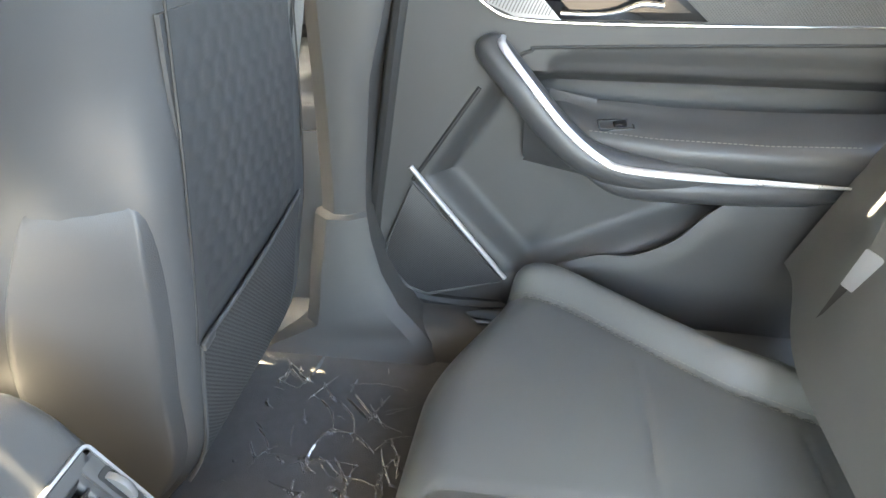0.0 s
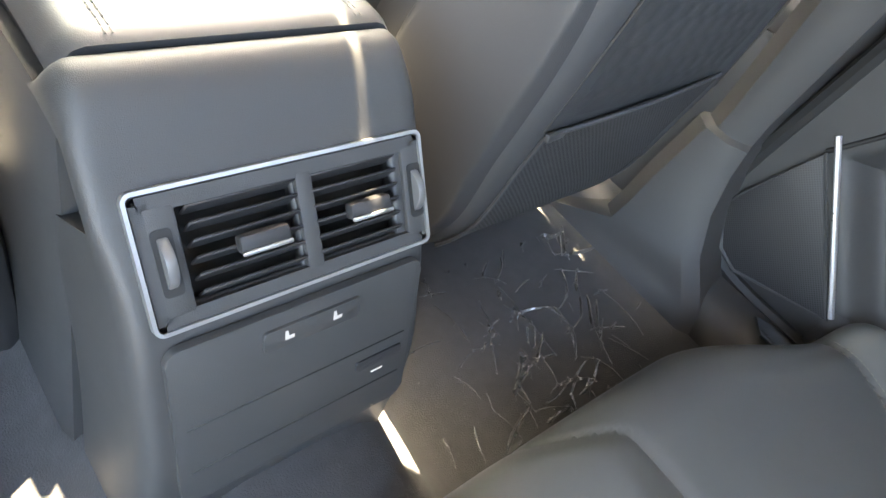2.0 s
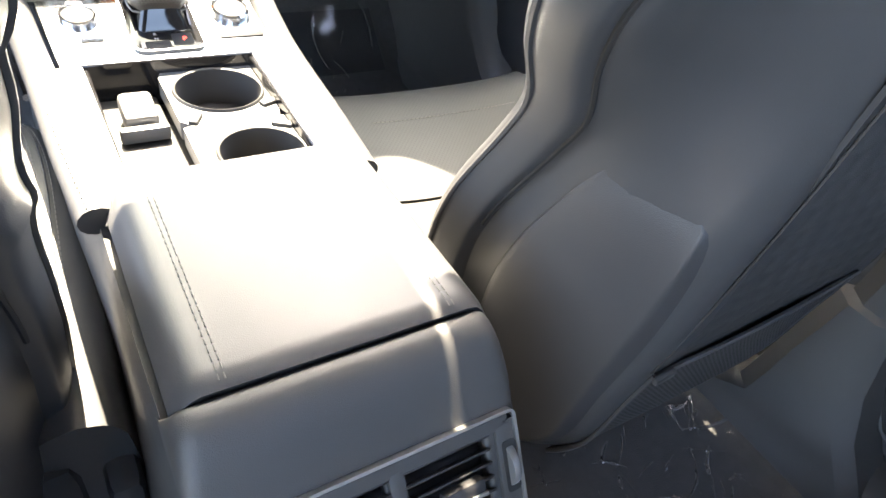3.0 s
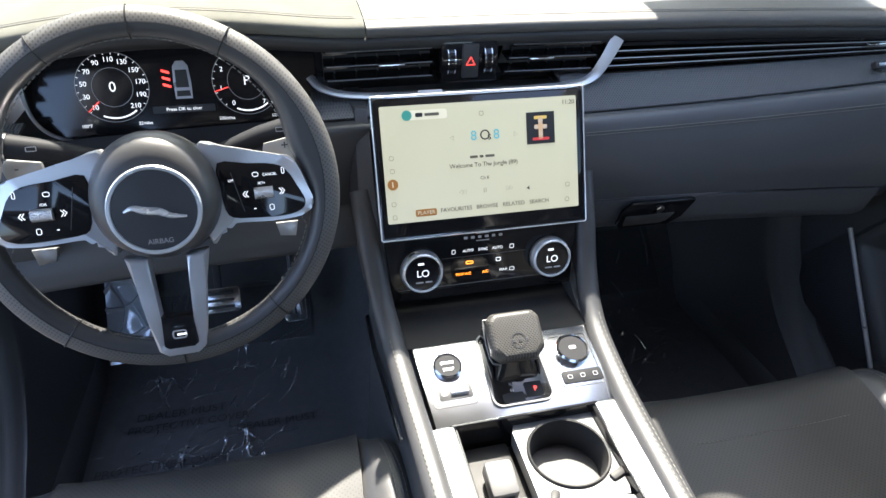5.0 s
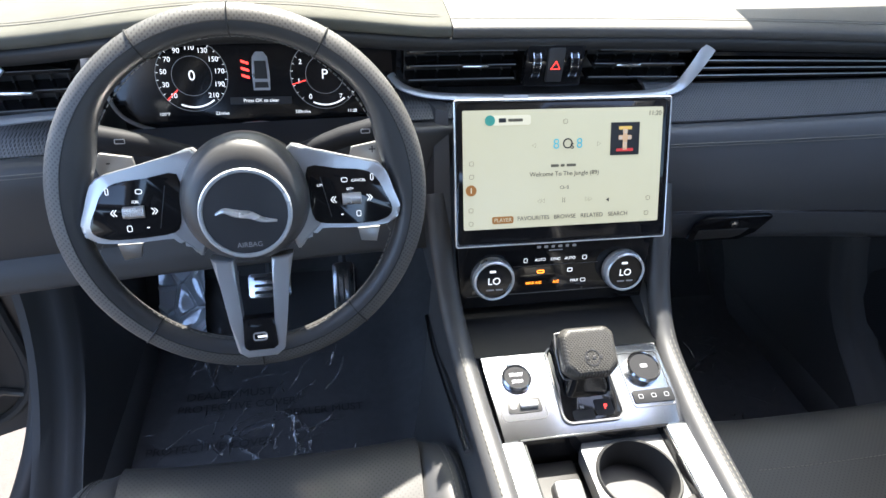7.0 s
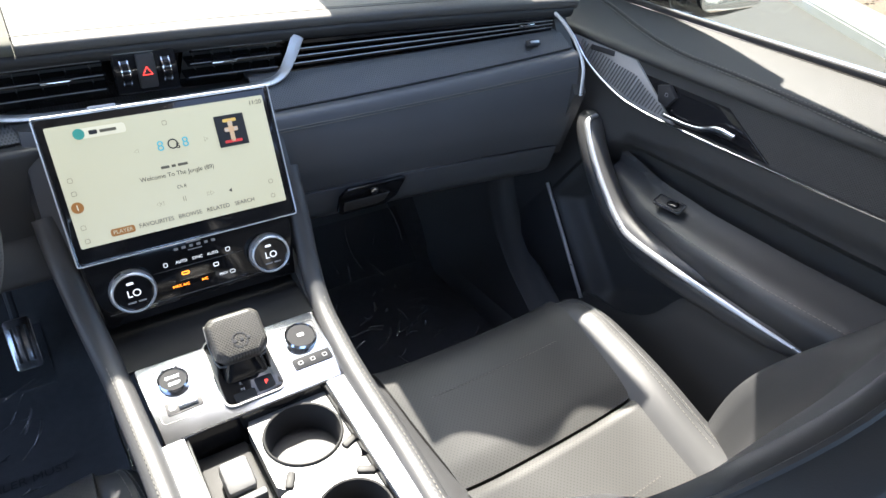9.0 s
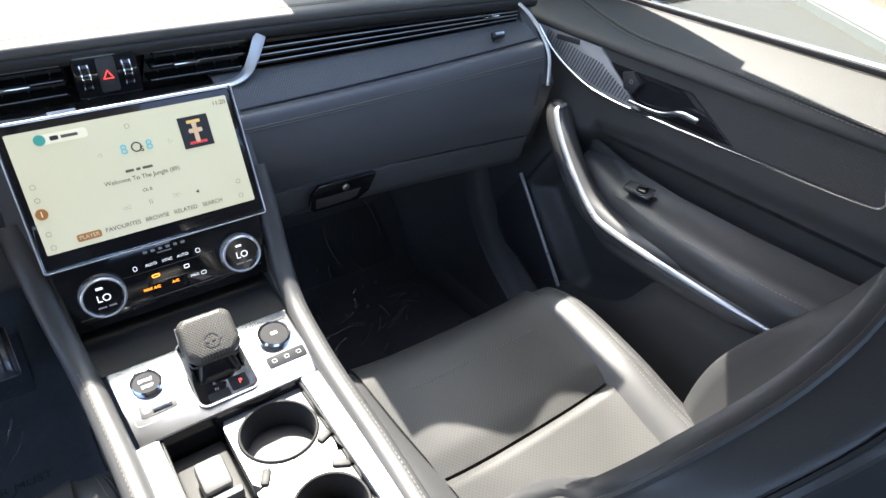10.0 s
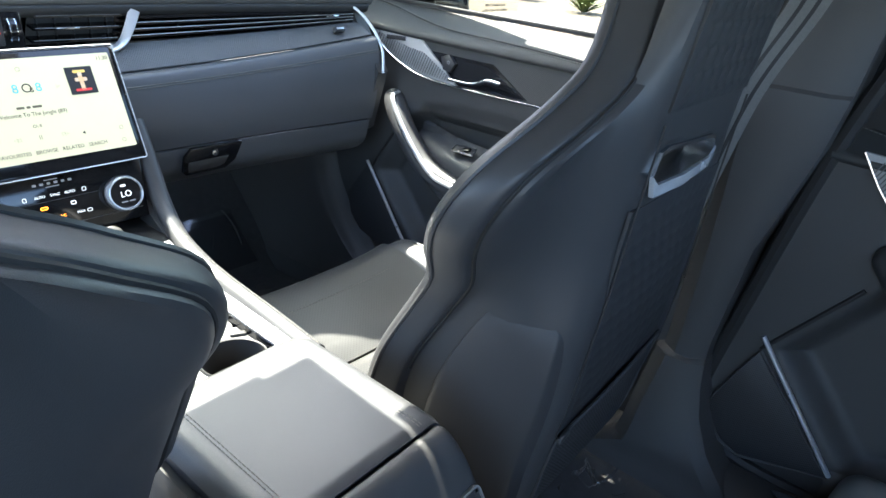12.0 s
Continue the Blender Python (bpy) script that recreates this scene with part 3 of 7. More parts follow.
def dashboard():
    dash = thing("dashboard", (0, 0.3, 0.9), "black leather dashboard with a suede instrument hood and stitched seams", "dashboard")
    prof = curve([(0, 0.158, 1.184), (0, 0.136, 1.186), (0, 0.127, 1.196), (0, 0.136, 1.206), (0, 0.20, 1.214), (0, 0.34, 1.222), (0, 0.52, 1.222), (0, 0.80, 1.19), (0, 1.10, 1.16)], 5)
    m = len(prof) - 1

    def top(x0, x1, lift):
        def f(u, v):
            x = x0 + (x1 - x0) * u
            p = prof[round(v * m)]
            if abs(x) > 0.70:
                x = math.copysign(0.70 + (abs(x) - 0.70) * min(1.0, max(0.0, (p.y - 0.20) / 0.15)), x)
            h = hump(x) * (1 if p.y < 0.2 else max(0.0, 1 - (p.y - 0.2) / 0.45))
            pull = hump(x) / 0.030 * 0.045
            return (x, p.y + bend(x) - pull * (1 if p.y < 0.3 else 0), p.z + h + lift)
        return f
    part("dash_top", sheet(top(-0.128, 0.765, 0), 60, m, 0.006), DASH_LEATHER, dash, "stitched leather dash top")
    part("dash_core", sheet(top(-0.69, 0.69, -0.014), 60, m, 0.004), RUBBER, dash)
    part("instrument_hood", sheet(top(-0.765, -0.130, 0.002), 80, m, 0.006), SUEDE, dash, "grey suede instrument hood")
    for d in (0.010, 0.016):
        pts = []
        for k in range(91):
            x = -0.66 + 1.33 * k / 90
            pts.append((x, 0.136 + d + bend(x) - hump(x) / 0.030 * 0.045, 1.2072 + 0.12 * d + hump(x) + (0.002 if x < -0.130 else 0)))
        part("seam", tube(pts, 0.0007, 4), STITCH, dash)
    # defroster and centre speaker outlines
    part("speaker_cover", slab(rounded(0.115, 0.05, 0.018), 0.004, pose(0.02, 0.40, 1.2245), 0.001), DARK_PLASTIC, dash)
    part("sun_sensor", lathe([(0.014, -0.002), (0.014, 0.003), (0.010, 0.006), (0.001, 0.007)], pose(0.118, 0.245, 1.217), 24), GREY_PLASTIC, dash)
    part("tweeter_cover", lathe([(0.034, -0.003), (0.034, 0.003), (0.030, 0.004), (0.001, 0.004)], pose(-0.640, 0.30, 1.222), 28), DARK_PLASTIC, dash)
    # recess behind the vents, and the vents
    for x0, x1 in ((-0.67, -0.552), (-0.19, 0.67)):
        part("vent_recess", strip_x([(0.170, 1.20), (0.170, 1.16), (0.170, 1.110)], x0, x1, 10, 0.004), GLOSS, dash)
    vent_unit(dash, -0.182, -0.042, 1.130, 1.183, 0.132, -0.098)
    vent_unit(dash, 0.050, 0.178, 1.130, 1.183, 0.132, 0.103, 0.014)
    vent_unit(dash, -0.645, -0.555, 1.112, 1.176, 0.138, -0.603, 0.012)
    # long slatted panel before the passenger
    def crease(x):
        """Height of the line where the pad begins: it climbs towards the door."""
        return 1.088 + 0.096 * x * x

    def band_top(x):
        return 1.128 + 0.058 * x * x

    def over_x(f, x0, x1, n, m, thick):
        """A shell along x from f(x, v) -> (y, z), bent with the dashboard."""
        def g(u, v):
            x = x0 + (x1 - x0) * u
            y, z = f(x, v)
            return (x, y + bend(x), z)
        return sheet(g, n, m, -thick)

    for k in range(5):
        x0 = 0.195 + 0.0055 * k

        def slat(u, w):
            x = x0 + (0.655 - x0) * u
            return (x, 0.132 + 0.03 * w + bend(x), band_top(x) + (1.181 - band_top(x)) * (k + 0.1) / 5 + 0.003 * w)
        part("slat", sheet(slat, 14, 2, 0.0050), GLOSS, dash)
        if k in (1, 2, 3):
            part("slat_edge", tube([Vector(slat(j / 14, 0)) + Vector((0, -0.001, -0.001)) for j in range(15)], 0.0008, 6), SILVER_MATT, dash)
    part("vent_tab", rbox(0.03, 0.008, 0.004, 0.0015, pose(0.60, 0.127 + bend(0.60), 1.166)), CHROME, dash)
    # hazard switch between two thumb wheels
    part("switch_block", rbox(0.076, 0.03, 0.056, 0.003, pose(0.005, 0.142, 1.156)), GLOSS, dash)
    part("hazard_switch", rbox(0.022, 0.012, 0.044, 0.002, pose(0.005, 0.130, 1.157)), DARK_PLASTIC, dash)
    part("hazard_mark", ring([(0.0075 * math.cos(radians(a)), 0.0075 * math.sin(radians(a))) for a in (90, 210, 330)], 0.0016, 0.0004, pose(0.005, 0.1232, 1.156, 90, 0, 0)), RED_MARK, dash)
    for x in (-0.0195, 0.0295):
        w = part("thumb_wheel", lathe([(0.021, -0.004), (0.022, -0.003), (0.022, 0.003), (0.021, 0.004)], pose(x, 0.142, 1.156, 0, 90, 0), 30), GLOSS, dash)
        for e in (-0.0045, 0.0045):
            part("rim", ring([(0.0222 * math.cos(math.tau * k / 30), 0.0222 * math.sin(math.tau * k / 30)) for k in range(30)], 0.002, 0.0014, pose(x + e, 0.142, 1.156, 0, 90, 0)), CHROME, w)
    # bright lower trim of the centre vents, turning up at its end
    path = curve([(-0.20, 0.150, 1.139), (-0.186, 0.136, 1.128), (-0.15, 0.126, 1.121), (-0.08, 0.1235, 1.118), (0.0, 0.123, 1.117), (0.09, 0.1225, 1.118), (0.150, 0.121, 1.121), (0.176, 0.120, 1.130), (0.192, 0.121, 1.152), (0.206, 0.123, 1.180)], 6)
    part("vent_trim", ribbon([p + Vector((0, -0.004, 0.001)) for p in path], (0, -0.40, 0.92), (0.0055, 0.0085)), SILVER, dash, "satin silver vent surround")
    path = curve([(-0.545, 0.104, 1.118), (-0.60, 0.098, 1.116), (-0.638, 0.092, 1.115), (-0.652, 0.090, 1.120), (-0.640, 0.094, 1.142), (-0.612, 0.100, 1.172)], 6)
    part("vent_trim", ribbon([p + Vector((0, -0.003, 0)) for p in path][::-1], (0.1, -0.45, 0.89), (0.0065, 0.0055)), SILVER, dash)
    # end cap trim at the passenger's door
    path = curve([(0.646, 0.096, 1.192), (0.663, 0.068, 1.170), (0.675, 0.042, 1.140), (0.679, 0.020, 1.105), (0.675, 0.010, 1.058)], 6)
    part("end_trim", tube(path, 0.0032, 8), SILVER, dash)
    part("end_cap", loft([[Vector((x, y, z)) for y, z in ((0.098, 1.18), (0.065, 1.13), (0.03, 1.09), (0.012, 1.06), (0.03, 1.0), (0.05, 0.93), (0.14, 0.88), (0.3, 0.9), (0.3, 1.18))] for x in (0.662, 0.69)]), PLASTIC, dash)
    # textured band and padded lower dash
    part("trim_band", strip_x([(0.170, 1.113), (0.130, 1.1135), (0.118, 1.1125), (0.106, 1.109), (0.0955, 1.1035)], -0.20, 0.136, 12), BAND, dash, "carbon-look textured band")
    part("trim_band", over_x(lambda x, v: (0.152 - 0.0585 * v, band_top(x) + (crease(x) + 0.002 - band_top(x)) * max(0.0, (v - 0.30) / 0.70) ** 1.25), 0.134, 0.668, 36, 14, 0.004), BAND, dash, "carbon-look textured band")
    pad = curve([(0, 0.094, 1.100), (0, 0.080, 1.098), (0, 0.073, 1.085), (0, 0.069, 1.05), (0, 0.073, 1.00), (0, 0.086, 0.955)], 5)

    def pad_at(x, v):
        q = pad[round(v * (len(pad) - 1))]
        return (q.y, q.z + (crease(x) - 1.1015) * (q.z - 0.955) / 0.145)
    # passenger pad and glovebox carry the sky's sheen in their colour
    part("dash_pad", over_x(pad_at, 0.135, 0.672, 28, len(pad) - 1, 0.004), SKYLIT_PAD, dash, "padded leather dash")
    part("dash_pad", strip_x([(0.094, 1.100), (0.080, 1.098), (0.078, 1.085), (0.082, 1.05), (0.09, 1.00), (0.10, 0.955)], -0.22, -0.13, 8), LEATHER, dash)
    part("glovebox_door", strip_x([(0.085, 0.951), (0.090, 0.93), (0.105, 0.895), (0.16, 0.865), (0.30, 0.83)], 0.16, 0.665, 20), SKYLIT_PAD, dash, "closed glovebox door")
    xs = [0.14 + 0.53 * j / 24 for j in range(25)]
    part("crease", tube([(x, 0.0935 + bend(x), crease(x) + 0.0005) for x in xs], 0.0016, 6), RUBBER, dash)
    for z, yy in ((1.080, 0.0710), (1.076, 0.0704)):
        part("seam", tube([(x, yy + bend(x), z + (crease(x) - 1.1015) * (z - 0.955) / 0.145) for x in xs], 0.0006, 4), STITCH, dash)
        part("seam", line_x(-0.66, -0.54, yy, z, 0.0006, 6, 4), STITCH, dash)
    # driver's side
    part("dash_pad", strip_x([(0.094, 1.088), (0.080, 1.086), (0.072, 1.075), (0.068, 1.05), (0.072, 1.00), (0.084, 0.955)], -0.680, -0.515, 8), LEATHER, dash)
    part("trim_band", strip_x([(0.170, 1.104), (0.128, 1.100), (0.112, 1.097), (0.094, 1.090)], -0.675, -0.535, 8), BAND, dash)
    part("light_switch", rbox(0.055, 0.014, 0.011, 0.004, pose(-0.612, 0.066, 1.0845)), GLOSS, dash)
    part("switch_roller", tube([(-0.63, 0.0575, 1.0845), (-0.594, 0.0585, 1.0845)], 0.004, 12), CHROME, dash)
    part("knee_panel", strip_x([(0.12, 1.00), (0.080, 0.97), (0.066, 0.945), (0.075, 0.925), (0.16, 0.905), (0.34, 0.89)], -0.69, -0.150, 20), PLASTIC, dash, "knee panel below the wheel")
    part("column_panel", strip_x([(0.150, 1.085), (0.115, 1.06), (0.10, 1.02), (0.10, 0.98)], -0.55, -0.135, 16), DARK_PLASTIC, dash)
    part("bonnet_release", slab(rounded(0.07, 0.03, 0.010), 0.008, pose(-0.585, 0.044, 0.943, 70, 0, 0), 0.003), DARK_PLASTIC, dash)
    part("release_lever", slab(rounded(0.048, 0.018, 0.006), 0.008, pose(-0.58, 0.038, 0.943, 62, 0, 0), 0.003), PLASTIC, dash)
    # sides of the centre stack
    for s in (-1, 1):
        rings = []
        for y0, z0, w in ((0.088, 1.115, 0.0), (0.06, 1.06, 0.004), (0.03, 1.00, 0.006), (0.008, 0.95, 0.004), (-0.01, 0.90, 0.0)):
            rings.append([Vector((s * x, y, z0)) for x, y in ((0.136, y0), (0.150 + w, y0 + 0.008), (0.157 + w, y0 + 0.04), (0.157 + w, y0 + 0.25), (0.136, y0 + 0.25))])
        part("stack_flank", loft(rings), LEATHER, dash)
    # glovebox latch
    part("latch_plate", slab([(-0.058, 0.012), (-0.046, 0.028), (0.052, 0.028), (0.060, 0.024), (0.050, -0.012), (0.030, -0.028), (-0.05, -0.028), (-0.058, -0.02)], 0.006, pose(0.296, 0.0715, 0.925, 108, 0, 0), 0.002), GLOSS, dash)
    part("latch_handle", slab([(-0.05, 0.0), (0.034, 0.0), (0.028, -0.020), (0.015, -0.026), (-0.05, -0.026)], 0.010, pose(0.296, 0.0690, 0.926, 112, 0, 0), 0.004), GREY_PLASTIC, dash)
    part("latch_button", lathe([(0.0065, -0.003), (0.0065, 0.002), (0.005, 0.003), (0.001, 0.003)], pose(0.298, 0.0665, 0.938, 100, 0, 0), 20), CHROME, dash, "small round latch button")
    part("lock", lathe([(0.006, -0.002), (0.006, 0.003), (0.004, 0.0035), (0.001, 0.003)], pose(0.297, 0.0725, 0.9375, 108, 0, 0), 20), CHROME, dash)
    part("badge_tab", rbox(0.028, 0.010, 0.011, 0.003, pose(0.598, 0.066, 1.1425, -40, 0, 0)), DARK_PLASTIC, dash)
    part("badge_mark", rbox(0.018, 0.003, 0.004, 0.0006, pose(0.598, 0.0618, 1.1455, -40, 0, 0)), SILVER, dash)
    return dash


DASH = dashboard()


def screen_z(x, y):
    return 1.462 - 0.37 * (y - 0.10) - 0.03 * (x / 0.6) ** 2


def windscreen():
    glass = sheet(lambda u, v: (-0.80 + 1.60 * u, 0.86 - 0.88 * v, screen_z(-0.80 + 1.60 * u, 0.86 - 0.88 * v) + 0.004), 20, 12, 0.005)
    g = tagged(part("windscreen", glass, GLASS), "clear curved windscreen glass above the dashboard", "windscreen", kind="structure")
    g.visible_shadow = False
    # unseen card, added to keep sun off the front of the passenger cushion
    t = thing("shade_card", (0.44, 0.15, screen_z(0.44, 0.15)), "unseen card at the windscreen, added to shade the passenger cushion", "sheet")

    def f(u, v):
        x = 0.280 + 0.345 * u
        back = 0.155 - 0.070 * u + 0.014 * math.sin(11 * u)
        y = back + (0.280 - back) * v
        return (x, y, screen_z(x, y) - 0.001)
    part("blocker", sheet(f, 20, 4, 0.001), HEADLINING, t)


windscreen()


# ---- instrument cluster ----
CLUSTER = pose(-0.365, 0.19, 1.127, 70, 0, 0)


def cluster():
    c = thing("instrument_cluster", (-0.365, 0.19, 1.05), "black digital instrument display with two round gauges", "instrument display")
    out = curve([(-0.178, 0.02, 0), (-0.150, 0.052, 0), (0.0, 0.060, 0), (0.150, 0.055, 0), (0.180, 0.030, 0), (0.178, -0.020, 0), (0.155, -0.055, 0), (0.085, -0.074, 0), (0.0, -0.062, 0), (-0.085, -0.074, 0), (-0.150, -0.060, 0), (-0.176, -0.030, 0)], 5, True)
    part("housing", slab([(p.x, p.y) for p in out], 0.03, CLUSTER), GLOSS, c)
    part("surround", tube([CLUSTER @ Vector((p.x, p.y, 0.002)) for p in out], 0.0026, 6, True), SILVER, c)
    part("panel", slab(rounded(0.30, 0.098, 0.004), 0.001, CLUSTER @ pose(0, -0.002, 0.001)), DISPLAY_BLACK, c)
    f = CLUSTER @ pose(0, 0, 0.0024)
    for gx, r, nums, big in ((-0.077, 0.043, ("10", "30", "50", "70", "90", "110", "130", "150", "170", "190", "210"), "0"), (0.085, 0.043, ("0", "1", "2", "3", "4", "5", "6", "7"), "P")):
        circle = [(r * math.cos(math.tau * k / 48), r * math.sin(math.tau * k / 48)) for k in range(48)]
        g = part("gauge", ring(circle, 0.0007, 0.0004, f @ pose(gx, -0.003, 0)), GREY_MARK, c)
        inner = [(p[0] * 0.56, p[1] * 0.56) for p in circle]
        part("inner_ring", ring(inner, 0.0006, 0.0004, f @ pose(gx, -0.003, 0)), GREY_MARK, g)
        n = len(nums)
        for k, s in enumerate(nums):
            a = radians(225 - 270 * k / (n - 1)) if big == "0" else radians(235 - 290 * k / (n - 1))
            writing("number", s, 0.0085, f @ pose(gx + 0.78 * r * math.cos(a), -0.003 + 0.78 * r * math.sin(a), 0.0), GLOW, g)
        for k in range(22):
            a = radians(225 - 270 * k / 21)
            part("tick", slab([(-0.0003, 0), (0.0003, 0), (0.0003, 0.0028), (-0.0003, 0.0028)], 0.0003, f @ pose(gx + 0.92 * r * math.cos(a), -0.003 + 0.92 * r * math.sin(a), 0.0004, 0, 0, math.degrees(a) - 90)), GLOW, g)
        writing("reading", big, 0.017, f @ pose(gx, -0.003, 0), GLOW, g)
        a = radians(222 if big == "0" else 196)
        part("needle", slab([(-0.0006, 0), (0.0006, 0), (0.0004, 0.018), (-0.0004, 0.018)], 0.0003, f @ pose(gx + 0.58 * r * math.cos(a), -0.003 + 0.58 * r * math.sin(a), 0.0006, 0, 0, math.degrees(a) - 90)), RED_MARK, g)
        part("level_bar", tube([f @ Vector((gx + 0.88 * r * math.cos(radians(a_)), -0.003 + 0.88 * r * math.sin(radians(a_)), 0)) for a_ in range(245, 310, 8)], 0.001, 4), GLOW, g)
    m = f @ pose(0.006, 0.002, 0) @ Matrix.Scale(0.78, 4)
    part("car_picture", slab([(-0.013, -0.030), (0.013, -0.030), (0.014, -0.005), (0.012, 0.022), (0.006, 0.030), (-0.006, 0.030), (-0.012, 0.022), (-0.014, -0.005)], 0.0004, m, 0), SILVER, c)
    part("car_glass", slab([(-0.010, -0.012), (0.010, -0.012), (0.009, 0.016), (-0.009, 0.016)], 0.0004, m @ pose(0, 0, 0.0006)), INK, c)
    part("car_glass", slab([(-0.011, -0.026), (0.011, -0.026), (0.010, -0.017), (-0.010, -0.017)], 0.0004, m @ pose(0, 0, 0.0006)), INK, c)
    for k in range(3):
        part("door_mark", slab([(-0.030, 0.018 - 0.011 * k), (-0.018, 0.014 - 0.011 * k), (-0.018, 0.010 - 0.011 * k), (-0.030, 0.014 - 0.011 * k)], 0.0004, m), RED_MARK, c)
    writing("message", "Press OK to clear", 0.006, f @ pose(0.004, -0.034, 0.0008), GLOW, c)
    part("message_box", slab([(-0.034, -0.0385), (0.042, -0.0385), (0.042, -0.0295), (-0.034, -0.0295)], 0.0003, f @ pose(0, 0, 0.0003)), CHARCOAL, c)
    for x, s in ((-0.114, "100°F"), (-0.045, "22miles"), (0.055, "330miles"), (0.118, "11:20")):
        writing("reading", s, 0.0055, f @ pose(x, -0.049, 0), GLOW, c)
    return c


cluster()


# ---- touchscreen ----
LEAN = 24.0
SCREEN = pose(0, 0, 1.0, 90 - LEAN, 0, 0) @ pose(0, 0.07075, 0)


def bar(name, x, y, w, h, mat, parent, m, z=0.0):
    return part(name, slab(rounded(w, h, min(w, h) * 0.25, 2), 0.0002, m @ pose(x, y, z)), mat, parent)


def touchscreen():
    t = thing("touchscreen", (0, 0.02, 1.0), "lit cream touchscreen showing a radio player, in a film-covered black frame", "screen")
    part("frame", slab(rounded(0.2670, 0.1690, 0.005), 0.014, SCREEN @ pose(0, -0.0045, 0.0), 0.002), GLOSS, t)
    part("protective_film", ring(rounded(0.2715, 0.1740, 0.003), 0.0028, 0.012, SCREEN @ pose(0, -0.0045, 0.0015)), FILM, t, "clear plastic shipping film")
    part("film_glint", tube([SCREEN @ Vector((p[0], p[1] - 0.0045, 0.0018)) for p in rounded(0.2715, 0.1740, 0.003)], 0.0009, 5, True), FILM_GLINT, t)
    part("film_tab", slab(rounded(0.03, 0.007, 0.001), 0.001, SCREEN @ pose(-0.062, 0.0840, 0.002)), FILM_GLINT, t)
    d = part("display", slab(rounded(0.252, 0.1415, 0.002), 0.002, SCREEN @ pose(0, 0, 0.0012)), CREAM, t)
    f = SCREEN @ pose(0, 0, 0.0018)

    def at(px, py):
        """From shares of the display's width and height, down from its upper left corner."""
        return (px - 0.5) * 0.252, (0.5 - py) * 0.1415
    for s, px, py, sz, mat in (("11:20", 0.955, 0.055, 0.0078, INK), ("Welcome To The Jungle (89)", 0.50, 0.545, 0.0075, INK), ("Ch 8", 0.50, 0.665, 0.0058, INK),
                               ("PLAYER", 0.192, 0.925, 0.0066, CREAM), ("FAVOURITES", 0.345, 0.92, 0.0072, INK), ("BROWSE", 0.505, 0.92, 0.0072, INK),
                               ("RELATED", 0.645, 0.92, 0.0072, INK), ("SEARCH", 0.782, 0.92, 0.0072, INK), ("8", 0.455, 0.295, 0.017, CYAN), ("8", 0.572, 0.295, 0.017, CYAN), ("s", 0.535, 0.305, 0.014, INK)):
        x, y = at(px, py)
        writing("writing", s, sz, f @ pose(x, y, 0.0006), mat, d)
    x, y = at(0.192, 0.925)
    bar("menu_highlight", x, y, 0.027, 0.0088, BROWN, d, f)
    x, y = at(0.50, 0.475)
    for k, w in enumerate((0.010, 0.005, 0.012)):
        bar("artist_line", x - 0.0125 + (0.0, 0.010, 0.021)[k], y, w, 0.0032, DIM_INK, d, f)
    x, y = at(0.13, 0.085)
    part("station_mark", lathe([(0.0062, 0), (0.0062, 0.0004), (0.001, 0.0004)], f @ pose(x, y, 0.0002), 20), TEAL, d)
    bar("station_box", x + 0.024, y, 0.052, 0.0115, CREAM_LIGHT, d, f)
    bar("station_name", x + 0.015, y, 0.009, 0.005, INK, d, f, 0.0004)
    bar("station_name", x + 0.031, y, 0.018, 0.0035, DIM_INK, d, f, 0.0004)
    x, y = at(0.513, 0.29)
    part("channel_logo", ring([(0.0062 * math.cos(math.tau * k / 20), 0.0062 * math.sin(math.tau * k / 20)) for k in range(20)], 0.0016, 0.0003, f @ pose(x, y, 0.0004)), INK, d)
    # album picture as plain shapes
    x, y = at(0.805, 0.265)
    a = part("album_picture", slab(rounded(0.0375, 0.0395, 0.0005), 0.0003, f @ pose(x, y, 0.0003)), INK, d)
    for px, py, w, h, mat in ((0, 0, 0.0055, 0.028, TAN), (0, 0.0015, 0.017, 0.0055, TAN), (0, 0.013, 0.017, 0.004, GOLD), (0, -0.0135, 0.022, 0.0035, RED_INK), (0, 0.009, 0.006, 0.005, GREY_INK), (-0.006, 0.001, 0.004, 0.004, GREY_INK), (0.006, 0.001, 0.004, 0.004, GREY_INK), (0, -0.007, 0.005, 0.005, GREY_INK)):
        bar("picture_shape", x + px, y + py, w, h, mat, a, f, 0.0006)
    # transport symbols
    for px, py, kind in ((0.345, 0.30, "<"), (0.672, 0.30, ">"), (0.375, 0.775, "<"), (0.392, 0.775, "<"), (0.618, 0.775, ">"), (0.635, 0.775, ">"), (0.725, 0.79, "v")):
        x, y = at(px, py)
        s = -1 if kind == "<" else 1
        if kind == "v":
            part("symbol", slab([(-0.002, 0), (0.002, 0.0025), (0.002, -0.0025)], 0.0002, f @ pose(x, y, 0.0003)), INK, d)
        else:
            tri = [(-0.0022 * s, 0.0027), (-0.0022 * s, -0.0027), (0.0026 * s, 0)]
            part("symbol", ring(tri if s > 0 else tri[::-1], 0.0004, 0.0002, f @ pose(x, y, 0.0003)), DIM_INK, d)
    for px in (0.494, 0.504):
        x, y = at(px, 0.775)
        bar("symbol", x, y, 0.0006, 0.006, DIM_INK, d, f)
    for px, py, mat in ((0.04, 0.435, DIM_INK), (0.04, 0.545, DIM_INK), (0.035, 0.83, DIM_INK), (0.035, 0.945, DIM_INK), (0.935, 0.925, DIM_INK), (0.94, 0.79, DIM_INK), (0.50, 0.105, DIM_INK)):
        x, y = at(px, py)
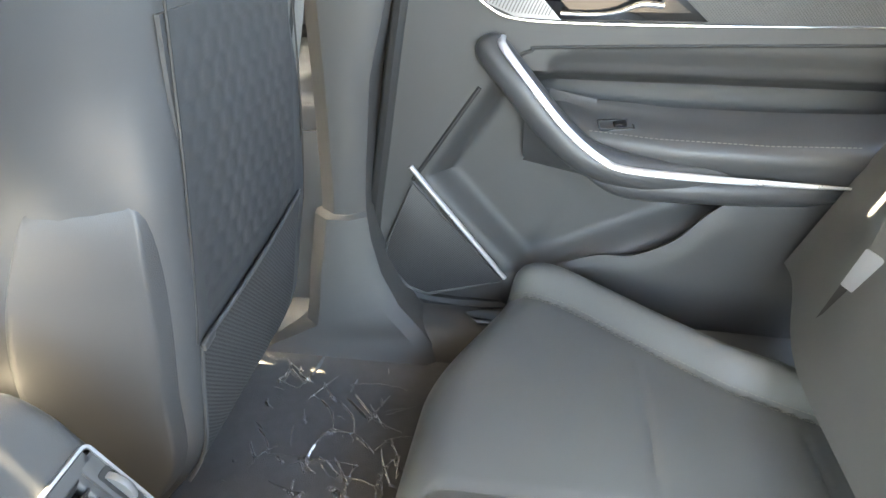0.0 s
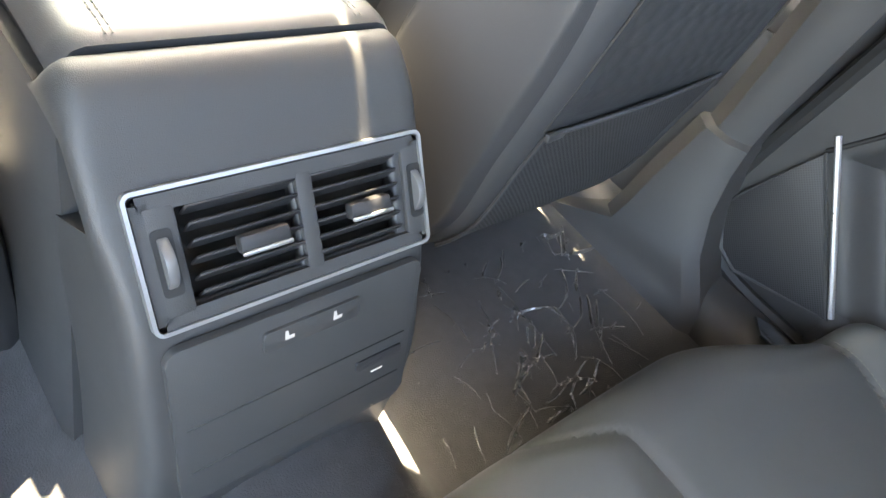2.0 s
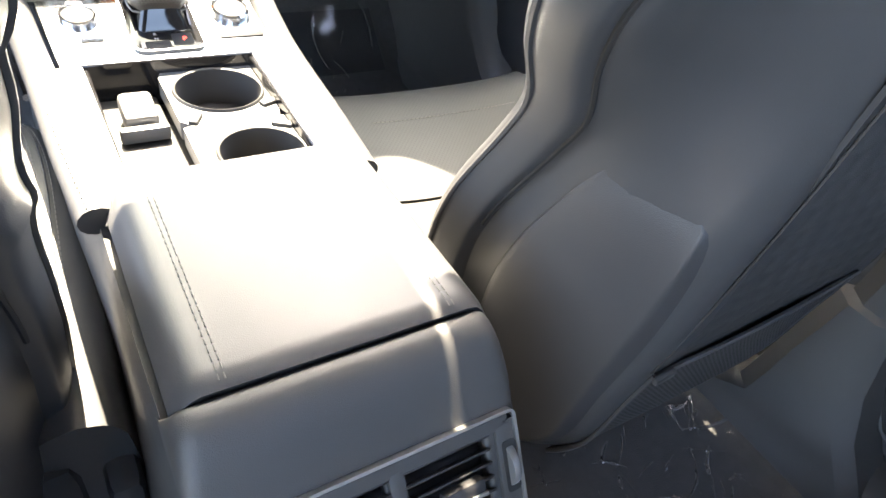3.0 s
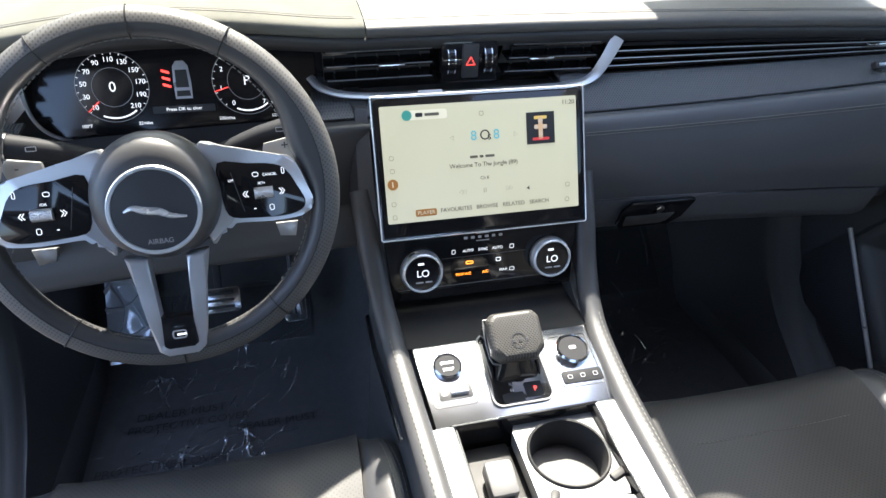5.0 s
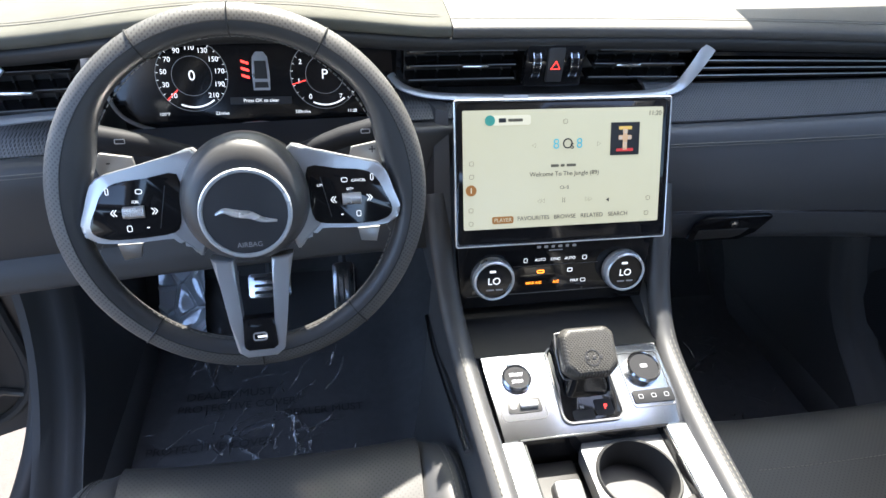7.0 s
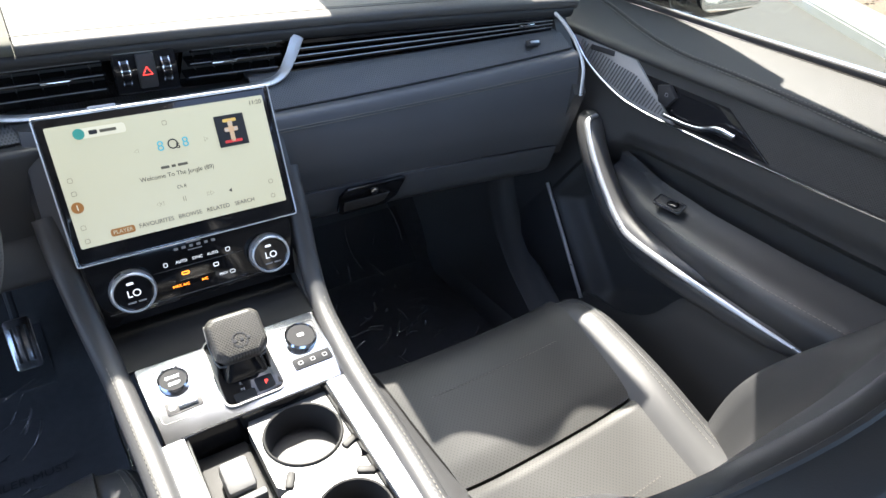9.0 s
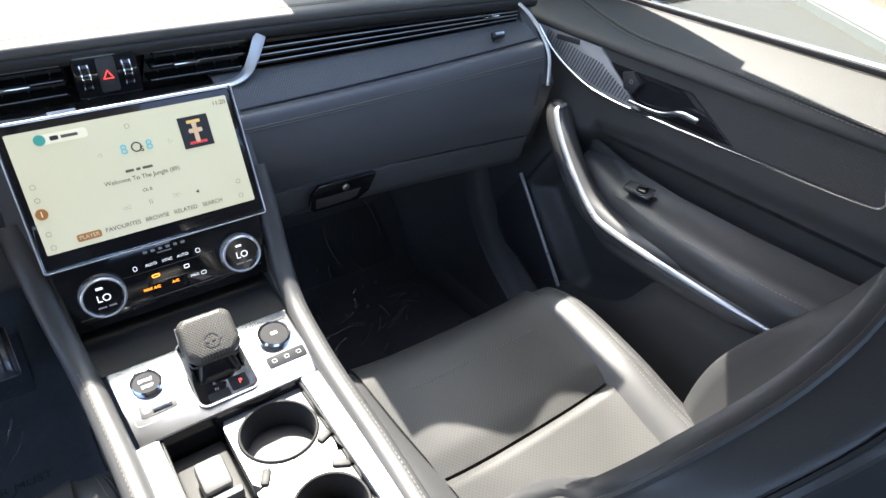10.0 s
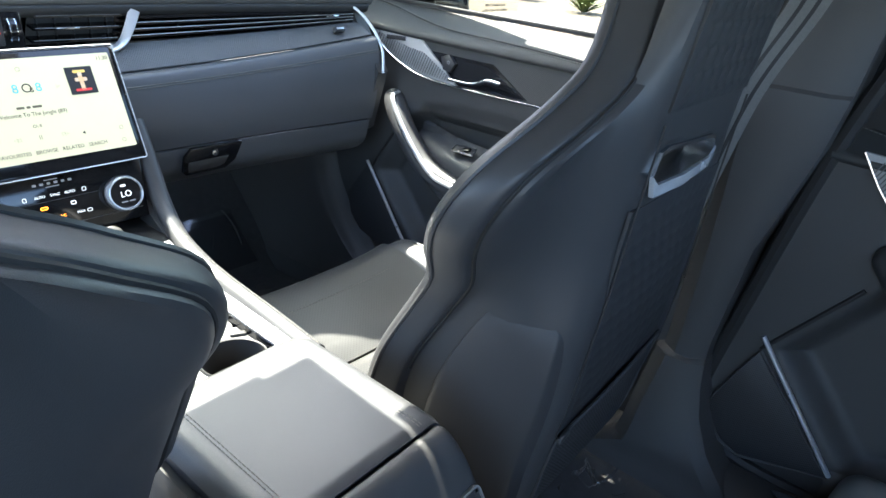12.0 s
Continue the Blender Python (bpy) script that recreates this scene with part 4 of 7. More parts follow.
        part("icon", ring(rounded(0.0055, 0.0055, 0.0016, 2), 0.0005, 0.0002, f @ pose(x, y, 0.0003)), mat, d)
    x, y = at(0.037, 0.66)
    part("icon", lathe([(0.0066, 0), (0.0066, 0.0004), (0.001, 0.0004)], f @ pose(x, y, 0.0002), 24), BROWN, d)
    bar("note_mark", x, y, 0.0012, 0.0065, CREAM_LIGHT, d, f, 0.0008)
    return t


touchscreen()


# ---- climate panel ----
def climate_panel():
    t = thing("climate_panel", (0, 0.0, 0.90), "gloss black climate panel with two round dials", "control panel")
    m = pose(0, -0.004, 0.932, 90 - 16, 0, 0)
    part("fascia", slab([(-0.132, 0.052), (-0.124, -0.046), (0.124, -0.046), (0.132, 0.052)], 0.012, m, 0.0015), GLOSS, t)
    part("divider", rbox(0.115, 0.0006, 0.0006, 0.0002, m @ pose(0.0, 0.0085, 0.0006), 1), SATIN_GREY, t)
    part("lower_line", rbox(0.235, 0.0008, 0.0006, 0.0002, m @ pose(0.0, -0.0295, 0.0006), 1), SATIN_GREY, t)
    for x in (-0.0855, 0.0910):
        k = m @ pose(x, -0.003, 0.0)
        dial = part("dial", lathe([(0.0265, -0.004), (0.0265, 0.012), (0.0240, 0.016), (0.0215, 0.014), (0.001, 0.014)], k), GLOSS, t, "round temperature dial")
        part("bezel", lathe([(0.0268, 0.003), (0.0268, 0.012), (0.0246, 0.0165), (0.0222, 0.0145), (0.0222, 0.004)], k), BRIGHT, dial, "chrome ring")
        part("knurl", lathe([(0.0275, 0.001), (0.0278, 0.002), (0.0278, 0.009), (0.0272, 0.010), (0.0262, 0.008), (0.0262, 0.002)], k), KNURL, dial)
        part("dial_ring", lathe([(0.0262, 0.0125), (0.0262, 0.0160), (0.0250, 0.0172), (0.0236, 0.0168), (0.0230, 0.0152), (0.0230, 0.0040)], k), BRIGHT, dial, "bright ring")
        writing("reading", "LO", 0.0130, k @ pose(0, -0.001, 0.0146), GLOW, dial)
        bar("marks", -0.002, 0.0125, 0.008, 0.003, GLOW, dial, k, 0.0147)
        bar("marks", -0.005, -0.0125, 0.010, 0.002, GREY_MARK, dial, k, 0.0147)
        bar("marks", 0.007, -0.0125, 0.009, 0.002, GREY_MARK, dial, k, 0.0147)
    for s, x, y, mat in (("AUTO", -0.0212, 0.016, GLOW), ("SYNC", -0.0008, 0.016, GLOW), ("AUTO", 0.0190, 0.016, GLOW), ("MAX A/C", -0.0285, -0.016, AMBER), ("A/C", 0.0018, -0.016, AMBER), ("MAX", 0.027, -0.016, GLOW)):
        writing("writing", s, 0.0052, m @ pose(x, y, 0.0006), mat, t)
    for x, y, w, h, mat in ((-0.041, 0.016, 0.005, 0.006, GLOW), (0.039, 0.016, 0.006, 0.006, GLOW), (0.039, -0.016, 0.007, 0.005, GLOW)):
        part("symbol", ring(rounded(w, h, 0.0015, 2), 0.0007, 0.0002, m @ pose(x, y, 0.0006)), mat, t)
    part("symbol", ring(rounded(0.010, 0.0045, 0.0018, 3), 0.0011, 0.0002, m @ pose(-0.0198, -0.0005, 0.0006)), AMBER, t)
    part("symbol", ring(rounded(0.007, 0.0055, 0.0012, 3), 0.0010, 0.0002, m @ pose(0.0200, -0.0005, 0.0006)), GLOW, t)
    for k, w in enumerate((0.007, 0.007, 0.006, 0.007, 0.006, 0.007)):
        bar("maker_mark", -0.021 + 0.0095 * k - 0.003, 0.0335, w * 0.75, 0.0035, GREY_MARK, t, m, 0.0004)
    bar("maker_line", -0.001, 0.0385, 0.018, 0.0013, GREY_MARK, t, m, 0.0004)
    bar("maker_line", -0.001, 0.0285, 0.018, 0.0013, GREY_MARK, t, m, 0.0004)
    return t


climate_panel()


# ---- centre console ----
PLATE = pose(0, -0.14, 0.8575, math.degrees(math.atan2(0.026, 0.104)), 0, 0)


def stitches(path, r, mat, parent, dash=0.0045, gap=0.0025):
    """A row of single stitches along a line, in one mesh."""
    bm = bmesh.new()
    left, on = dash, True
    path = [Vector(p) for p in path]
    a = path[0].copy()
    for b in path[1:]:
        while (b - a).length > 1e-7:
            step = min(left, (b - a).length)
            c = a + (b - a).normalized() * step
            if on:
                tube([a, c], r, 4, bm=bm)
            left -= step
            a = c
            if left < 1e-6:
                on = not on
                left = dash if on else gap
    return part("stitching", bm, mat, parent)


def console():
    c = thing("centre_console", (0, -0.3, 0.42), "black leather centre console with an aluminium gear plate", "console")
    # flanks from the stack to the rear
    for s in (-1, 1):
        rings = []
        for y, zt, w in ((0.10, 0.93, 0.140), (0.02, 0.905, 0.140), (-0.04, 0.875, 0.138), (-0.10, 0.850, 0.137), (-0.19, 0.832, 0.133), (-0.30, 0.825, 0.128), (-0.42, 0.830, 0.117), (-0.50, 0.826, 0.1165), (-0.58, 0.832, 0.1165), (-0.64, 0.834, 0.1155), (-0.658, 0.830, 0.1110)):
            rings.append([Vector((s * x, y, z)) for x, z in ((w - 0.014, 0.44), (w - 0.014, zt), (w - 0.004, zt + 0.004), (w, zt - 0.012), (w + 0.002, zt - 0.06), (w + 0.006, 0.66), (w + 0.016, 0.52), (w + 0.022, 0.43))])
        part("flank", loft(rings), PLASTIC, c)
        # leather rail sweeping up to the stack
        path = curve([(s * 0.152, 0.055, 1.02), (s * 0.149, 0.020, 0.968), (s * 0.142, -0.025, 0.908), (s * 0.134, -0.08, 0.870), (s * 0.129, -0.15, 0.853), (s * 0.125, -0.22, 0.846), (s * 0.120, -0.34, 0.842), (s * 0.113, -0.44, 0.840)], 8)
        part("side_rail", tube(path, 0.0150, 14, up=(0, 0, 1), flat=0.85), LEATHER, c, "stitched leather rail")
        for d in (0.001, 0.0055):
            stitches([p + Vector((s * d, 0, 0.0128 - 0.00 * d)) for p in path[24:]], 0.0006, STITCH, c)
        # bright line low on the flank
        path = curve([(s * 0.147, 0.097, 0.774), (s * 0.147, 0.02, 0.776), (s * 0.146, -0.081, 0.800), (s * 0.142, -0.173, 0.806)], 6)
        part("flank_strip", tube(path, 0.0042, 8), CHROME, c, "satin silver flank strip")
        outl = [(s * 0.0865, -0.196), (s * 0.113, -0.196), (s * 0.106, -0.435), (s * 0.0825, -0.435)]
        part("side_strip", slab(outl if s > 0 else outl[::-1], 0.03, pose(0, 0, 0.8475), 0.003), SILVER, c, "satin silver strip")
    # shelf under the climate panel
    part("shelf", sheet(lambda u, v: (-0.125 + 0.25 * u, -0.088 + 0.14 * v, 0.871 - 0.006 * math.sin(math.pi * v)), 2, 8, 0.004), RUBBER, c)
    part("shelf_back", sheet(lambda u, v: (-0.135 + 0.27 * u, 0.030 - 0.020 * v, 0.865 + 0.035 * v), 2, 4, -0.004), GLOSS, c)
    for x in (-0.10, 0.098):
        part("shelf_light", rbox(0.004, 0.004, 0.012, 0.001, pose(x, 0.018, 0.882)), GREY_MARK, c)
    # gear plate
    plate = part("gear_plate", slab([(-0.114, 0.053), (-0.107, -0.056), (0.116, -0.056), (0.115, 0.053)], 0.012, PLATE @ pose(0, 0, 0.002), 0.002), ALU, c, "brushed aluminium gear plate")
    for x in (-0.076, 0.084):
        part("panel_line", ring(rounded(0.054, 0.074, 0.006), 0.0009, 0.0006, PLATE @ pose(x, 0.004, 0.0026)), CHARCOAL, plate)
    k = PLATE @ pose(-0.0766, 0.0196, 0.002)
    b = part("start_button", lathe([(0.0175, 0), (0.0175, 0.006), (0.0155, 0.007), (0.0150, 0.0055), (0.001, 0.0055)], k, 36), BUTTON, plate, "round black start button")
    part("rim", lathe([(0.0180, 0), (0.0180, 0.006), (0.0160, 0.0075), (0.0150, 0.006), (0.0150, 0)], k, 36), CHROME, b)
    part("hood", rbox(0.017, 0.008, 0.007, 0.003, k @ pose(0, 0.019, 0.003)), SILVER, b)
    writing("writing", "START", 0.0058, k @ pose(0, 0.003, 0.0058), GLOW, b)
    writing("writing", "STOP", 0.0058, k @ pose(0, -0.006, 0.0058), GLOW, b)
    k = PLATE @ pose(-0.0742, -0.0148, 0.002)
    b = part("toggle_well", slab(rounded(0.041, 0.018, 0.003), 0.004, k @ pose(0, 0, 0.001), 0.0006), DARK_PLASTIC, plate)
    part("toggle_roller", tube([k @ Vector((-0.006, 0, 0.001)), k @ Vector((0.015, 0, 0.001))], 0.0052, 14), KNURL, b)
    bar("toggle_mark", -0.0135, 0, 0.007, 0.007, GREY_MARK, b, k, 0.0014)
    k = PLATE @ pose(0.0844, 0.0166, 0.002)
    b = part("drive_dial", lathe([(0.0205, 0), (0.0205, 0.007), (0.0185, 0.009), (0.0175, 0.0075), (0.001, 0.0075)], k, 40), BUTTON, plate, "round drive mode dial")
    part("rim", lathe([(0.0212, 0), (0.0212, 0.007), (0.0190, 0.0092), (0.0178, 0.008), (0.0178, 0)], k, 40), CHROME, b)
    bar("dial_mark", 0, 0.001, 0.009, 0.005, GREY_MARK, b, k, 0.0078)
    k = PLATE @ pose(0.0858, -0.0195, 0.002)
    b = part("switch_bar", slab(rounded(0.051, 0.0165, 0.002), 0.003, k @ pose(0, 0, 0.0015), 0.0006), BUTTON, plate)
    for x in (-0.0165, 0.0, 0.0165):
        part("button_mark", ring(rounded(0.006, 0.0055, 0.0012, 2), 0.0007, 0.0003, k @ pose(x, 0.0, 0.0021)), GREY_MARK, b)
    # gear selector
    g = PLATE @ pose(0.004, 0.012, 0.002)
    out = rounded(0.072, 0.098, 0.012)
    part("selector_bezel", slab(out, 0.006, g @ pose(0.0, -0.006, 0.003), 0.002), GLOSS, plate, "gloss black selector surround")
    part("selector_frame", ring(rounded(0.076, 0.102, 0.012), 0.0022, 0.005, g @ pose(0.0, -0.006, 0.004)), SATIN_GREY, plate)
    for s, x, y, mat in (("R", -0.012, -0.030, GREY_MARK), ("N", -0.012, -0.038, GREY_MARK), ("P", 0.017, -0.040, RED_MARK)):
        writing("writing", s, 0.009 if s == "P" else 0.006, g @ pose(x, y, 0.0036), mat, plate)
    part("selector_key", slab(rounded(0.022, 0.020, 0.002), 0.003, g @ pose(0.015, -0.040, 0.0034), 0.0006), BUTTON, plate)
    part("selector_key", slab(rounded(0.026, 0.012, 0.002), 0.003, g @ pose(-0.012, -0.047, 0.0034), 0.0006), BUTTON, plate)
    # tray, cup holders
    well = part("tray", sheet(lambda u, v: (-0.090 + 0.18 * u, -0.44 + 0.246 * v, 0.795), 2, 2, 0.006), DARK_PLASTIC, c)
    for y, h in ((-0.196, 0.055), (-0.442, 0.055)):
        part("tray_wall", rbox(0.18, 0.004, h, 0.001, pose(0, y, 0.82), 1), GLOSS, c)
    for s in (-1, 1):
        part("tray_wall", rbox(0.004, 0.246, 0.052, 0.001, pose(s * 0.0845, -0.318, 0.818), 1), GLOSS, c)
    # cup holder deck with two round wells
    bm = bmesh.new()
    deck = [(-0.018, -0.198), (0.082, -0.198), (0.082, -0.438), (-0.018, -0.438)]

    def cup(cx, cy, r, depth, name):
        rings = [[Vector((cx + q * math.cos(math.tau * k / 40), cy + q * math.sin(math.tau * k / 40), z)) for k in range(40)]
                 for q, z in ((r + 0.004, 0.832), (r + 0.002, 0.8355), (r, 0.8345), (r - 0.002, 0.825), (r - 0.004, 0.832 - depth * 0.98), (r - 0.010, 0.832 - depth), (0.001, 0.832 - depth))]
        return part(name, loft(rings, caps=False), RUBBER, c, "deep black cup holder")
    cup(0.034, -0.247, 0.044, 0.075, "cup_holder")
    cup(0.040, -0.372, 0.040, 0.075, "cup_holder")
    # the deck round the wells, as an annular sheet
    for cx, cy, r, y0, y1 in ((0.034, -0.247, 0.046, -0.198, -0.309), (0.040, -0.372, 0.042, -0.309, -0.438)):
        inner = [Vector((cx + r * math.cos(math.tau * k / 40), cy + r * math.sin(math.tau * k / 40), 0.8325)) for k in range(40)]
        outer = []
        for k in range(40):
            d = Vector((math.cos(math.tau * k / 40), math.sin(math.tau * k / 40)))
            lim = []
            if d.x > 1e-6:
                lim.append((0.083 - cx) / d.x)
            if d.x < -1e-6:
                lim.append((-0.019 - cx) / d.x)
            if d.y > 1e-6:
                lim.append((y0 - cy) / d.y)
            if d.y < -1e-6:
                lim.append((y1 - cy) / d.y)
            q = max(min(lim), r)
            outer.append(Vector((cx + q * d.x, cy + q * d.y, 0.8325)))
        rings = [[p - Vector((0, 0, 0.02)) for p in outer], outer, inner, [p - Vector((0, 0, 0.02)) for p in inner]]
        part("cup_deck", loft(rings, caps=False), SATIN_GREY, c)
    for cx, cy, a in ((0.076, -0.285, 200), (-0.004, -0.30, 60), (0.074, -0.33, 150)):
        part("cup_finger", rbox(0.022, 0.010, 0.03, 0.003, pose(cx, cy, 0.822, 0, 0, a)), RUBBER, c)
    # key slot and sockets in the left tray
    part("phone_slot", rbox(0.060, 0.235, 0.012, 0.004, pose(-0.052, -0.318, 0.803)), RUBBER, c)
    part("socket_cover", rbox(0.032, 0.040, 0.022, 0.005, pose(-0.050, -0.262, 0.826, 12, 0, 0)), SATIN_GREY, c, "grey socket cover")
    part("socket_rib", rbox(0.046, 0.010, 0.016, 0.003, pose(-0.050, -0.290, 0.818)), SATIN_GREY, c)
    # rear face
    prof = curve([(0, -0.640, 0.848), (0, -0.6515, 0.8635), (0, -0.672, 0.856), (0, -0.703, 0.814), (0, -0.745, 0.751), (0, -0.766, 0.695), (0, -0.785, 0.61), (0, -0.78, 0.43)], 6)
    m = len(prof) - 1

    def f(u, v):
        k = 2 * u - 1
        p = prof[round(v * m)]
        w = 0.116 + 0.012 * max(0, (0.80 - p.z) / 0.3)
        e = max(0.0, abs(k) - 0.84) / 0.16
        x = k * w if e == 0 else math.copysign(w * (0.84 + 0.14 * math.sin(e * math.pi / 2)), k)
        return (x, p.y + 0.110 * e ** 3.2 * min(1.0, max(0.12, (0.800 - p.z) / 0.05)), p.z - (0.003 + max(0.0, p.z - 0.835) * 0.95) * e ** 2)
    panel = part("rear_panel", sheet(f, 60, m, -0.01), PLASTIC, c, "moulded rear console panel")
    for x in (-0.034, 0.045):
        cutter = part("cutter", rbox(0.074, 0.060, 0.08, 0.002, pose(x, -0.7295, 0.7805, 90 - 35, 0, 0)), PLASTIC)
        bpy.context.view_layer.update()
        cut(panel, cutter)
    return c


CONSOLE = console()


def gear_knob():
    k = thing("gear_selector", (0.010, -0.12, 0.865), "black pistol-grip gear selector with a dimpled top", "gear lever")
    g = PLATE @ pose(0.004, 0.012, 0.002)
    top = g @ pose(0, 0.014, 0.036, 20, 0, 0)

    def chamfered(w, d, c):
        return [(w / 2, -d / 2 + c), (w / 2, d / 2 - c * 0.7), (w / 2 - c * 0.7, d / 2), (-w / 2 + c * 0.7, d / 2), (-w / 2, d / 2 - c * 0.7), (-w / 2, -d / 2 + c), (-w / 2 + c * 1.1, -d / 2), (w / 2 - c * 1.1, -d / 2)]

    def grip_ring(h, w, d, c, dy=0.0):
        return [top @ Vector((x, y + dy, h)) for x, y in chamfered(w, d, c)]
    bm = loft([grip_ring(-0.016, 0.046, 0.042, 0.008), grip_ring(-0.010, 0.062, 0.056, 0.010), grip_ring(0.006, 0.067, 0.060, 0.011), grip_ring(0.014, 0.064, 0.057, 0.011), grip_ring(0.0180, 0.056, 0.049, 0.010)])
    bmesh.ops.bevel(bm, geom=bm.edges[:], offset=0.0032, segments=3, affect="EDGES", profile=0.6)
    part("grip", bm, KNURL_BLACK, k, "dimpled black grip")
    ring_line = curve(grip_ring(-0.010, 0.0630, 0.0570, 0.010), 2, True)
    part("grip_edge", tube(ring_line, 0.0012, 6, True), SATIN_GREY, k)
    rings = [[g @ Vector((x, y + dy, h)) for x, y in rounded(w, d, 0.008, 3)] for h, w, d, dy in ((0.0, 0.056, 0.066, 0.006), (0.010, 0.050, 0.058, 0.008), (0.022, 0.040, 0.046, 0.012), (0.034, 0.036, 0.040, 0.015))]
    part("collar", loft(rings), GLOSS, k, "gloss black collar")
    for x in (-0.029, 0.029):
        fin = [(-0.030, 0.0), (0.034, 0.0), (0.036, 0.020), (0.010, 0.013), (-0.022, 0.004)]
        part("collar_fin", slab(fin, 0.003, g @ pose(x, 0.008, 0.003, 90, 0, 90) @ pose(0, 0, 0.0015), 0.0008), GLOSS, k, "gloss black side fin")
    part("emblem", ring([(0.0095 * math.cos(math.tau * i / 28), 0.0095 * math.sin(math.tau * i / 28)) for i in range(28)], 0.0012, 0.0012, top @ pose(0, -0.008, 0.0186)), CHARCOAL, k)
    for j in range(3):
        part("emblem_mark", rbox(0.004, 0.004, 0.0008, 0.0003, top @ pose(-0.006 + 0.008 * j, -0.008, 0.0184), 1), CHARCOAL, k)


gear_knob()


def armrest():
    a = thing("armrest", (0.005, -0.53, 0.83), "black leather armrest lid with stitched edges", "armrest")

    def f(u, v):
        x = -0.108 + 0.222 * u
        y = -0.648 + 0.238 * v
        ku = abs(u - 0.5) * 2
        ex = max(0.0, ku - 0.82) / 0.18
        ey = max(0.0, v - 0.88) / 0.12
        er = max(0.0, 0.04 - v) / 0.04
        return (x, y - 0.034 * (max(0.0, ku - 0.66) / 0.34) ** 3 * smooth(0.55, 1.0, v), 0.8705 - 0.018 * ex ** 2.2 - 0.018 * ey ** 2.2 - 0.004 * er ** 2)
    part("lid", sheet(f, 36, 30, 0.018), LEATHER, a, "padded leather lid")
    for u in (0.135, 0.152, 0.865, 0.848):
        stitches([Vector(f(u, 0.02 + 0.88 * k / 20)) + Vector((0, 0, 0.0004)) for k in range(21)], 0.0006, STITCH, a)
    part("edge_seam", tube([Vector(f(u / 20, 0.985)) for u in range(21)], 0.0016, 6), LEATHER, a)
    part("base", rbox(0.21, 0.236, 0.03, 0.008, pose(0.003, -0.528, 0.832)), DARK_PLASTIC, a)


armrest()


def rear_vents():
    v = thing("rear_air_vents", (0, -0.73, 0.76), "rear twin air vents with a thin chrome frame", "air vent")
    m = pose(0.005, -0.7295, 0.7805, 90 - 35, 0, 0)
    part("frame", ring(rounded(0.205, 0.085, 0.006), 0.0024, 0.006, m @ pose(-0.0005, 0.001, 0.003)), SILVER_MATT, v, "thin chrome frame")
    bm = ring(rounded(0.199, 0.079, 0.004), 0.0095, 0.006, m @ pose(0, 0, 0.0008))
    part("fascia", bm, PLASTIC, v)
    for x, w in ((-0.085, 0.018), (0.0055, 0.012), (0.092, 0.016)):
        part("fascia_post", rbox(w, 0.066, 0.006, 0.0015, m @ pose(x, 0, -0.002)), PLASTIC, v)
    for x in (-0.035, 0.044):
        part("duct", slab(rounded(0.076, 0.060, 0.002), 0.002, m @ pose(x, 0, -0.022)), RUBBER, v)
        for k in range(6):
            part("fin", rbox(0.070, 0.016, 0.0022, 0.0008, m @ pose(x, -0.026 + 0.0104 * k, -0.006, 62, 0, 0), 1), DARK_PLASTIC, v)
        part("slider", rbox(0.034, 0.012, 0.010, 0.003, m @ pose(x + 0.006, -0.001, 0.003)), DARK_PLASTIC, v)
        part("slider_edge", rbox(0.034, 0.003, 0.0024, 0.0010, m @ pose(x + 0.006, -0.006, 0.0085)), SILVER_MATT, v)
    for x in (-0.0865, 0.0935):
        part("wheel_slot", slab(rounded(0.012, 0.040, 0.003), 0.002, m @ pose(x, 0, 0.0016)), RUBBER, v)
        w = part("thumb_wheel", lathe([(0.0175, -0.003), (0.018, -0.002), (0.018, 0.002), (0.0175, 0.003)], m @ pose(x, 0, -0.008, 0, 90, 0), 28), SATIN_GREY, v)
    t = thing("rear_switch_panel", (0, -0.76, 0.66), "black rear console panel with seat heater switches", "switch panel")
    n = pose(0.002, -0.7655, 0.7000, 90 - 14, 0, 0)
    part("panel", slab(rounded(0.196, 0.150, 0.010), 0.006, n @ pose(0, -0.038, 0.004), 0.0015), PLASTIC, t)
    part("switch_strip", slab(rounded(0.076, 0.018, 0.003), 0.004, n @ pose(0.002, 0.016, 0.0065), 0.001), PLASTIC, t)
    for x in (-0.018, 0.020):
        part("seat_symbol", slab([(-0.003, 0.004), (-0.001, 0.004), (0.0, -0.001), (0.004, -0.001), (0.004, -0.004), (-0.003, -0.004)], 0.0003, n @ pose(x, 0.0175, 0.0070)), GREY_MARK, t)
    part("socket_door", slab(rounded(0.045, 0.010, 0.002), 0.003, n @ pose(0.066, -0.052, 0.0055), 0.001), DARK_PLASTIC, t)
    part("usb_symbol", slab(rounded(0.012, 0.002, 0.0008, 2), 0.0003, n @ pose(0.066, -0.066, 0.0045)), GREY_MARK, t)
    for y in (-0.035, -0.080):
        part("groove", rbox(0.18, 0.0014, 0.001, 0.0004, n @ pose(0, y, 0.0042), 1), RUBBER, t)


rear_vents()


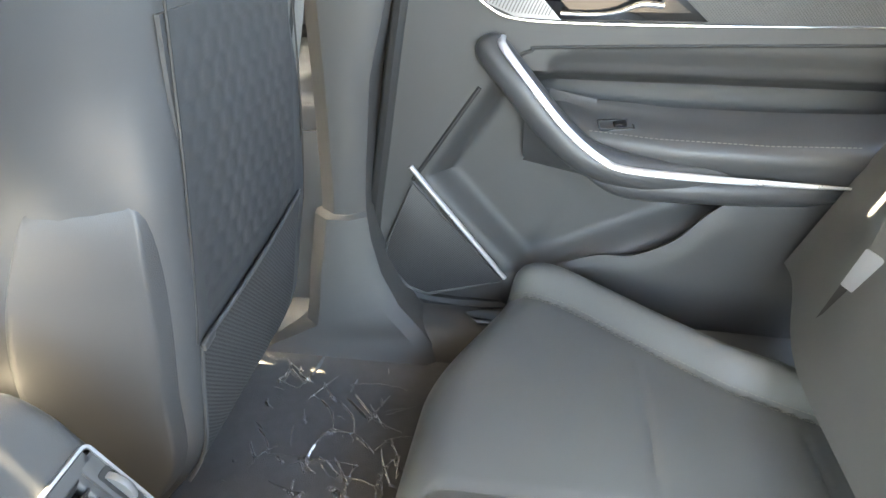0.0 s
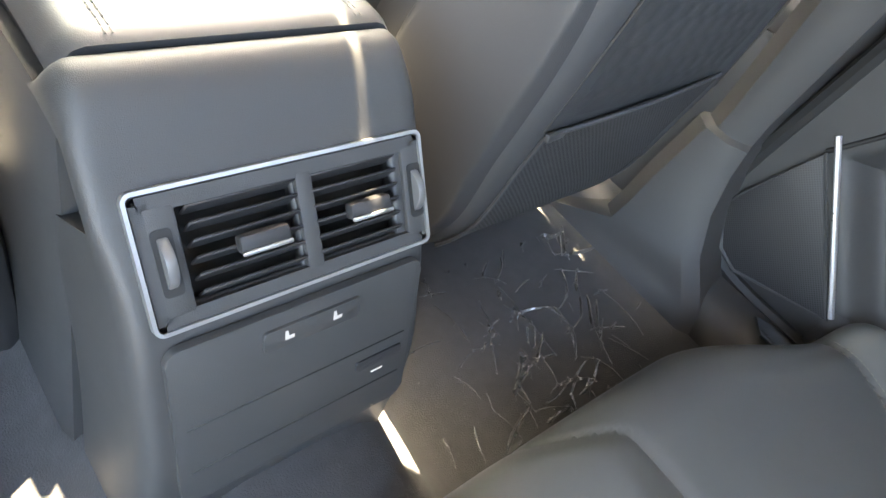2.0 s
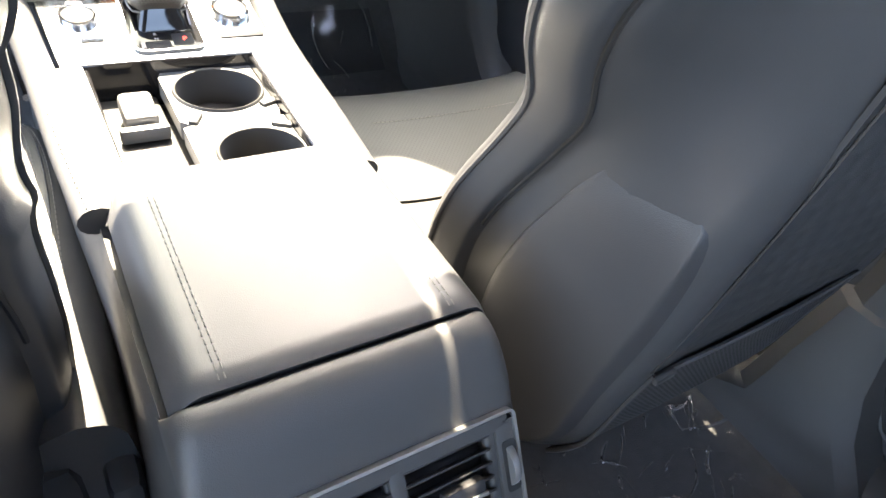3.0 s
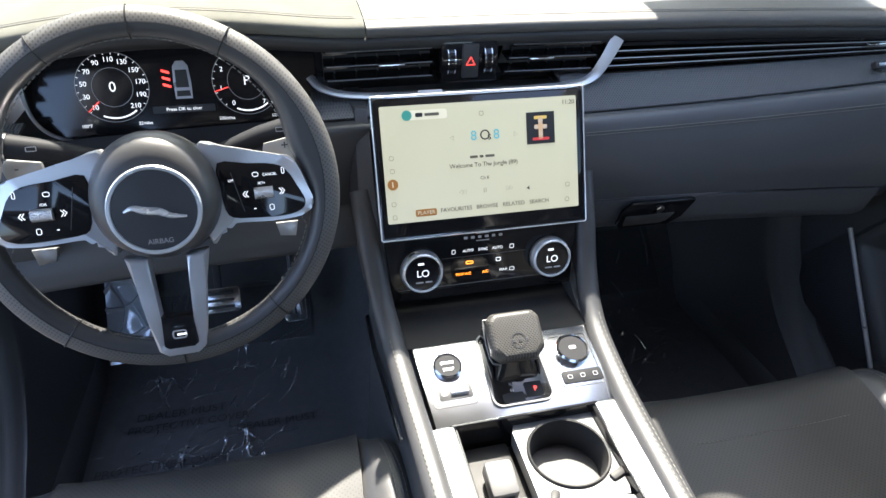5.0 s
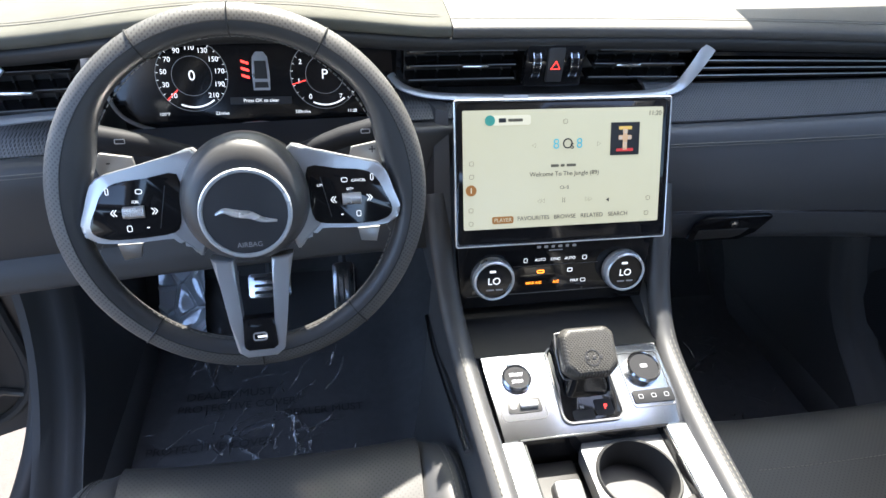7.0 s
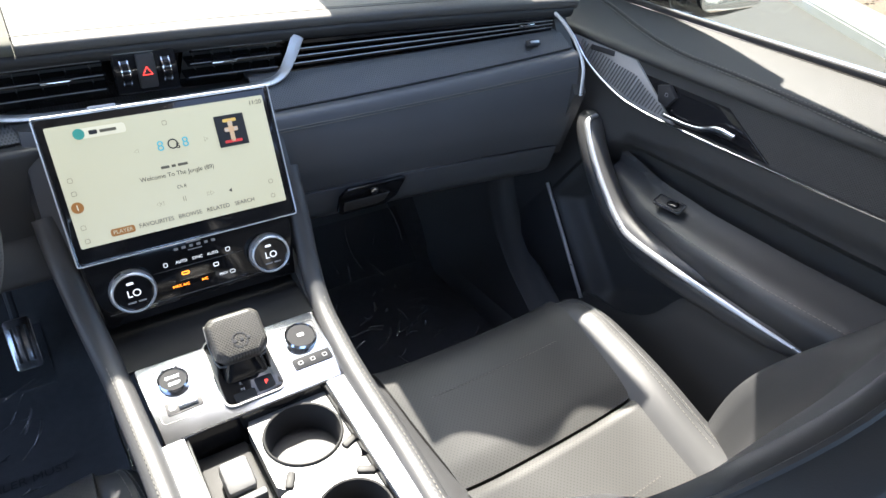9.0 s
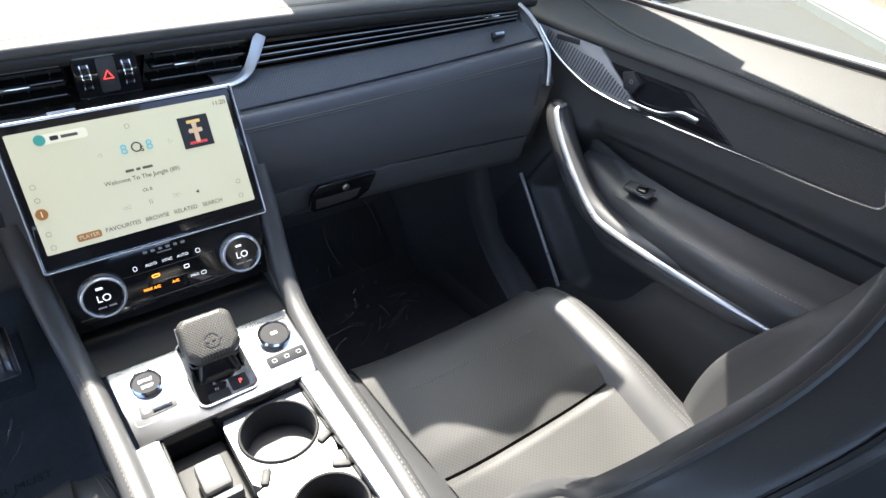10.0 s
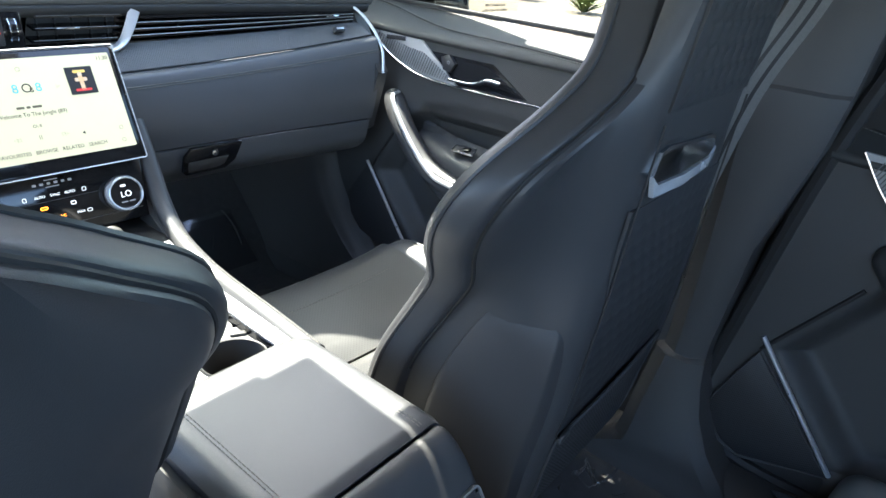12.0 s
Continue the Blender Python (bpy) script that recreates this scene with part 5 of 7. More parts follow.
# ---- seats ----
SECTIONS = (
    (0.50, -0.600, 0.150, -0.470, 0.190, -0.530), (0.62, -0.680, 0.165, -0.450, 0.205, -0.548), (0.74, -0.705, 0.178, -0.455, 0.218, -0.560),
    (0.83, -0.720, 0.180, -0.480, 0.222, -0.572), (0.93, -0.730, 0.176, -0.535, 0.226, -0.588), (0.985, -0.735, 0.165, -0.570, 0.243, -0.598),
    (1.04, -0.738, 0.152, -0.592, 0.277, -0.600), (1.09, -0.742, 0.146, -0.618, 0.297, -0.600), (1.14, -0.745, 0.145, -0.645, 0.280, -0.570),
    (1.19, -0.750, 0.145, -0.671, 0.214, -0.590), (1.23, -0.755, 0.144, -0.676, 0.152, -0.600), (1.30, -0.765, 0.134, -0.670, 0.112, -0.615),
    (1.38, -0.775, 0.120, -0.674, 0.100, -0.630), (1.44, -0.770, 0.100, -0.690, 0.084, -0.655))
COLS = [curve([(r[0], r[k], 0) for r in SECTIONS], 5) for k in range(1, 6)]


def back_y(z):
    """How far back the seat's rear face lies at a height."""
    for a, b in zip(COLS[0], COLS[0][1:]):
        if a.x <= z <= b.x:
            return a.y + (b.y - a.y) * (z - a.x) / (b.x - a.x)
    return COLS[0][-1].y


def on_back(x0, x1, z0, z1, lift, n=10, k=16, swell=0.0):
    """A thin sheet lying on the rear face, lift behind it."""
    def f(u, v):
        x, z = x0 + (x1 - x0) * u, z0 + (z1 - z0) * v
        e = (2 * u - 1) ** 2
        return (x, back_y(z) - lift - swell * (1 - e) * math.sin(math.pi * min(1, v * 1.0)), z)
    return f


def height_at(col, z):
    for a, b in zip(col, col[1:]):
        if min(a.x, b.x) <= z <= max(a.x, b.x) and a.x != b.x:
            return a.y + (b.y - a.y) * (z - a.x) / (b.x - a.x)
    return min(col, key=lambda p: abs(p.x - z)).y


def hexed(x, z, cell):
    """1 in the middle of a hexagon, 0 at its border."""
    x, z = x / cell, z / cell
    best = 9.0
    for sx, sz in ((0.0, 0.0), (0.5, math.sqrt(3) / 2)):
        a = (x - sx) - round(x - sx)
        b = (z - sz) - round((z - sz) / math.sqrt(3)) * math.sqrt(3)
        best = min(best, max(abs(a), abs(a) * 0.5 + abs(b) * math.sqrt(3) / 2))
    return 1 - min(1.0, max(0.0, (best - 0.30) / 0.20)) ** 1.6


def front_seat(lower=0.0, shift=0.0, ahead=0.0):
    s = thing("front_seat", (0, -0.35, 0.42), "black leather front seat with an integrated headrest", "seat", "front seats")
    rings, wing = [], []
    for i in range(len(COLS[0])):
        z = COLS[0][i].x
        yb, hb, yw, hw, yf = (c[i].y for c in COLS)
        hw += lower * min(1.0, max(0.0, (1.06 - z) / 0.10))
        low = min(1.0, max(0.0, (1.02 - z) / 0.12))
        half = [(0, yb), (hb * 0.6, yb), (hb * 0.95, yb + 0.006), (hb + (hw - hb) * 0.40, yb + (yw - yb) * 0.42), (hw * 0.885, yw - 0.056), (hw * 0.925, yw - 0.044), (hw * 0.965, yw - 0.040), (hw * 0.992, yw - 0.022), (hw, yw - 0.004),
                (hw * 0.97, yw + 0.010), (hw * 0.86, yw + 0.012 * low - 0.004), (hw * 0.70, yw - 0.012 - 0.5 * low * max(0.0, yw - yf)), (hw * 0.3, yw * (1 - low) + yf * low - 0.014), (0, yw * (1 - low) + yf * low - 0.016)]
        loop = [(x, y, z) for x, y in half] + [(-x, y, z) for x, y in half[-2:0:-1]]
        rings.append(curve(loop, 3, True))
        wing.append((hw, yw, z))
    back = part("backrest", loft(rings), LEATHER, s)
    # slot through the headrest with its bright liner
    m = pose(-0.036, -0.66, 1.146, 90, 0, 0)
    slot = [(-0.086, -0.020), (-0.074, -0.032), (0.0, -0.035), (0.080, -0.032), (0.096, -0.022), (0.093, -0.008), (0.080, -0.003), (-0.060, 0.007), (-0.076, 0.003)]
    cutter = part("cutter", slab(slot, 0.60, m @ pose(0, 0, 0.30)), PLASTIC)
    bpy.context.view_layer.update()
    cut(back, cutter)
    back.data.materials.clear()
    back.data.materials.append(LEATHER)
    y = back_y(1.12)
    lip = pose(-0.036, y - 0.004, 1.146, 90, 0, 0)
    liner = part("slot_liner", ring(slot, 0.004, 0.036, lip @ pose(0, 0, 0.002)), ALU, s, "polished slot surround")
    part("slot_lip", slab([(-0.088, -0.020), (-0.079, -0.044), (0.0, -0.048), (0.084, -0.043), (0.098, -0.020), (0.080, -0.032), (0.0, -0.035), (-0.074, -0.032)], 0.006, lip @ pose(0, 0, 0.004), 0.0015), BRIGHT, s, "satin silver slot lip")
    # piping along the wings, and the seam lines behind
    for k in (-1, 1):
        part("piping", tube([(k * (w[0] + 0.0012), w[1] - 0.004, w[2]) for w in wing[8:-6]], 0.0028, 6), LEATHER, s)
        part("fold", tube([(k * w[0] * 0.922, w[1] - 0.0455, w[2]) for w in wing[14:52]], 0.0022, 6), RUBBER, s)
        pts = [(1.18, 0.130), (1.08, 0.134), (0.98, 0.142), (0.88, 0.150), (0.79, 0.156)]
        path = curve([(k * x, back_y(z) - 0.0030, z) for z, x in pts], 6)
        part("panel_seam", tube(path, 0.0013, 5), RUBBER, s)
        # side cover over the hinge
        rr = []
        for j in range(37):
            z = 0.56 + 0.395 * j / 36
            d = max(0.0, (z - 0.78) / 0.176)
            e = 1 - max(0.0, 1 - d ** 5) ** 0.2
            lift, t0, t1 = 0.0100 - 0.011 * d ** 8, 0.02 + 0.30 * e, 0.82 - 0.16 * e
            yb, hb, yw, hw = (height_at(c, z) for c in COLS[:4])

            def flank(t, out):
                return (hb + (hw * 0.9 - hb) * t ** 1.15 + out, yb + 0.012 + (yw - yb - 0.066) * t)
            c = [flank(t0, -0.014), flank(t0 + 0.01, lift * 0.5), flank(t0 + 0.08, lift), flank((t0 + t1) / 2, lift + 0.002), flank(t1 - 0.06, lift), flank(t1, lift * 0.3), flank(t1, -0.02), flank((t0 + t1) / 2, -0.03)]
            rr.append(curve([(k * x, yy, z) for x, yy in c], 3, True))
        part("side_cover", loft(rr), SHELL, s, "moulded plastic side cover")
    def quilt(z0, z1, x0, x1, rise):
        f = on_back(x0, x1, z0, z1, 0.0008, swell=0.001)

        def g(u, v):
            x, y, z = f(u, v)
            edge = min(1.0, 14 * min(u, 1 - u, v, 1 - v))
            return (x, y - rise * edge * hexed(x, z, 0.027), z)
        return g
    part("quilted_panel", sheet(quilt(1.190, 1.36, -0.122, 0.122, 0.0028), 56, 44, 0.006), QUILT, s, "hexagon-quilted headrest back")
    part("back_panel", sheet(quilt(0.800, 1.090, -0.140, 0.128, 0.0012), 62, 70, 0.004), QUILT, s, "faintly quilted seat back panel")
    # net map pocket with its slanting piped mouth

    def pocket(u, v):
        z0, z1 = 0.575, 0.784 + 0.030 * u
        z = z0 + (z1 - z0) * v
        x = -0.150 + (0.285 - 0.02 * (1 - v)) * u
        return (x, back_y(z) - 0.0045 - 0.004 * math.sin(math.pi * u) * v ** 1.5, z)
    part("map_pocket", sheet(pocket, 24, 18, 0.003), MESH, s, "black net map pocket")
    part("pocket_piping", tube([pocket(k / 16, 1.0) for k in range(17)], 0.0026, 6), LEATHER, s)
    part("pocket_piping", tube([pocket(0.0, k / 12) for k in range(13)], 0.0022, 6), LEATHER, s)
    part("pocket_clip", rbox(0.024, 0.006, 0.010, 0.003, pose(-0.148, back_y(0.79) - 0.010, 0.790, 0, -8, 0)), LEATHER, s)
    # cushion: front roll, mid pad, bolsters

    prof = curve([(0, -0.53, 0.668), (0, -0.44, 0.684), (0, -0.342, 0.7035), (0, -0.25, 0.7215), (0, -0.18, 0.7345), (0, -0.145, 0.7370), (0, -0.122, 0.7310), (0, -0.109, 0.7150), (0, -0.105, 0.690), (0, -0.108, 0.64), (0, -0.118, 0.57)], 6)
    prof = [p + Vector((0, ahead, 0)) for p in prof]

    def half_at(y):
        return 0.150 + 0.030 * smooth(-0.50, -0.12, y)

    def pad(k0, k1):
        def f(u, v):
            t = k0 + (k1 - k0) * v
            i = min(int(t), len(prof) - 2)
            p = prof[i].lerp(prof[i + 1], t - i)
            k = 2 * u - 1
            ends = min(1.0, abs(v) * 22 + 0.1) if k0 > 0 else min(1.0, (1 - v) * 16 + 0.1)
            return (shift + k * half_at(p.y), p.y, p.z + 0.007 * k ** 4 - 0.004 * (1 - k * k) - 0.006 * (1 - ends))
        return f
    part("front_cushion", sheet(pad(12.15, 60), 24, 72, 0.03), LEATHER_PERF, s, "perforated leather front cushion")
    part("rear_cushion", sheet(pad(0, 11.85), 24, 30, 0.03), LEATHER_PERF, s, "perforated leather cushion")
    f = pad(12.15, 60)
    stitches([Vector(f(0.15 + 0.7 * k / 16, 0.205)) + Vector((0, 0, 0.0003)) for k in range(17)], 0.0006, STITCH, s)
    f = pad(0, 11.85)
    stitches([Vector(f(0.15 + 0.7 * k / 16, 0.42)) + Vector((0, 0, 0.0003)) for k in range(17)], 0.0006, STITCH, s)
    for k in (-1, 1):
        rr = []
        for y0, wide, up in ((-0.1065, 0.014, -0.062), (-0.112, 0.030, -0.026), (-0.128, 0.045, -0.006), (-0.155, 0.060, 0.006), (-0.20, 0.075, 0.013), (-0.26, 0.084, 0.018), (-0.35, 0.090, 0.021), (-0.45, 0.092, 0.022), (-0.54, 0.090, 0.020)):
            y = y0 + ahead
            near = min(prof[:46], key=lambda p: abs(p.y - y))
            b0, z = half_at(y), near.z + 0.004
            c = [(b0 - 0.006, z - 0.020), (b0 + 0.002, z + up * 0.1 - 0.003), (b0 + wide * 0.28, z + up * 0.72), (b0 + wide * 0.50, z + up), (b0 + wide * 0.66, z + up * 0.96), (b0 + wide * 0.88, z + up - 0.012), (b0 + wide, z + up - 0.045), (b0 + wide * 0.97, z - 0.13), (b0 - 0.004, z - 0.13)]
            rr.append(curve([(shift + k * x, y, zz) for x, zz in c], 3, True))
        cols = [curve([r[i] for r in rr], 4) for i in range(len(rr[0]))]
        part("bolster", loft([[c[j] for c in cols] for j in range(len(cols[0]))]), LEATHER, s, "raised side bolster")
        for i, d in ((9, 0.0), (12, 0.0)):
            stitches([p + Vector((0, 0, 0.0006)) for p in cols[i][8:-3]], 0.0006, STITCH, s)
        part("bolster_welt", tube([p + Vector((0, 0, 0.0002)) for p in cols[11][6:-3]], 0.0010, 5), LEATHER, s)
    part("seat_base", rbox(0.40, 0.38, 0.20, 0.03, pose(shift, -0.34, 0.555)), DARK_PLASTIC, s)
    for x in (-0.226, 0.226):
        part("side_valance", rbox(0.030, 0.36, 0.18, 0.012, pose(shift + x, -0.36, 0.56, 6, 0, 0)), DARK_PLASTIC, s, "plastic seat side trim")
    for x in (-0.19, 0.19):
        part("runner", rbox(0.03, 0.46, 0.05, 0.006, pose(x, -0.30, 0.445)), DARK_PLASTIC, s)
    return s


seat = front_seat(0.0, -0.036)
seat.location.x = 0.410
seat["label"] = "black leather front passenger seat with an integrated headrest"
driver_seat = front_seat(0.050, 0.055, 0.026)
driver_seat.location.x = -0.425
driver_seat["label"] = "black leather driver's seat beside the open door"


def rear_bench():
    b = thing("rear_bench", (0, -1.2, 0.42), "black leather rear bench seat with stitched bolsters", "seat")

    def crease(y):
        """How far out the bolster's seam runs at a depth."""
        pts = ((-1.56, 0.425), (-1.436, 0.446), (-1.31, 0.488), (-1.21, 0.545), (-1.094, 0.622), (-1.0, 0.668), (-0.88, 0.70))
        for (ya, xa), (yb, xb) in zip(pts, pts[1:]):
            if ya <= y <= yb:
                return xa + (xb - xa) * (y - ya) / (yb - ya)
        return 0.70

    def surf(x, v):
        """The cushion's top, its front roll and its front face; v runs forward and down."""
        q = abs(x)
        lead = -0.888 - 0.012 * (q / 0.4) ** 2 - 0.085 * smooth(0.42, 0.72, q)
        roll = 0.075
        if v < 0.72:
            y, z, e = -1.56 + (lead - roll + 1.56) * v / 0.72, 0.0, 0.0
        else:
            e = (v - 0.72) / 0.28
            a = min(1.0, e / 0.6) * math.pi / 2
            y = lead - roll + roll * math.sin(a) - 0.02 * max(0.0, e - 0.6)
            z = -0.058 * (1 - math.cos(a)) - 0.25 * max(0.0, e - 0.6)
        z += 0.604 - 0.030 * smooth(-1.05, -1.5, y)
        c = crease(max(-1.55, min(-0.89, y)))
        z += (0.034 * smooth(c, c + 0.045, q) - 0.10 * smooth(c + 0.05, c + 0.14, q) - 0.004 * math.exp(-((q - c) / 0.006) ** 2)) * (1 - 0.8 * smooth(0.80, 1.0, v))
        mid = 0.270 - 0.09 * smooth(-0.95, -0.885, y) + 0.02 * smooth(-1.0, -1.4, y)
        z -= 0.0045 * math.exp(-((q - mid) / 0.006) ** 2)
        z += 0.010 * smooth(mid, mid - 0.05, q) * (1 - smooth(0.8, 1.0, v))
        for ys in (-1.19, -1.385):
            z -= 0.003 * math.exp(-((y - ys) / 0.004) ** 2) * smooth(0.27, 0.285, q) * (1 - smooth(c - 0.05, c - 0.03, q))
        return Vector((x, y, z))
    part("cushion", sheet(lambda u, v: surf(-0.735 + 1.47 * u, v), 240, 130, 0.03), BENCH, b, "leather rear cushion with raised outer bolsters")
    for k in (-1, 1):
        for off in (0.007, -0.007):
            line = []
            for i in range(30):
                y = -1.5 + 0.50 * i / 29
                v = 0.72 * (y + 1.56) / (surf(k * (crease(y) + off), 0.72).y + 1.56)
                line.append(surf(k * (crease(y) + off), v) + Vector((0, 0, 0.0006)))
            stitches(line, 0.0006, STITCH, b)

    def r(u, v):
        x = 0.68 - 1.36 * u
        k = min(1.0, max(0.0, (abs(x) - 0.38) / 0.28))
        k = k * k * (3 - 2 * k)
        return (x, -1.455 - 0.27 * v + k * (-0.07 + 0.03 * v), 0.63 + 0.62 * v)
    part("backrest", sheet(r, 40, 20, -0.12), BENCH, b, "leather rear backrest")
    for x in (-0.35, 0.35):
        part("backrest_seam", tube([Vector(r((0.68 - x) / 1.36, k / 12)) + Vector((0, 0.002, 0)) for k in range(13)], 0.002, 5), LEATHER, b)
    k = thing("seat_belt_buckle", (0.47, -1.40, 0.67), "black seat belt buckle with a pale tongue on the rear bench", "buckle")
    part("housing", rbox(0.045, 0.026, 0.10, 0.008, pose(0.47, -1.40, 0.73, 20, 0, 20)), DARK_PLASTIC, k)
    part("tongue", rbox(0.035, 0.006, 0.05, 0.002, pose(0.47, -1.405, 0.79, 20, 0, 20)), SILVER, k)
    part("strap", loft([[Vector((0.47 + sx * 0.022 + dx, y + sy * 0.001, z)) for sx, sy in ((-1, -1), (1, -1), (1, 1), (-1, 1))] for dx, y, z in ((0.0, -1.41, 0.80), (0.05, -1.46, 0.95), (0.13, -1.53, 1.2))]), WEBBING, k)


rear_bench()


# ---- front seat belt on the centre pillar ----
def seat_belt():
    b = thing("seat_belt", (0.66, -0.74, 0.8), "grey woven front seat belt hanging from the pillar", "seat belt")
    path = curve([(0.662, -0.790, 1.40), (0.668, -0.765, 1.29), (0.650, -0.722, 1.165), (0.640, -0.690, 1.00), (0.645, -0.640, 0.80), (0.652, -0.570, 0.60), (0.655, -0.54, 0.48)], 8)
    rings = []
    for i, p in enumerate(path):
        d = Vector((0.30, -0.954, 0)) * 0.024
        n = Vector((-0.954, -0.30, 0)) * 0.0007
        rings.append([p - d - n, p + d - n, p + d + n, p - d + n])
    part("webbing", loft(rings), WEBBING, b)
    for f_ in (-0.16, 0.20):
        stripe = []
        for p in path:
            d = Vector((0.30, -0.954, 0)) * 0.048
            o = Vector((-0.954, -0.30, 0))
            stripe.append([p + d * (f_ - 0.055) + o * 0.0002, p + d * (f_ + 0.055) + o * 0.0002, p + d * (f_ + 0.055) + o * 0.0015, p + d * (f_ - 0.055) + o * 0.0015])
        part("stripe", loft(stripe), BELT_DARK, b)
    part("guide", rbox(0.05, 0.03, 0.05, 0.008, pose(0.668, -0.795, 1.415, 0, 0, 30)), DARK_PLASTIC, b)


seat_belt()


# ---- doors ----



def door(dy, dz, rear):
    """A right-hand door's inner trim: panel, ledge, band, handle, armrest, grip and speaker. dy, dz: shift from the front door."""
    d = thing("door_2" if rear else "door_1", (0.76, -0.25 + dy, 0.5 + dz),
              "closed black rear door with silver speaker and grip trims" if rear else "closed black front passenger door with silver grip and carbon band", "door", kind="structure")

    def P(x, y, z):
        return Vector((x, y + dy, z + dz))

    def front_edge(z):
        if not rear:
            return 0.24
        pts = ((0.55, 0.10), (0.60, 0.162), (0.65, 0.184), (0.875, 0.160), (1.155, 0.107), (1.2, 0.10))
        for (za, ya), (zb, yb) in zip(pts, pts[1:]):
            if za <= z <= zb:
                return ya + (yb - ya) * (z - za) / (zb - za)
        return 0.10
    # main moulding with the insert and the pocket pressed into it
    LOW = 0.555 if rear else 0.50
    gy = 0.045 if rear else 0.0

    def face(y, z):
        insert = smooth(-0.045 - gy, -0.065 - gy, y) * smooth(0.86, 0.88, z) * (1 - smooth(0.985 - 0.0 * y, 1.005 + 0.02 * smooth(-0.05, -0.2, y), z))
        # pocket: behind the speaker strip, under the armrest
        line = min(0.105 - (0.823 - z) * 0.86, 0.104 - (z - 0.79) * 0.63)
        pocket = smooth(line - 0.004, line - 0.055, y) * smooth(0.60 + 0.5 * max(0, -y - 0.07), 0.655 + 0.5 * max(0, -y - 0.07), z) * (1 - smooth(0.955, 0.985, z))
        return 0.737 + 0.014 * insert + 0.040 * pocket + 0.012 * smooth(0.70, 0.50, z)

    def f(u, v):
        z = LOW + (1.14 - LOW) * v
        y0 = front_edge(z)
        y = y0 - (y0 + (0.86 if rear else 0.72)) * u
        return P(face(y, z), y, z)
    part("panel", sheet(f, 140, 90, 0.02), PLASTIC, d, "moulded door panel")
    # upper ledge
    prof = curve([(0.741, 0, 1.128), (0.731, 0, 1.133), (0.728, 0, 1.139), (0.734, 0, 1.147), (0.757, 0, 1.156), (0.80, 0, 1.171), (0.838, 0, 1.183)], 5)
    n = len(prof) - 1

    def ledge(u, v):
        y = (0.24 if not rear else 0.105) - (1.05 if rear else 0.955) * u
        lift = 0.05 * max(0, y - 0.02) ** 1.2 + 0.014 * min(0.0, y)
        return P(prof[round(v * n)].x, y, prof[round(v * n)].z + lift)
    part("window_ledge", sheet(ledge, 30, n, 0.02), LEDGE, d, "padded stitched window ledge")
    # stitched seam, swinging out towards the glass at the front

    def seam(y, out):
        x = 0.757 - 0.018 * smooth(-0.15, -0.55, y) + 0.068 * smooth(-0.16, 0.20, y) ** 1.2 + out
        k = min(range(n + 1), key=lambda i: abs(prof[i].x - x) + (9 if prof[i].z < 1.138 else 0))
        a, b = (prof[k], prof[k + 1]) if x >= prof[k].x and k < n else (prof[k - 1], prof[k])
        z = a.z + (b.z - a.z) * (x - a.x) / (b.x - a.x)
        return P(x, y, z + 0.05 * max(0, y - 0.02) ** 1.2 + 0.014 * min(0.0, y) + 0.0008)
    run = [(0.20 if not rear else 0.09) - (1.0 if rear else 0.90) * k / 40 for k in range(41)]
    part("ledge_seam", tube([seam(y, 0.0) for y in run], 0.0014, 6), RUBBER, d)
    for out in (-0.0045, 0.0045):
        stitches([seam(y, out) for y in run], 0.0007, STITCH, d)
    L, yc = (1.05, -0.42) if rear else (0.95, -0.235)
    part("weather_strip", rbox(0.010, L, 0.010, 0.003, pose(0.842, yc + dy, 1.185 + dz, 0.8, 0, 0)), RUBBER, d)
    part("outer_trim", rbox(0.010, L, 0.008, 0.003, pose(0.862, yc + dy, 1.1825 + dz, 0.8, 0, 0)), CHROME, d)
    part("outer_skin", sheet(lambda u, v: P(0.858 + 0.08 * math.sin(1.6 * v), (0.06 if rear else 0.40) - (1.0 if rear else 1.1) * u, 1.176 - 0.70 * v), 6, 12, 0.01), PAINT, d)
    # carbon band between ledge and strip
    a0 = -0.046 if not rear else -0.014

    def band(u, v):
        ya = a0 + (-0.100 - 0.0) * (1 - v) * 1.0
        yb = -0.515 - 0.02 * (1 - v) if not rear else -0.60
        return P(0.7345 - 0.0 * v, ya + (yb - ya) * u, 1.056 + 0.075 * v)
    part("trim_band", sheet(band, 20, 4, 0.004), DOOR_BAND, d, "carbon-look band")
    # speaker cover at the front corner
    rot = Matrix(((0, 0, -1, 0), (-1, 0, 0, 0), (0, 1, 0, 0), (0, 0, 0, 1)))

    def flat(x):
        """A plane at x, whose own x runs to the rear and y up, facing the cabin."""
        return Matrix.Translation((x, dy, dz)) @ rot
    gr = [(-0.103, 1.135), (-0.06, 1.100), (0.0, 1.072), (0.06, 1.058), (0.148, 1.054), (0.046, 1.131)] if not rear else [(-0.065, 1.155), (-0.03, 1.105), (0.005, 1.075), (0.045, 1.058), (0.107, 1.055), (0.014, 1.151)]
    cover = part("tweeter_cover", slab(gr, 0.006, flat(0.7300), 0.001), TWEETER, d, "satin silver tweeter cover")
    def span(q):
        """The cover's lower and upper edge at a place along it."""
        hits = []
        for (xa, za), (xb, zb) in zip(gr, gr[1:] + gr[:1]):
            if min(xa, xb) <= q <= max(xa, xb) and xa != xb:
                hits.append(za + (zb - za) * (q - xa) / (xb - xa))
        return min(hits), max(hits)
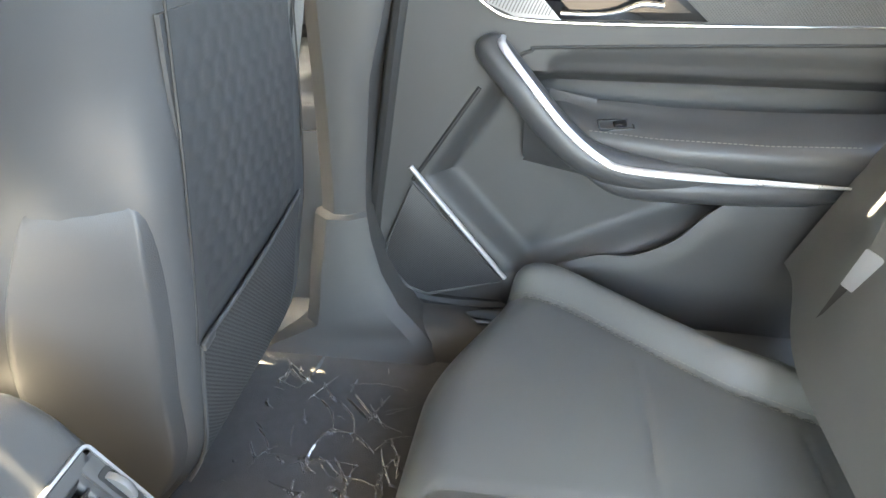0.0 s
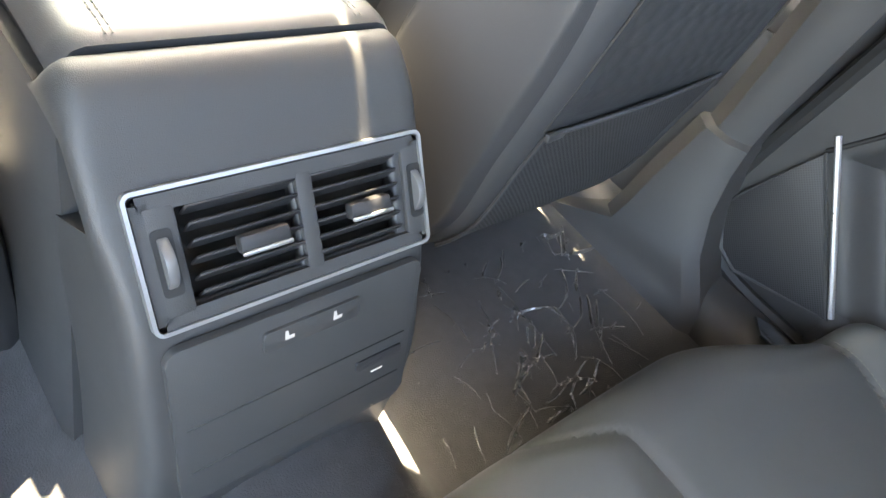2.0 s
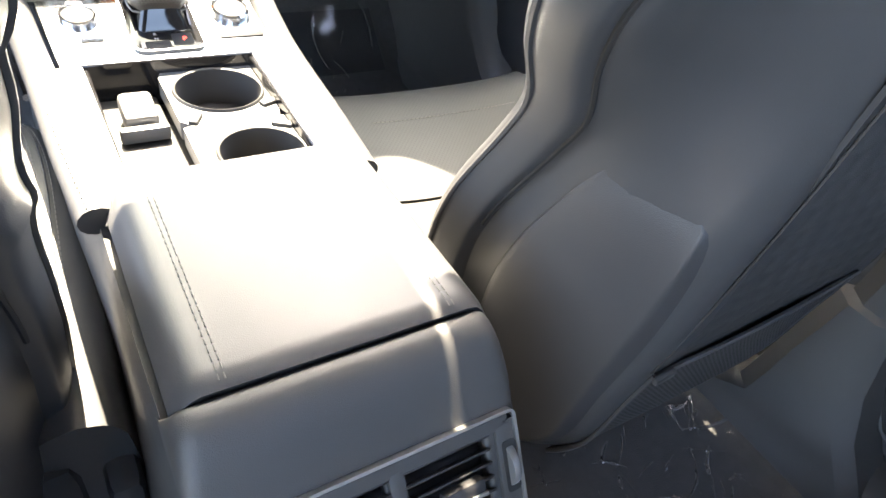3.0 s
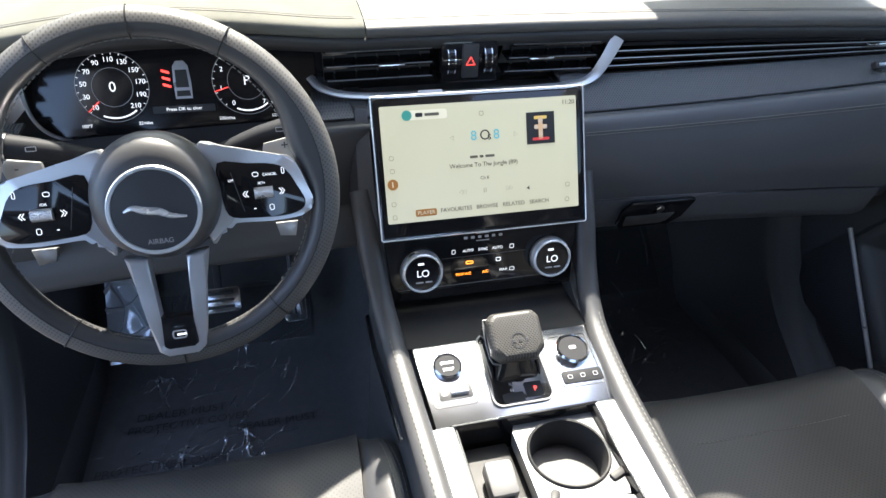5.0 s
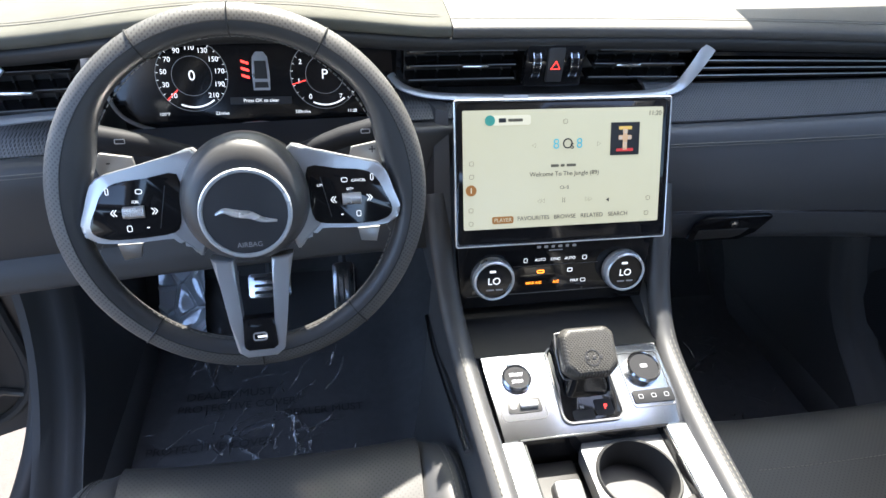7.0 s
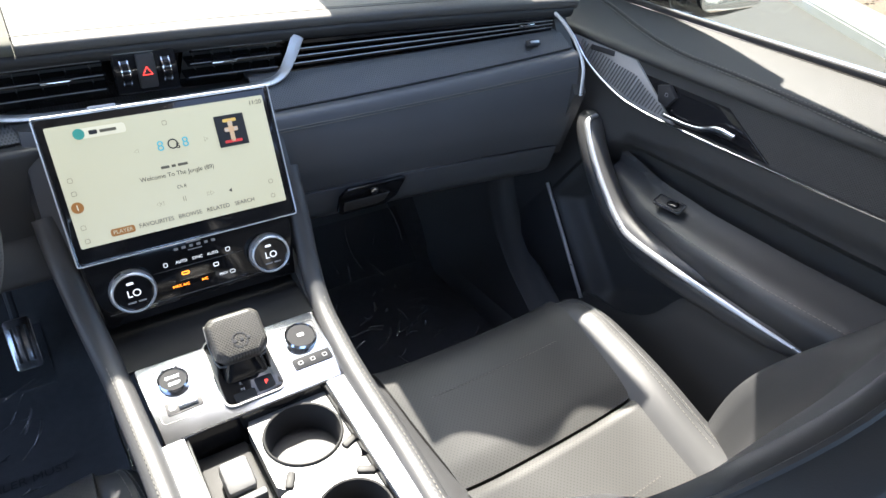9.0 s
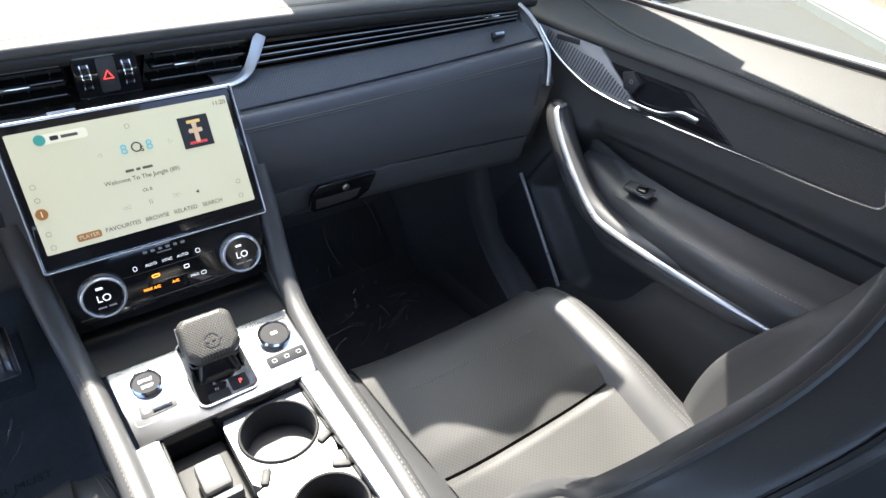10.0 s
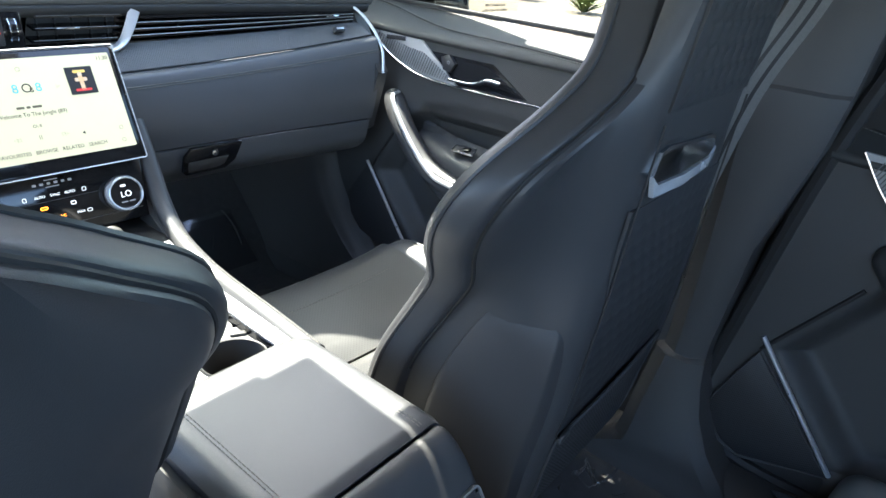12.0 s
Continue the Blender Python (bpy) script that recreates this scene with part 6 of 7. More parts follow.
    for k in range(34):
        q = gr[0][0] + 0.020 + (gr[4][0] - gr[0][0] - 0.034) * (k + 0.5) / 34
        lo, hi = span(q)
        ln = (hi - lo) * 0.62
        if ln > 0.004:
            part("tweeter_rib", rbox(0.0022, 0.0016, ln, 0.0005, pose(0.7287, dy - q, lo + 0.005 + ln * 0.5 + dz, 24, 0, 0), 1), SATIN_GREY, cover)
    part("cover_slot", rbox(0.003, 0.055 if not rear else 0.03, 0.009, 0.001, pose(0.729, 0.028 + dy if not rear else 0.02 + dy, 1.126 + dz + (0.016 if rear else 0), -3, 0, 0)), DARK_PLASTIC, cover)
    # handle bowl and lever
    hb = [(0.072, 1.113), (0.148, 1.056), (0.319, 1.058), (0.232, 1.112)] if not rear else [(0.037, 1.130), (0.103, 1.056), (0.300, 1.058), (0.219, 1.124)]
    part("handle_bowl", slab(hb, 0.006, flat(0.7315), 0.001), GLOSS, d, "gloss black handle bowl")
    hb2 = [(p[0] * 0.8 + 0.036, (p[1] - 1.085) * 0.66 + 1.087) for p in hb]
    part("bowl_inner", slab(hb2, 0.002, flat(0.7298), 0.0), BOWL, d)
    off = 0.0 if not rear else -0.025
    path = curve([P(0.7235, -0.130 - off, 1.066), P(0.7225, -0.175 - off, 1.066), P(0.7200, -0.205 - off, 1.071), P(0.7185, -0.232 - off, 1.081), P(0.7190, -0.262 - off, 1.080)], 6)
    part("lever", tube(path, [0.0022 + 0.0013 * smooth(0.3, 0.8, k / (len(path) - 1)) for k in range(len(path))], 10, flat=1.4), CHROME, d, "bright door lever")
    if not rear:
        part("lock_button", slab([(-0.018, 0.012), (0.004, 0.019), (0.021, 0.003), (0.008, -0.017), (-0.010, -0.013)], 0.008, flat(0.722) @ pose(0.124, 1.096, 0), 0.002), DARK_PLASTIC, d)
        part("lock_mark", ring(rounded(0.006, 0.006, 0.001, 2), 0.0008, 0.0003, flat(0.7213) @ pose(0.128, 1.099, 0)), GREY_MARK, d)
    # bright belt strip
    if not rear:
        path = curve([P(0.7275, 0.105, 1.136), P(0.7275, 0.058, 1.098), P(0.7275, -0.005, 1.070), P(0.728, -0.06, 1.057), P(0.7285, -0.15, 1.0525), P(0.729, -0.34, 1.053), P(0.730, -0.50, 1.056), P(0.730, -0.530, 1.064), P(0.730, -0.525, 1.085)], 6)
    else:
        path = curve([P(0.7275, 0.066, 1.155), P(0.7275, 0.028, 1.103), P(0.7275, -0.008, 1.071), P(0.728, -0.048, 1.056), P(0.7285, -0.15, 1.0525), P(0.729, -0.34, 1.054), P(0.730, -0.62, 1.06)], 6)
    part("belt_strip", tube(path, 0.0019, 6), CHROME, d, "thin chrome strip")
    # armrest with its switch
    rr = []
    for y, xi, zt in ((-0.035, 0.742, 0.925), (-0.07, 0.728, 0.920), (-0.14, 0.704, 0.908), (-0.25, 0.686, 0.902), (-0.40, 0.678, 0.902), (-0.52, 0.680, 0.905), (-0.57, 0.690, 0.908), (-0.60, 0.710, 0.912), (-0.625, 0.745, 0.914)):
        rr.append(curve([P(x, y - 0.7 * gy, z) for x, z in ((0.765, zt + 0.024), (xi + 0.045, zt + 0.016), (xi + 0.014, zt + 0.004), (xi, zt - 0.012), (xi + 0.004, zt - 0.040), (xi + 0.022, zt - 0.075), (0.765, zt - 0.085))], 3, True))
    part("armrest", loft(rr), LEATHER, d, "padded door armrest")
    stitches([P(x, y, z) for y, x, z in ((-0.16, 0.7005, 0.9115), (-0.25, 0.6905, 0.9075), (-0.40, 0.6835, 0.9075), (-0.52, 0.6855, 0.9105))], 0.0007, STITCH, d)
    sw = pose(0.722, -0.190 + dy - (0.008 if rear else 0), 0.9275 + dz - (0.016 if rear else 0), 0, -18, 8)
    b = part("window_switch", rbox(0.022, 0.050, 0.007, 0.003, sw), DARK_PLASTIC, d, "window switch")
    part("switch_edge", ring(rounded(0.024, 0.052, 0.004), 0.0024, 0.003, sw @ pose(0, 0, 0.0042)), CHROME, b)
    part("switch_key", rbox(0.013, 0.020, 0.007, 0.003, sw @ pose(0, -0.006, 0.004, -10, 0, 0)), GLOSS, b)
    # grip running down into the armrest, with its bright strip
    back = -0.040 if rear else 0.0

    def G(x, y, z):
        return P(x, y + back, z + (0.020 * smooth(-0.12, 0.02, y) if rear else 0.0))
    grip = curve([G(0.742, 0.030, 1.000), G(0.728, 0.022, 0.990), G(0.712, -0.012, 0.958), G(0.700, -0.060, 0.915), G(0.692, -0.110, 0.880), G(0.688, -0.160, 0.862), G(0.692, -0.22, 0.852), G(0.704, -0.30, 0.850), G(0.730, -0.38, 0.856)], 8)
    part("grip", tube(grip, [0.018 + 0.007 * smooth(0, 6, k) for k in range(len(grip))], 14), LEATHER, d, "leather pull handle")
    strip = curve([G(0.728, 0.012, 1.012), G(0.704, 0.008, 1.004), G(0.688, -0.030, 0.966), G(0.676, -0.085, 0.918), G(0.668, -0.140, 0.880), G(0.664, -0.185, 0.868), G(0.664, -0.30, 0.862), G(0.668, -0.42, 0.858), G(0.674, -0.500, 0.855)], 7)
    part("grip_strip", tube(strip, [0.0056 - 0.0036 * smooth(0.70, 1.0, k / (len(strip) - 1)) for k in range(len(strip))], 10, flat=0.6), SILVER, d, "satin silver grip strip")
    low = curve([G(0.694, -0.10, 0.853), G(0.692, -0.19, 0.836), G(0.692, -0.35, 0.836), G(0.698, -0.53, 0.843)], 6)
    part("armrest_lower", tube(low, [0.002 + 0.019 * smooth(0.0, 0.35, k / (len(low) - 1)) * (1 - 0.8 * smooth(0.8, 1.0, k / (len(low) - 1))) for k in range(len(low))], 12, flat=1.1), LEATHER, d)
    if rear:
        part("insert_seam", tube(curve([P(0.738, -0.042, 0.998), P(0.738, -0.070, 1.012), P(0.738, -0.116, 1.018), P(0.738, -0.532, 1.033), P(0.738, -0.80, 1.038)], 6), 0.0030, 8), RUBBER, d)
    # crease from the grip's foot down to the speaker strip, its shade drawn black
    part("groove_shade", tube([P(0.7365, 0.106 - 0.104 * k / 8, 0.800 + 0.156 * k / 8) for k in range(9)], 0.0036, 8), RUBBER, d)
    # speaker with its strip
    a, c = P(0.7305, 0.108, 0.826), P(0.722, -0.052, 0.632)
    part("speaker_strip", tube([a, a.lerp(c, 0.5), c], 0.0042, 8), SILVER, d, "satin silver speaker strip")
    if rear:
        sp = [(-0.105, 0.800), (0.050, 0.622), (-0.085, 0.582), (-0.120, 0.596), (-0.160, 0.650), (-0.150, 0.690)]
        spk = part("speaker_grille", slab(sp[::-1], 0.006, flat(0.7290), 0.001), SPEAKER, d, "perforated speaker grille")
        part("speaker_rim", tube([flat(0.7290) @ Vector((*p, 0)) for p in sp], 0.003, 6, True), PLASTIC, d)
    else:
        part("speaker_grille", slab([(-0.110, 0.815), (0.035, 0.632), (-0.02, 0.60), (-0.16, 0.64), (-0.18, 0.72)][::-1], 0.006, flat(0.7330), 0.001), SPEAKER, d)
    # map pocket: a front wall with a rolled lip that rises into the armrest
    if rear:
        lip = curve([P(0.738, -0.050, 0.626), P(0.730, -0.11, 0.648), P(0.718, -0.20, 0.690), P(0.706, -0.255, 0.702), P(0.698, -0.315, 0.742), P(0.698, -0.371, 0.808), P(0.704, -0.45, 0.822), P(0.712, -0.70, 0.825)], 8)
    else:
        lip = curve([P(0.738, -0.050, 0.630), P(0.728, -0.075, 0.648), P(0.714, -0.16, 0.672), P(0.706, -0.234, 0.722), P(0.704, -0.293, 0.806), P(0.704, -0.37, 0.816), P(0.706, -0.48, 0.828), P(0.716, -0.70, 0.830)], 8)
    n = len(lip) - 1

    def wall(u, v):
        p = lip[round(u * n)]
        roll = 0.010 * math.sin(math.pi * min(1.0, v * 5) / 2)
        return (p.x + 0.010 - roll + 0.022 * v, p.y, p.z + (0.50 + dz + (0.05 if rear else 0.0) - p.z) * v)
    part("pocket_front", sheet(wall, n, 16, 0.014), PLASTIC, d, "door pocket wall")
    # frame over the glass, out of view, added to keep sun off the pillar
    if not rear:
        arch = curve([P(0.846, 0.30, 1.21), P(0.815, 0.14, 1.37), P(0.778, -0.02, 1.50), P(0.762, -0.20, 1.530), P(0.756, -0.45, 1.540), P(0.762, -0.66, 1.535)], 6)
        part("window_frame", tube(arch, 0.020, 10), RUBBER, d, "black window frame out of view, added to keep sun off the pillar")
    # glass
    g = part("window_glass", sheet(lambda u, v: P(0.855 - (0.075 if not rear else 0.18) * v, 0.34 - 0.35 * v - (1.05 - 0.35 * v) * u if not rear else 0.06 - 0.9 * u, 1.188 + 0.34 * v), 6, 6, 0.004), PRIVACY_GLASS if rear else GLASS, d, "dark privacy side window" if rear else "clear side window")
    g.visible_shadow = rear
    return d


door(0, 0, False)
door(-0.945, -0.052, True)


def open_door():
    """The driver's door, swung out on its front hinges; only its front edge and inner sheet metal show."""
    d = thing("driver_door", (-0.86, 0.36, 0.4), "open grey-brown driver's door with bare hinge-side metal", "door")
    m = pose(-0.85, 0.44, 0.0, 0, 0, 20)
    part("inner_metal", loft([[m @ Vector((-x, y, z)) for x, z in ((0.0, 0.36), (1.05, 0.34), (1.1, 0.7), (1.1, 1.10), (0.0, 1.16))] for y in (-0.10, -0.04)]), DOOR_METAL, d)
    part("trim_panel", loft([[m @ Vector((-x, y, z)) for x, z in ((0.13, 0.44), (1.0, 0.42), (1.04, 1.05), (0.16, 1.10), (0.10, 0.80))] for y in (-0.15, -0.09)]), DARK_PLASTIC, d)
    part("speaker_rim", tube([m @ Vector((-0.27 + 0.10 * math.cos(a), -0.152, 0.60 + 0.10 * math.sin(a))) for a in [math.tau * k / 28 for k in range(28)]], 0.008, 8, True), PLASTIC, d)
    part("rib", tube([m @ Vector((-0.03, -0.103, 0.42)), m @ Vector((-0.10, -0.103, 0.47)), m @ Vector((-0.9, -0.103, 0.47))], 0.008, 8), DOOR_METAL, d)
    part("seal", tube(curve([m @ Vector((-0.06, -0.105, 1.05)), m @ Vector((-0.05, -0.105, 0.7)), m @ Vector((-0.07, -0.105, 0.44)), m @ Vector((-0.3, -0.105, 0.39)), m @ Vector((-1.0, -0.105, 0.38))], 6), 0.010, 8), RUBBER, d)
    part("check_strap", rbox(0.16, 0.018, 0.030, 0.004, pose(-0.845, 0.355, 0.655, 0, 0, 30)), SILVER, d)
    part("strap_bracket", rbox(0.03, 0.035, 0.06, 0.006, pose(-0.80, 0.345, 0.655)), DOOR_METAL, d)
    b = thing("body_side", (-0.80, 0.5, 0.3), "grey-brown painted body side at the open door", "body panel")
    part("hinge_pillar", loft([[Vector((x, y, z)) for x, y in ((-0.775, 0.27), (-0.80, 0.30), (-0.86, 0.42), (-0.86, 0.75), (-0.775, 0.75))] for z in (0.30, 0.5, 0.9, 1.15)]), PAINT, b)
    part("sill_skin", loft([[Vector((x, y, z)) for x, z in ((-0.776, 0.497), (-0.793, 0.49), (-0.803, 0.45), (-0.806, 0.30), (-0.776, 0.26))] for y in (-1.7, -0.5, 0.3, 0.6)]), PAINT, b)


open_door()


# ---- steering wheel ----
WHEEL = pose(-0.36, -0.075, 1.098, 68, 0, 2)


def steering_wheel():
    w = thing("steering_wheel", (-0.36, -0.03, 1.05), "black leather steering wheel with satin silver spokes", "steering wheel")
    n = 96
    rings = []
    for k in range(n):
        a = math.tau * k / n
        grip = max(0.0, math.cos(2 * (a - radians(16)))) ** 6 if math.cos(a) > 0 else max(0.0, math.cos(2 * (math.pi - a - radians(16)))) ** 6
        inn = 0.0085 + 0.0125 * grip
        c = Vector((math.cos(a), math.sin(a), 0))
        rings.append([WHEEL @ (Vector((0, 0.0085, 0)) + c * (0.1575 + (0.0165 if math.cos(t) > 0 else inn + 0.004) * math.cos(t)) + Vector((0, 0, 0.0135 * math.sin(t)))) for t in [math.tau * j / 16 for j in range(16)]])
    rings.append(rings[0])
    part("rim", loft([r[4:13] for r in rings], caps=False, closed=False), WHEEL_LEATHER, w, "smooth leather inside of the rim")
    part("rim_outside", loft([r[12:] + r[:5] for r in rings], caps=False, closed=False), LEATHER_PERF_FINE, w, "perforated leather outside of the rim")
    for j in (4, 12):
        part("rim_line", tube([r[j] for r in rings[:-1]], 0.0006, 4, True), RUBBER, w)
    for a in (60, 120, 270, 232, 308, 90):
        r0 = [WHEEL @ (Vector((0, 0.0085, 0)) + Vector((math.cos(radians(a)), math.sin(radians(a)), 0)) * (0.1595 + 0.0150 * math.cos(t)) + Vector((0, 0, 0.0140 * math.sin(t)))) for t in [math.tau * j / 18 for j in range(18)]]
        part("rim_seam", tube(r0, 0.0008, 4, True), RUBBER, w)
    pts = [WHEEL @ (Vector((0, 0.0085, 0)) + Vector((math.cos(a), math.sin(a), 0)) * (0.1448 - 0.0085 * max(0.0, abs(math.cos(a)) * 1.9 - 0.9) * (1 if math.sin(a) > -0.3 else 0.3)) + Vector((0, 0, 0.004))) for a in [math.tau * k / 160 for k in range(161)]]
    stitches(pts, 0.0007, STITCH, w, 0.004, 0.002)
    # airbag hub
    rr = []
    for h, r, dy in ((-0.03, 0.056, 0.004), (-0.004, 0.0590, 0.005), (0.014, 0.0585, 0.006), (0.028, 0.0545, 0.006), (0.036, 0.047, 0.004), (0.0385, 0.040, 0.003), (0.0390, 0.020, 0.001), (0.0395, 0.001, 0.0)):
        rr.append([WHEEL @ Vector((r * math.cos(t), r * math.sin(t) * (1.10 if math.sin(t) > 0 else 0.98) + dy, h)) for t in [math.tau * j / 48 for j in range(48)]])
    part("hub", loft(rr), WHEEL_LEATHER, w, "leather airbag cover")
    part("badge_ring", lathe([(0.0412, 0.018), (0.0412, 0.0255), (0.0400, 0.0268), (0.0378, 0.0268), (0.0370, 0.0255), (0.0370, 0.018)], WHEEL @ pose(0.001, -0.001, 0.0145)), BRIGHT, w, "chrome badge ring")
    part("badge_disc", lathe([(0.0372, 0.018), (0.0372, 0.0252), (0.030, 0.0258), (0.001, 0.0262)], WHEEL @ pose(0.001, -0.001, 0.0145)), CHARCOAL, w)
    m = WHEEL @ pose(0.001, -0.003, 0.0411)
    part("emblem", tube([m @ Vector(p) for p in curve([(-0.026, 0.003, 0), (-0.018, 0.006, 0), (-0.008, 0.003, 0.0006), (0.004, 0.001, 0.0006), (0.014, -0.004, 0), (0.027, -0.006, 0)], 5)], [0.0020 + 0.0042 * math.sin(math.pi * min(1, k / 25)) for k in range(26)], 8, flat=0.5), BRIGHT, w, "plain chrome emblem bar")
    writing("writing", "AIRBAG", 0.0065, WHEEL @ pose(0.002, -0.030, 0.0407), GREY_MARK, w)
    # side spokes with button pods
    for s in (-1, 1):
        edge = curve([(0.040, 0.052, 0), (0.066, 0.0495, 0), (0.092, 0.0430, 0), (0.114, 0.0375, 0), (0.1275, 0.0335, 0), (0.1345, 0.0225, 0), (0.1395, 0.008, 0), (0.1450, -0.008, 0), (0.1430, -0.0175, 0),
                      (0.133, -0.0245, 0), (0.104, -0.0270, 0), (0.068, -0.0255, 0), (0.056, -0.031, 0), (0.044, -0.044, 0), (0.038, -0.01, 0)], 4, True)
        o = [(s * p.x, p.y) for p in edge]
        sp = part("spoke", slab(o if s < 0 else o[::-1], 0.022, WHEEL @ pose(0, 0, 0.0125), 0.0032, 4), SPOKE, w, "satin silver spoke")
        edge = curve([(0.058, 0.0345, 0), (0.085, 0.0320, 0), (0.111, 0.0290, 0), (0.1225, 0.0215, 0), (0.1305, 0.006, 0), (0.1372, -0.009, 0), (0.1325, -0.0188, 0), (0.1150, -0.0228, 0), (0.080, -0.0215, 0), (0.062, -0.0170, 0), (0.058, 0.006, 0)], 3, True)
        o = [(s * p.x, p.y) for p in edge]
        pd = part("button_pod", slab(o if s < 0 else o[::-1], 0.010, WHEEL @ pose(0, 0, 0.0138), 0.0014), GLOSS, sp, "gloss black button pad")
        part("pod_split", rbox(0.0007, 0.040, 0.0004, 0.0002, WHEEL @ pose(s * 0.0735, 0.005, 0.0140, 0, 0, s * 12), 1), CHARCOAL, pd)
        k = WHEEL @ pose(s * 0.098, 0.002, 0.0142)
        part("roller", tube([k @ Vector((-0.009, 0, 0)), k @ Vector((0.009, 0, 0))], 0.0058, 14), KNURL, pd)
        for x, q in ((-0.0165, 1), (0.0165, -1)):
            for d_ in (0.0, 0.0024):
                tip = k @ pose(x - q * d_, 0, -0.0002)
                part("button_mark", tube([tip @ Vector((q * 0.0016, 0.0030, 0)), tip @ Vector((-q * 0.0010, 0, 0)), tip @ Vector((q * 0.0016, -0.0030, 0))], 0.00045, 4), GLOW, pd)
        for x, y, w_, h_ in ((-0.006, 0.0185, 0.006, 0.0046), (0.0205, 0.0200, 0.0030, 0.0065), (0.006, -0.0150, 0.0046, 0.0060), (-0.010, -0.0150, 0.0024, 0.0010)):
            part("button_mark", ring(rounded(w_, h_, min(w_, h_) * 0.4, 3), 0.0006, 0.0002, k @ pose(s * x, y, -0.0002)), GLOW, pd)
        if s > 0:
            writing("writing", "CANCEL", 0.0036, WHEEL @ pose(0.1055, 0.0195, 0.0142), GLOW, pd)
            writing("writing", "SET+", 0.0034, WHEEL @ pose(0.097, 0.0115, 0.0142), GLOW, pd)
            writing("writing", "LIM", 0.0034, WHEEL @ pose(0.0685, 0.0165, 0.0142), GLOW, pd)
        else:
            writing("writing", "/OK", 0.0036, WHEEL @ pose(-0.096, 0.0112, 0.0142), GLOW, pd)
        # shift paddle behind the rim
        o = [(s * x, y) for x, y in ((0.098, 0.026), (0.103, 0.048), (0.131, 0.053), (0.138, 0.046), (0.132, 0.026))]
        pa = part("shift_paddle", slab(o if s < 0 else o[::-1], 0.005, WHEEL @ pose(0, 0, -0.024), 0.0015), SILVER_MATT, w, "silver shift paddle")
        writing("writing", "+" if s > 0 else "-", 0.014, WHEEL @ pose(s * 0.124, 0.044, -0.0235), INK, pa)
        o = [(s * x, y) for x, y in ((0.105, -0.036), (0.128, -0.036), (0.124, -0.052), (0.108, -0.050))]
        part("paddle_foot", slab(o if s < 0 else o[::-1], 0.005, WHEEL @ pose(0, 0, -0.026), 0.001), SILVER_MATT, w)
    # lower spoke: a fork with a dark slot
    for s in (-1, 1):
        o = [(s * x, y) for x, y in ((0.0175, -0.050), (0.0385, -0.047), (0.0315, -0.080), (0.0275, -0.112), (0.0225, -0.145), (0.0145, -0.148), (0.0150, -0.112), (0.0165, -0.080))]
        part("lower_spoke", slab(o if s < 0 else o[::-1], 0.018, WHEEL @ pose(0, 0, 0.0165), 0.004, 3), SPOKE, w, "satin silver lower spoke")
    part("lower_cap", slab([(-0.0215, -0.136), (-0.0215, -0.146), (-0.014, -0.1515), (0.014, -0.1515), (0.0215, -0.146), (0.0215, -0.136)], 0.018, WHEEL @ pose(0, 0, 0.0165), 0.003), SPOKE, w)
    part("lower_inlay", slab([(-0.0150, -0.110), (-0.0165, -0.140), (-0.012, -0.1435), (0.012, -0.1435), (0.0165, -0.140), (0.0150, -0.110)], 0.014, WHEEL @ pose(0, 0, 0.0178), 0.002), GLOSS, w)
    part("lower_mark", ring(rounded(0.014, 0.009, 0.003, 3), 0.0016, 0.0003, WHEEL @ pose(0.0, -0.1285, 0.0184)), GREY_MARK, w)
    part("lower_mark", rbox(0.009, 0.0022, 0.0006, 0.0002, WHEEL @ pose(0.002, -0.1285, 0.0186), 1), GLOW, w)
    # column and stalks
    part("column", lathe([(0.052, -0.20), (0.058, -0.04), (0.040, -0.02)], WHEEL), DARK_PLASTIC, w)
    for s in (-1, 1):
        path = [WHEEL @ Vector(p) for p in ((s * 0.040, 0.034, -0.086), (s * 0.10, 0.054, -0.080), (s * 0.146, 0.064, -0.076))]
        st = part("stalk", tube(path, [0.010, 0.0115, 0.013], 14), BUTTON, w, "black control stalk")
        part("stalk_ring", tube([path[-1], path[-1] + (path[-1] - path[1]).normalized() * 0.016], 0.0145, 18), CHROME, st, "chrome stalk end")
        part("stalk_mark", ring(rounded(0.010, 0.005, 0.001, 2), 0.0008, 0.0003, WHEEL @ pose(s * 0.122, 0.060, -0.0645)), GREY_MARK, st)
    return w


steering_wheel()


# ---- pedals, mats, mirror ----
def crumple(x, y, seed, amp):
    """Height of a crumpled film: soft swells with sharp creases along cell borders."""
    p = Vector((x * 14 + seed, y * 14 - seed, seed * 0.7))
    d = noise.voronoi(p)[0]
    return amp * (0.3 * noise.noise(p * 0.8) + 0.7 * max(0.0, 1 - (d[1] - d[0]) / 0.15))


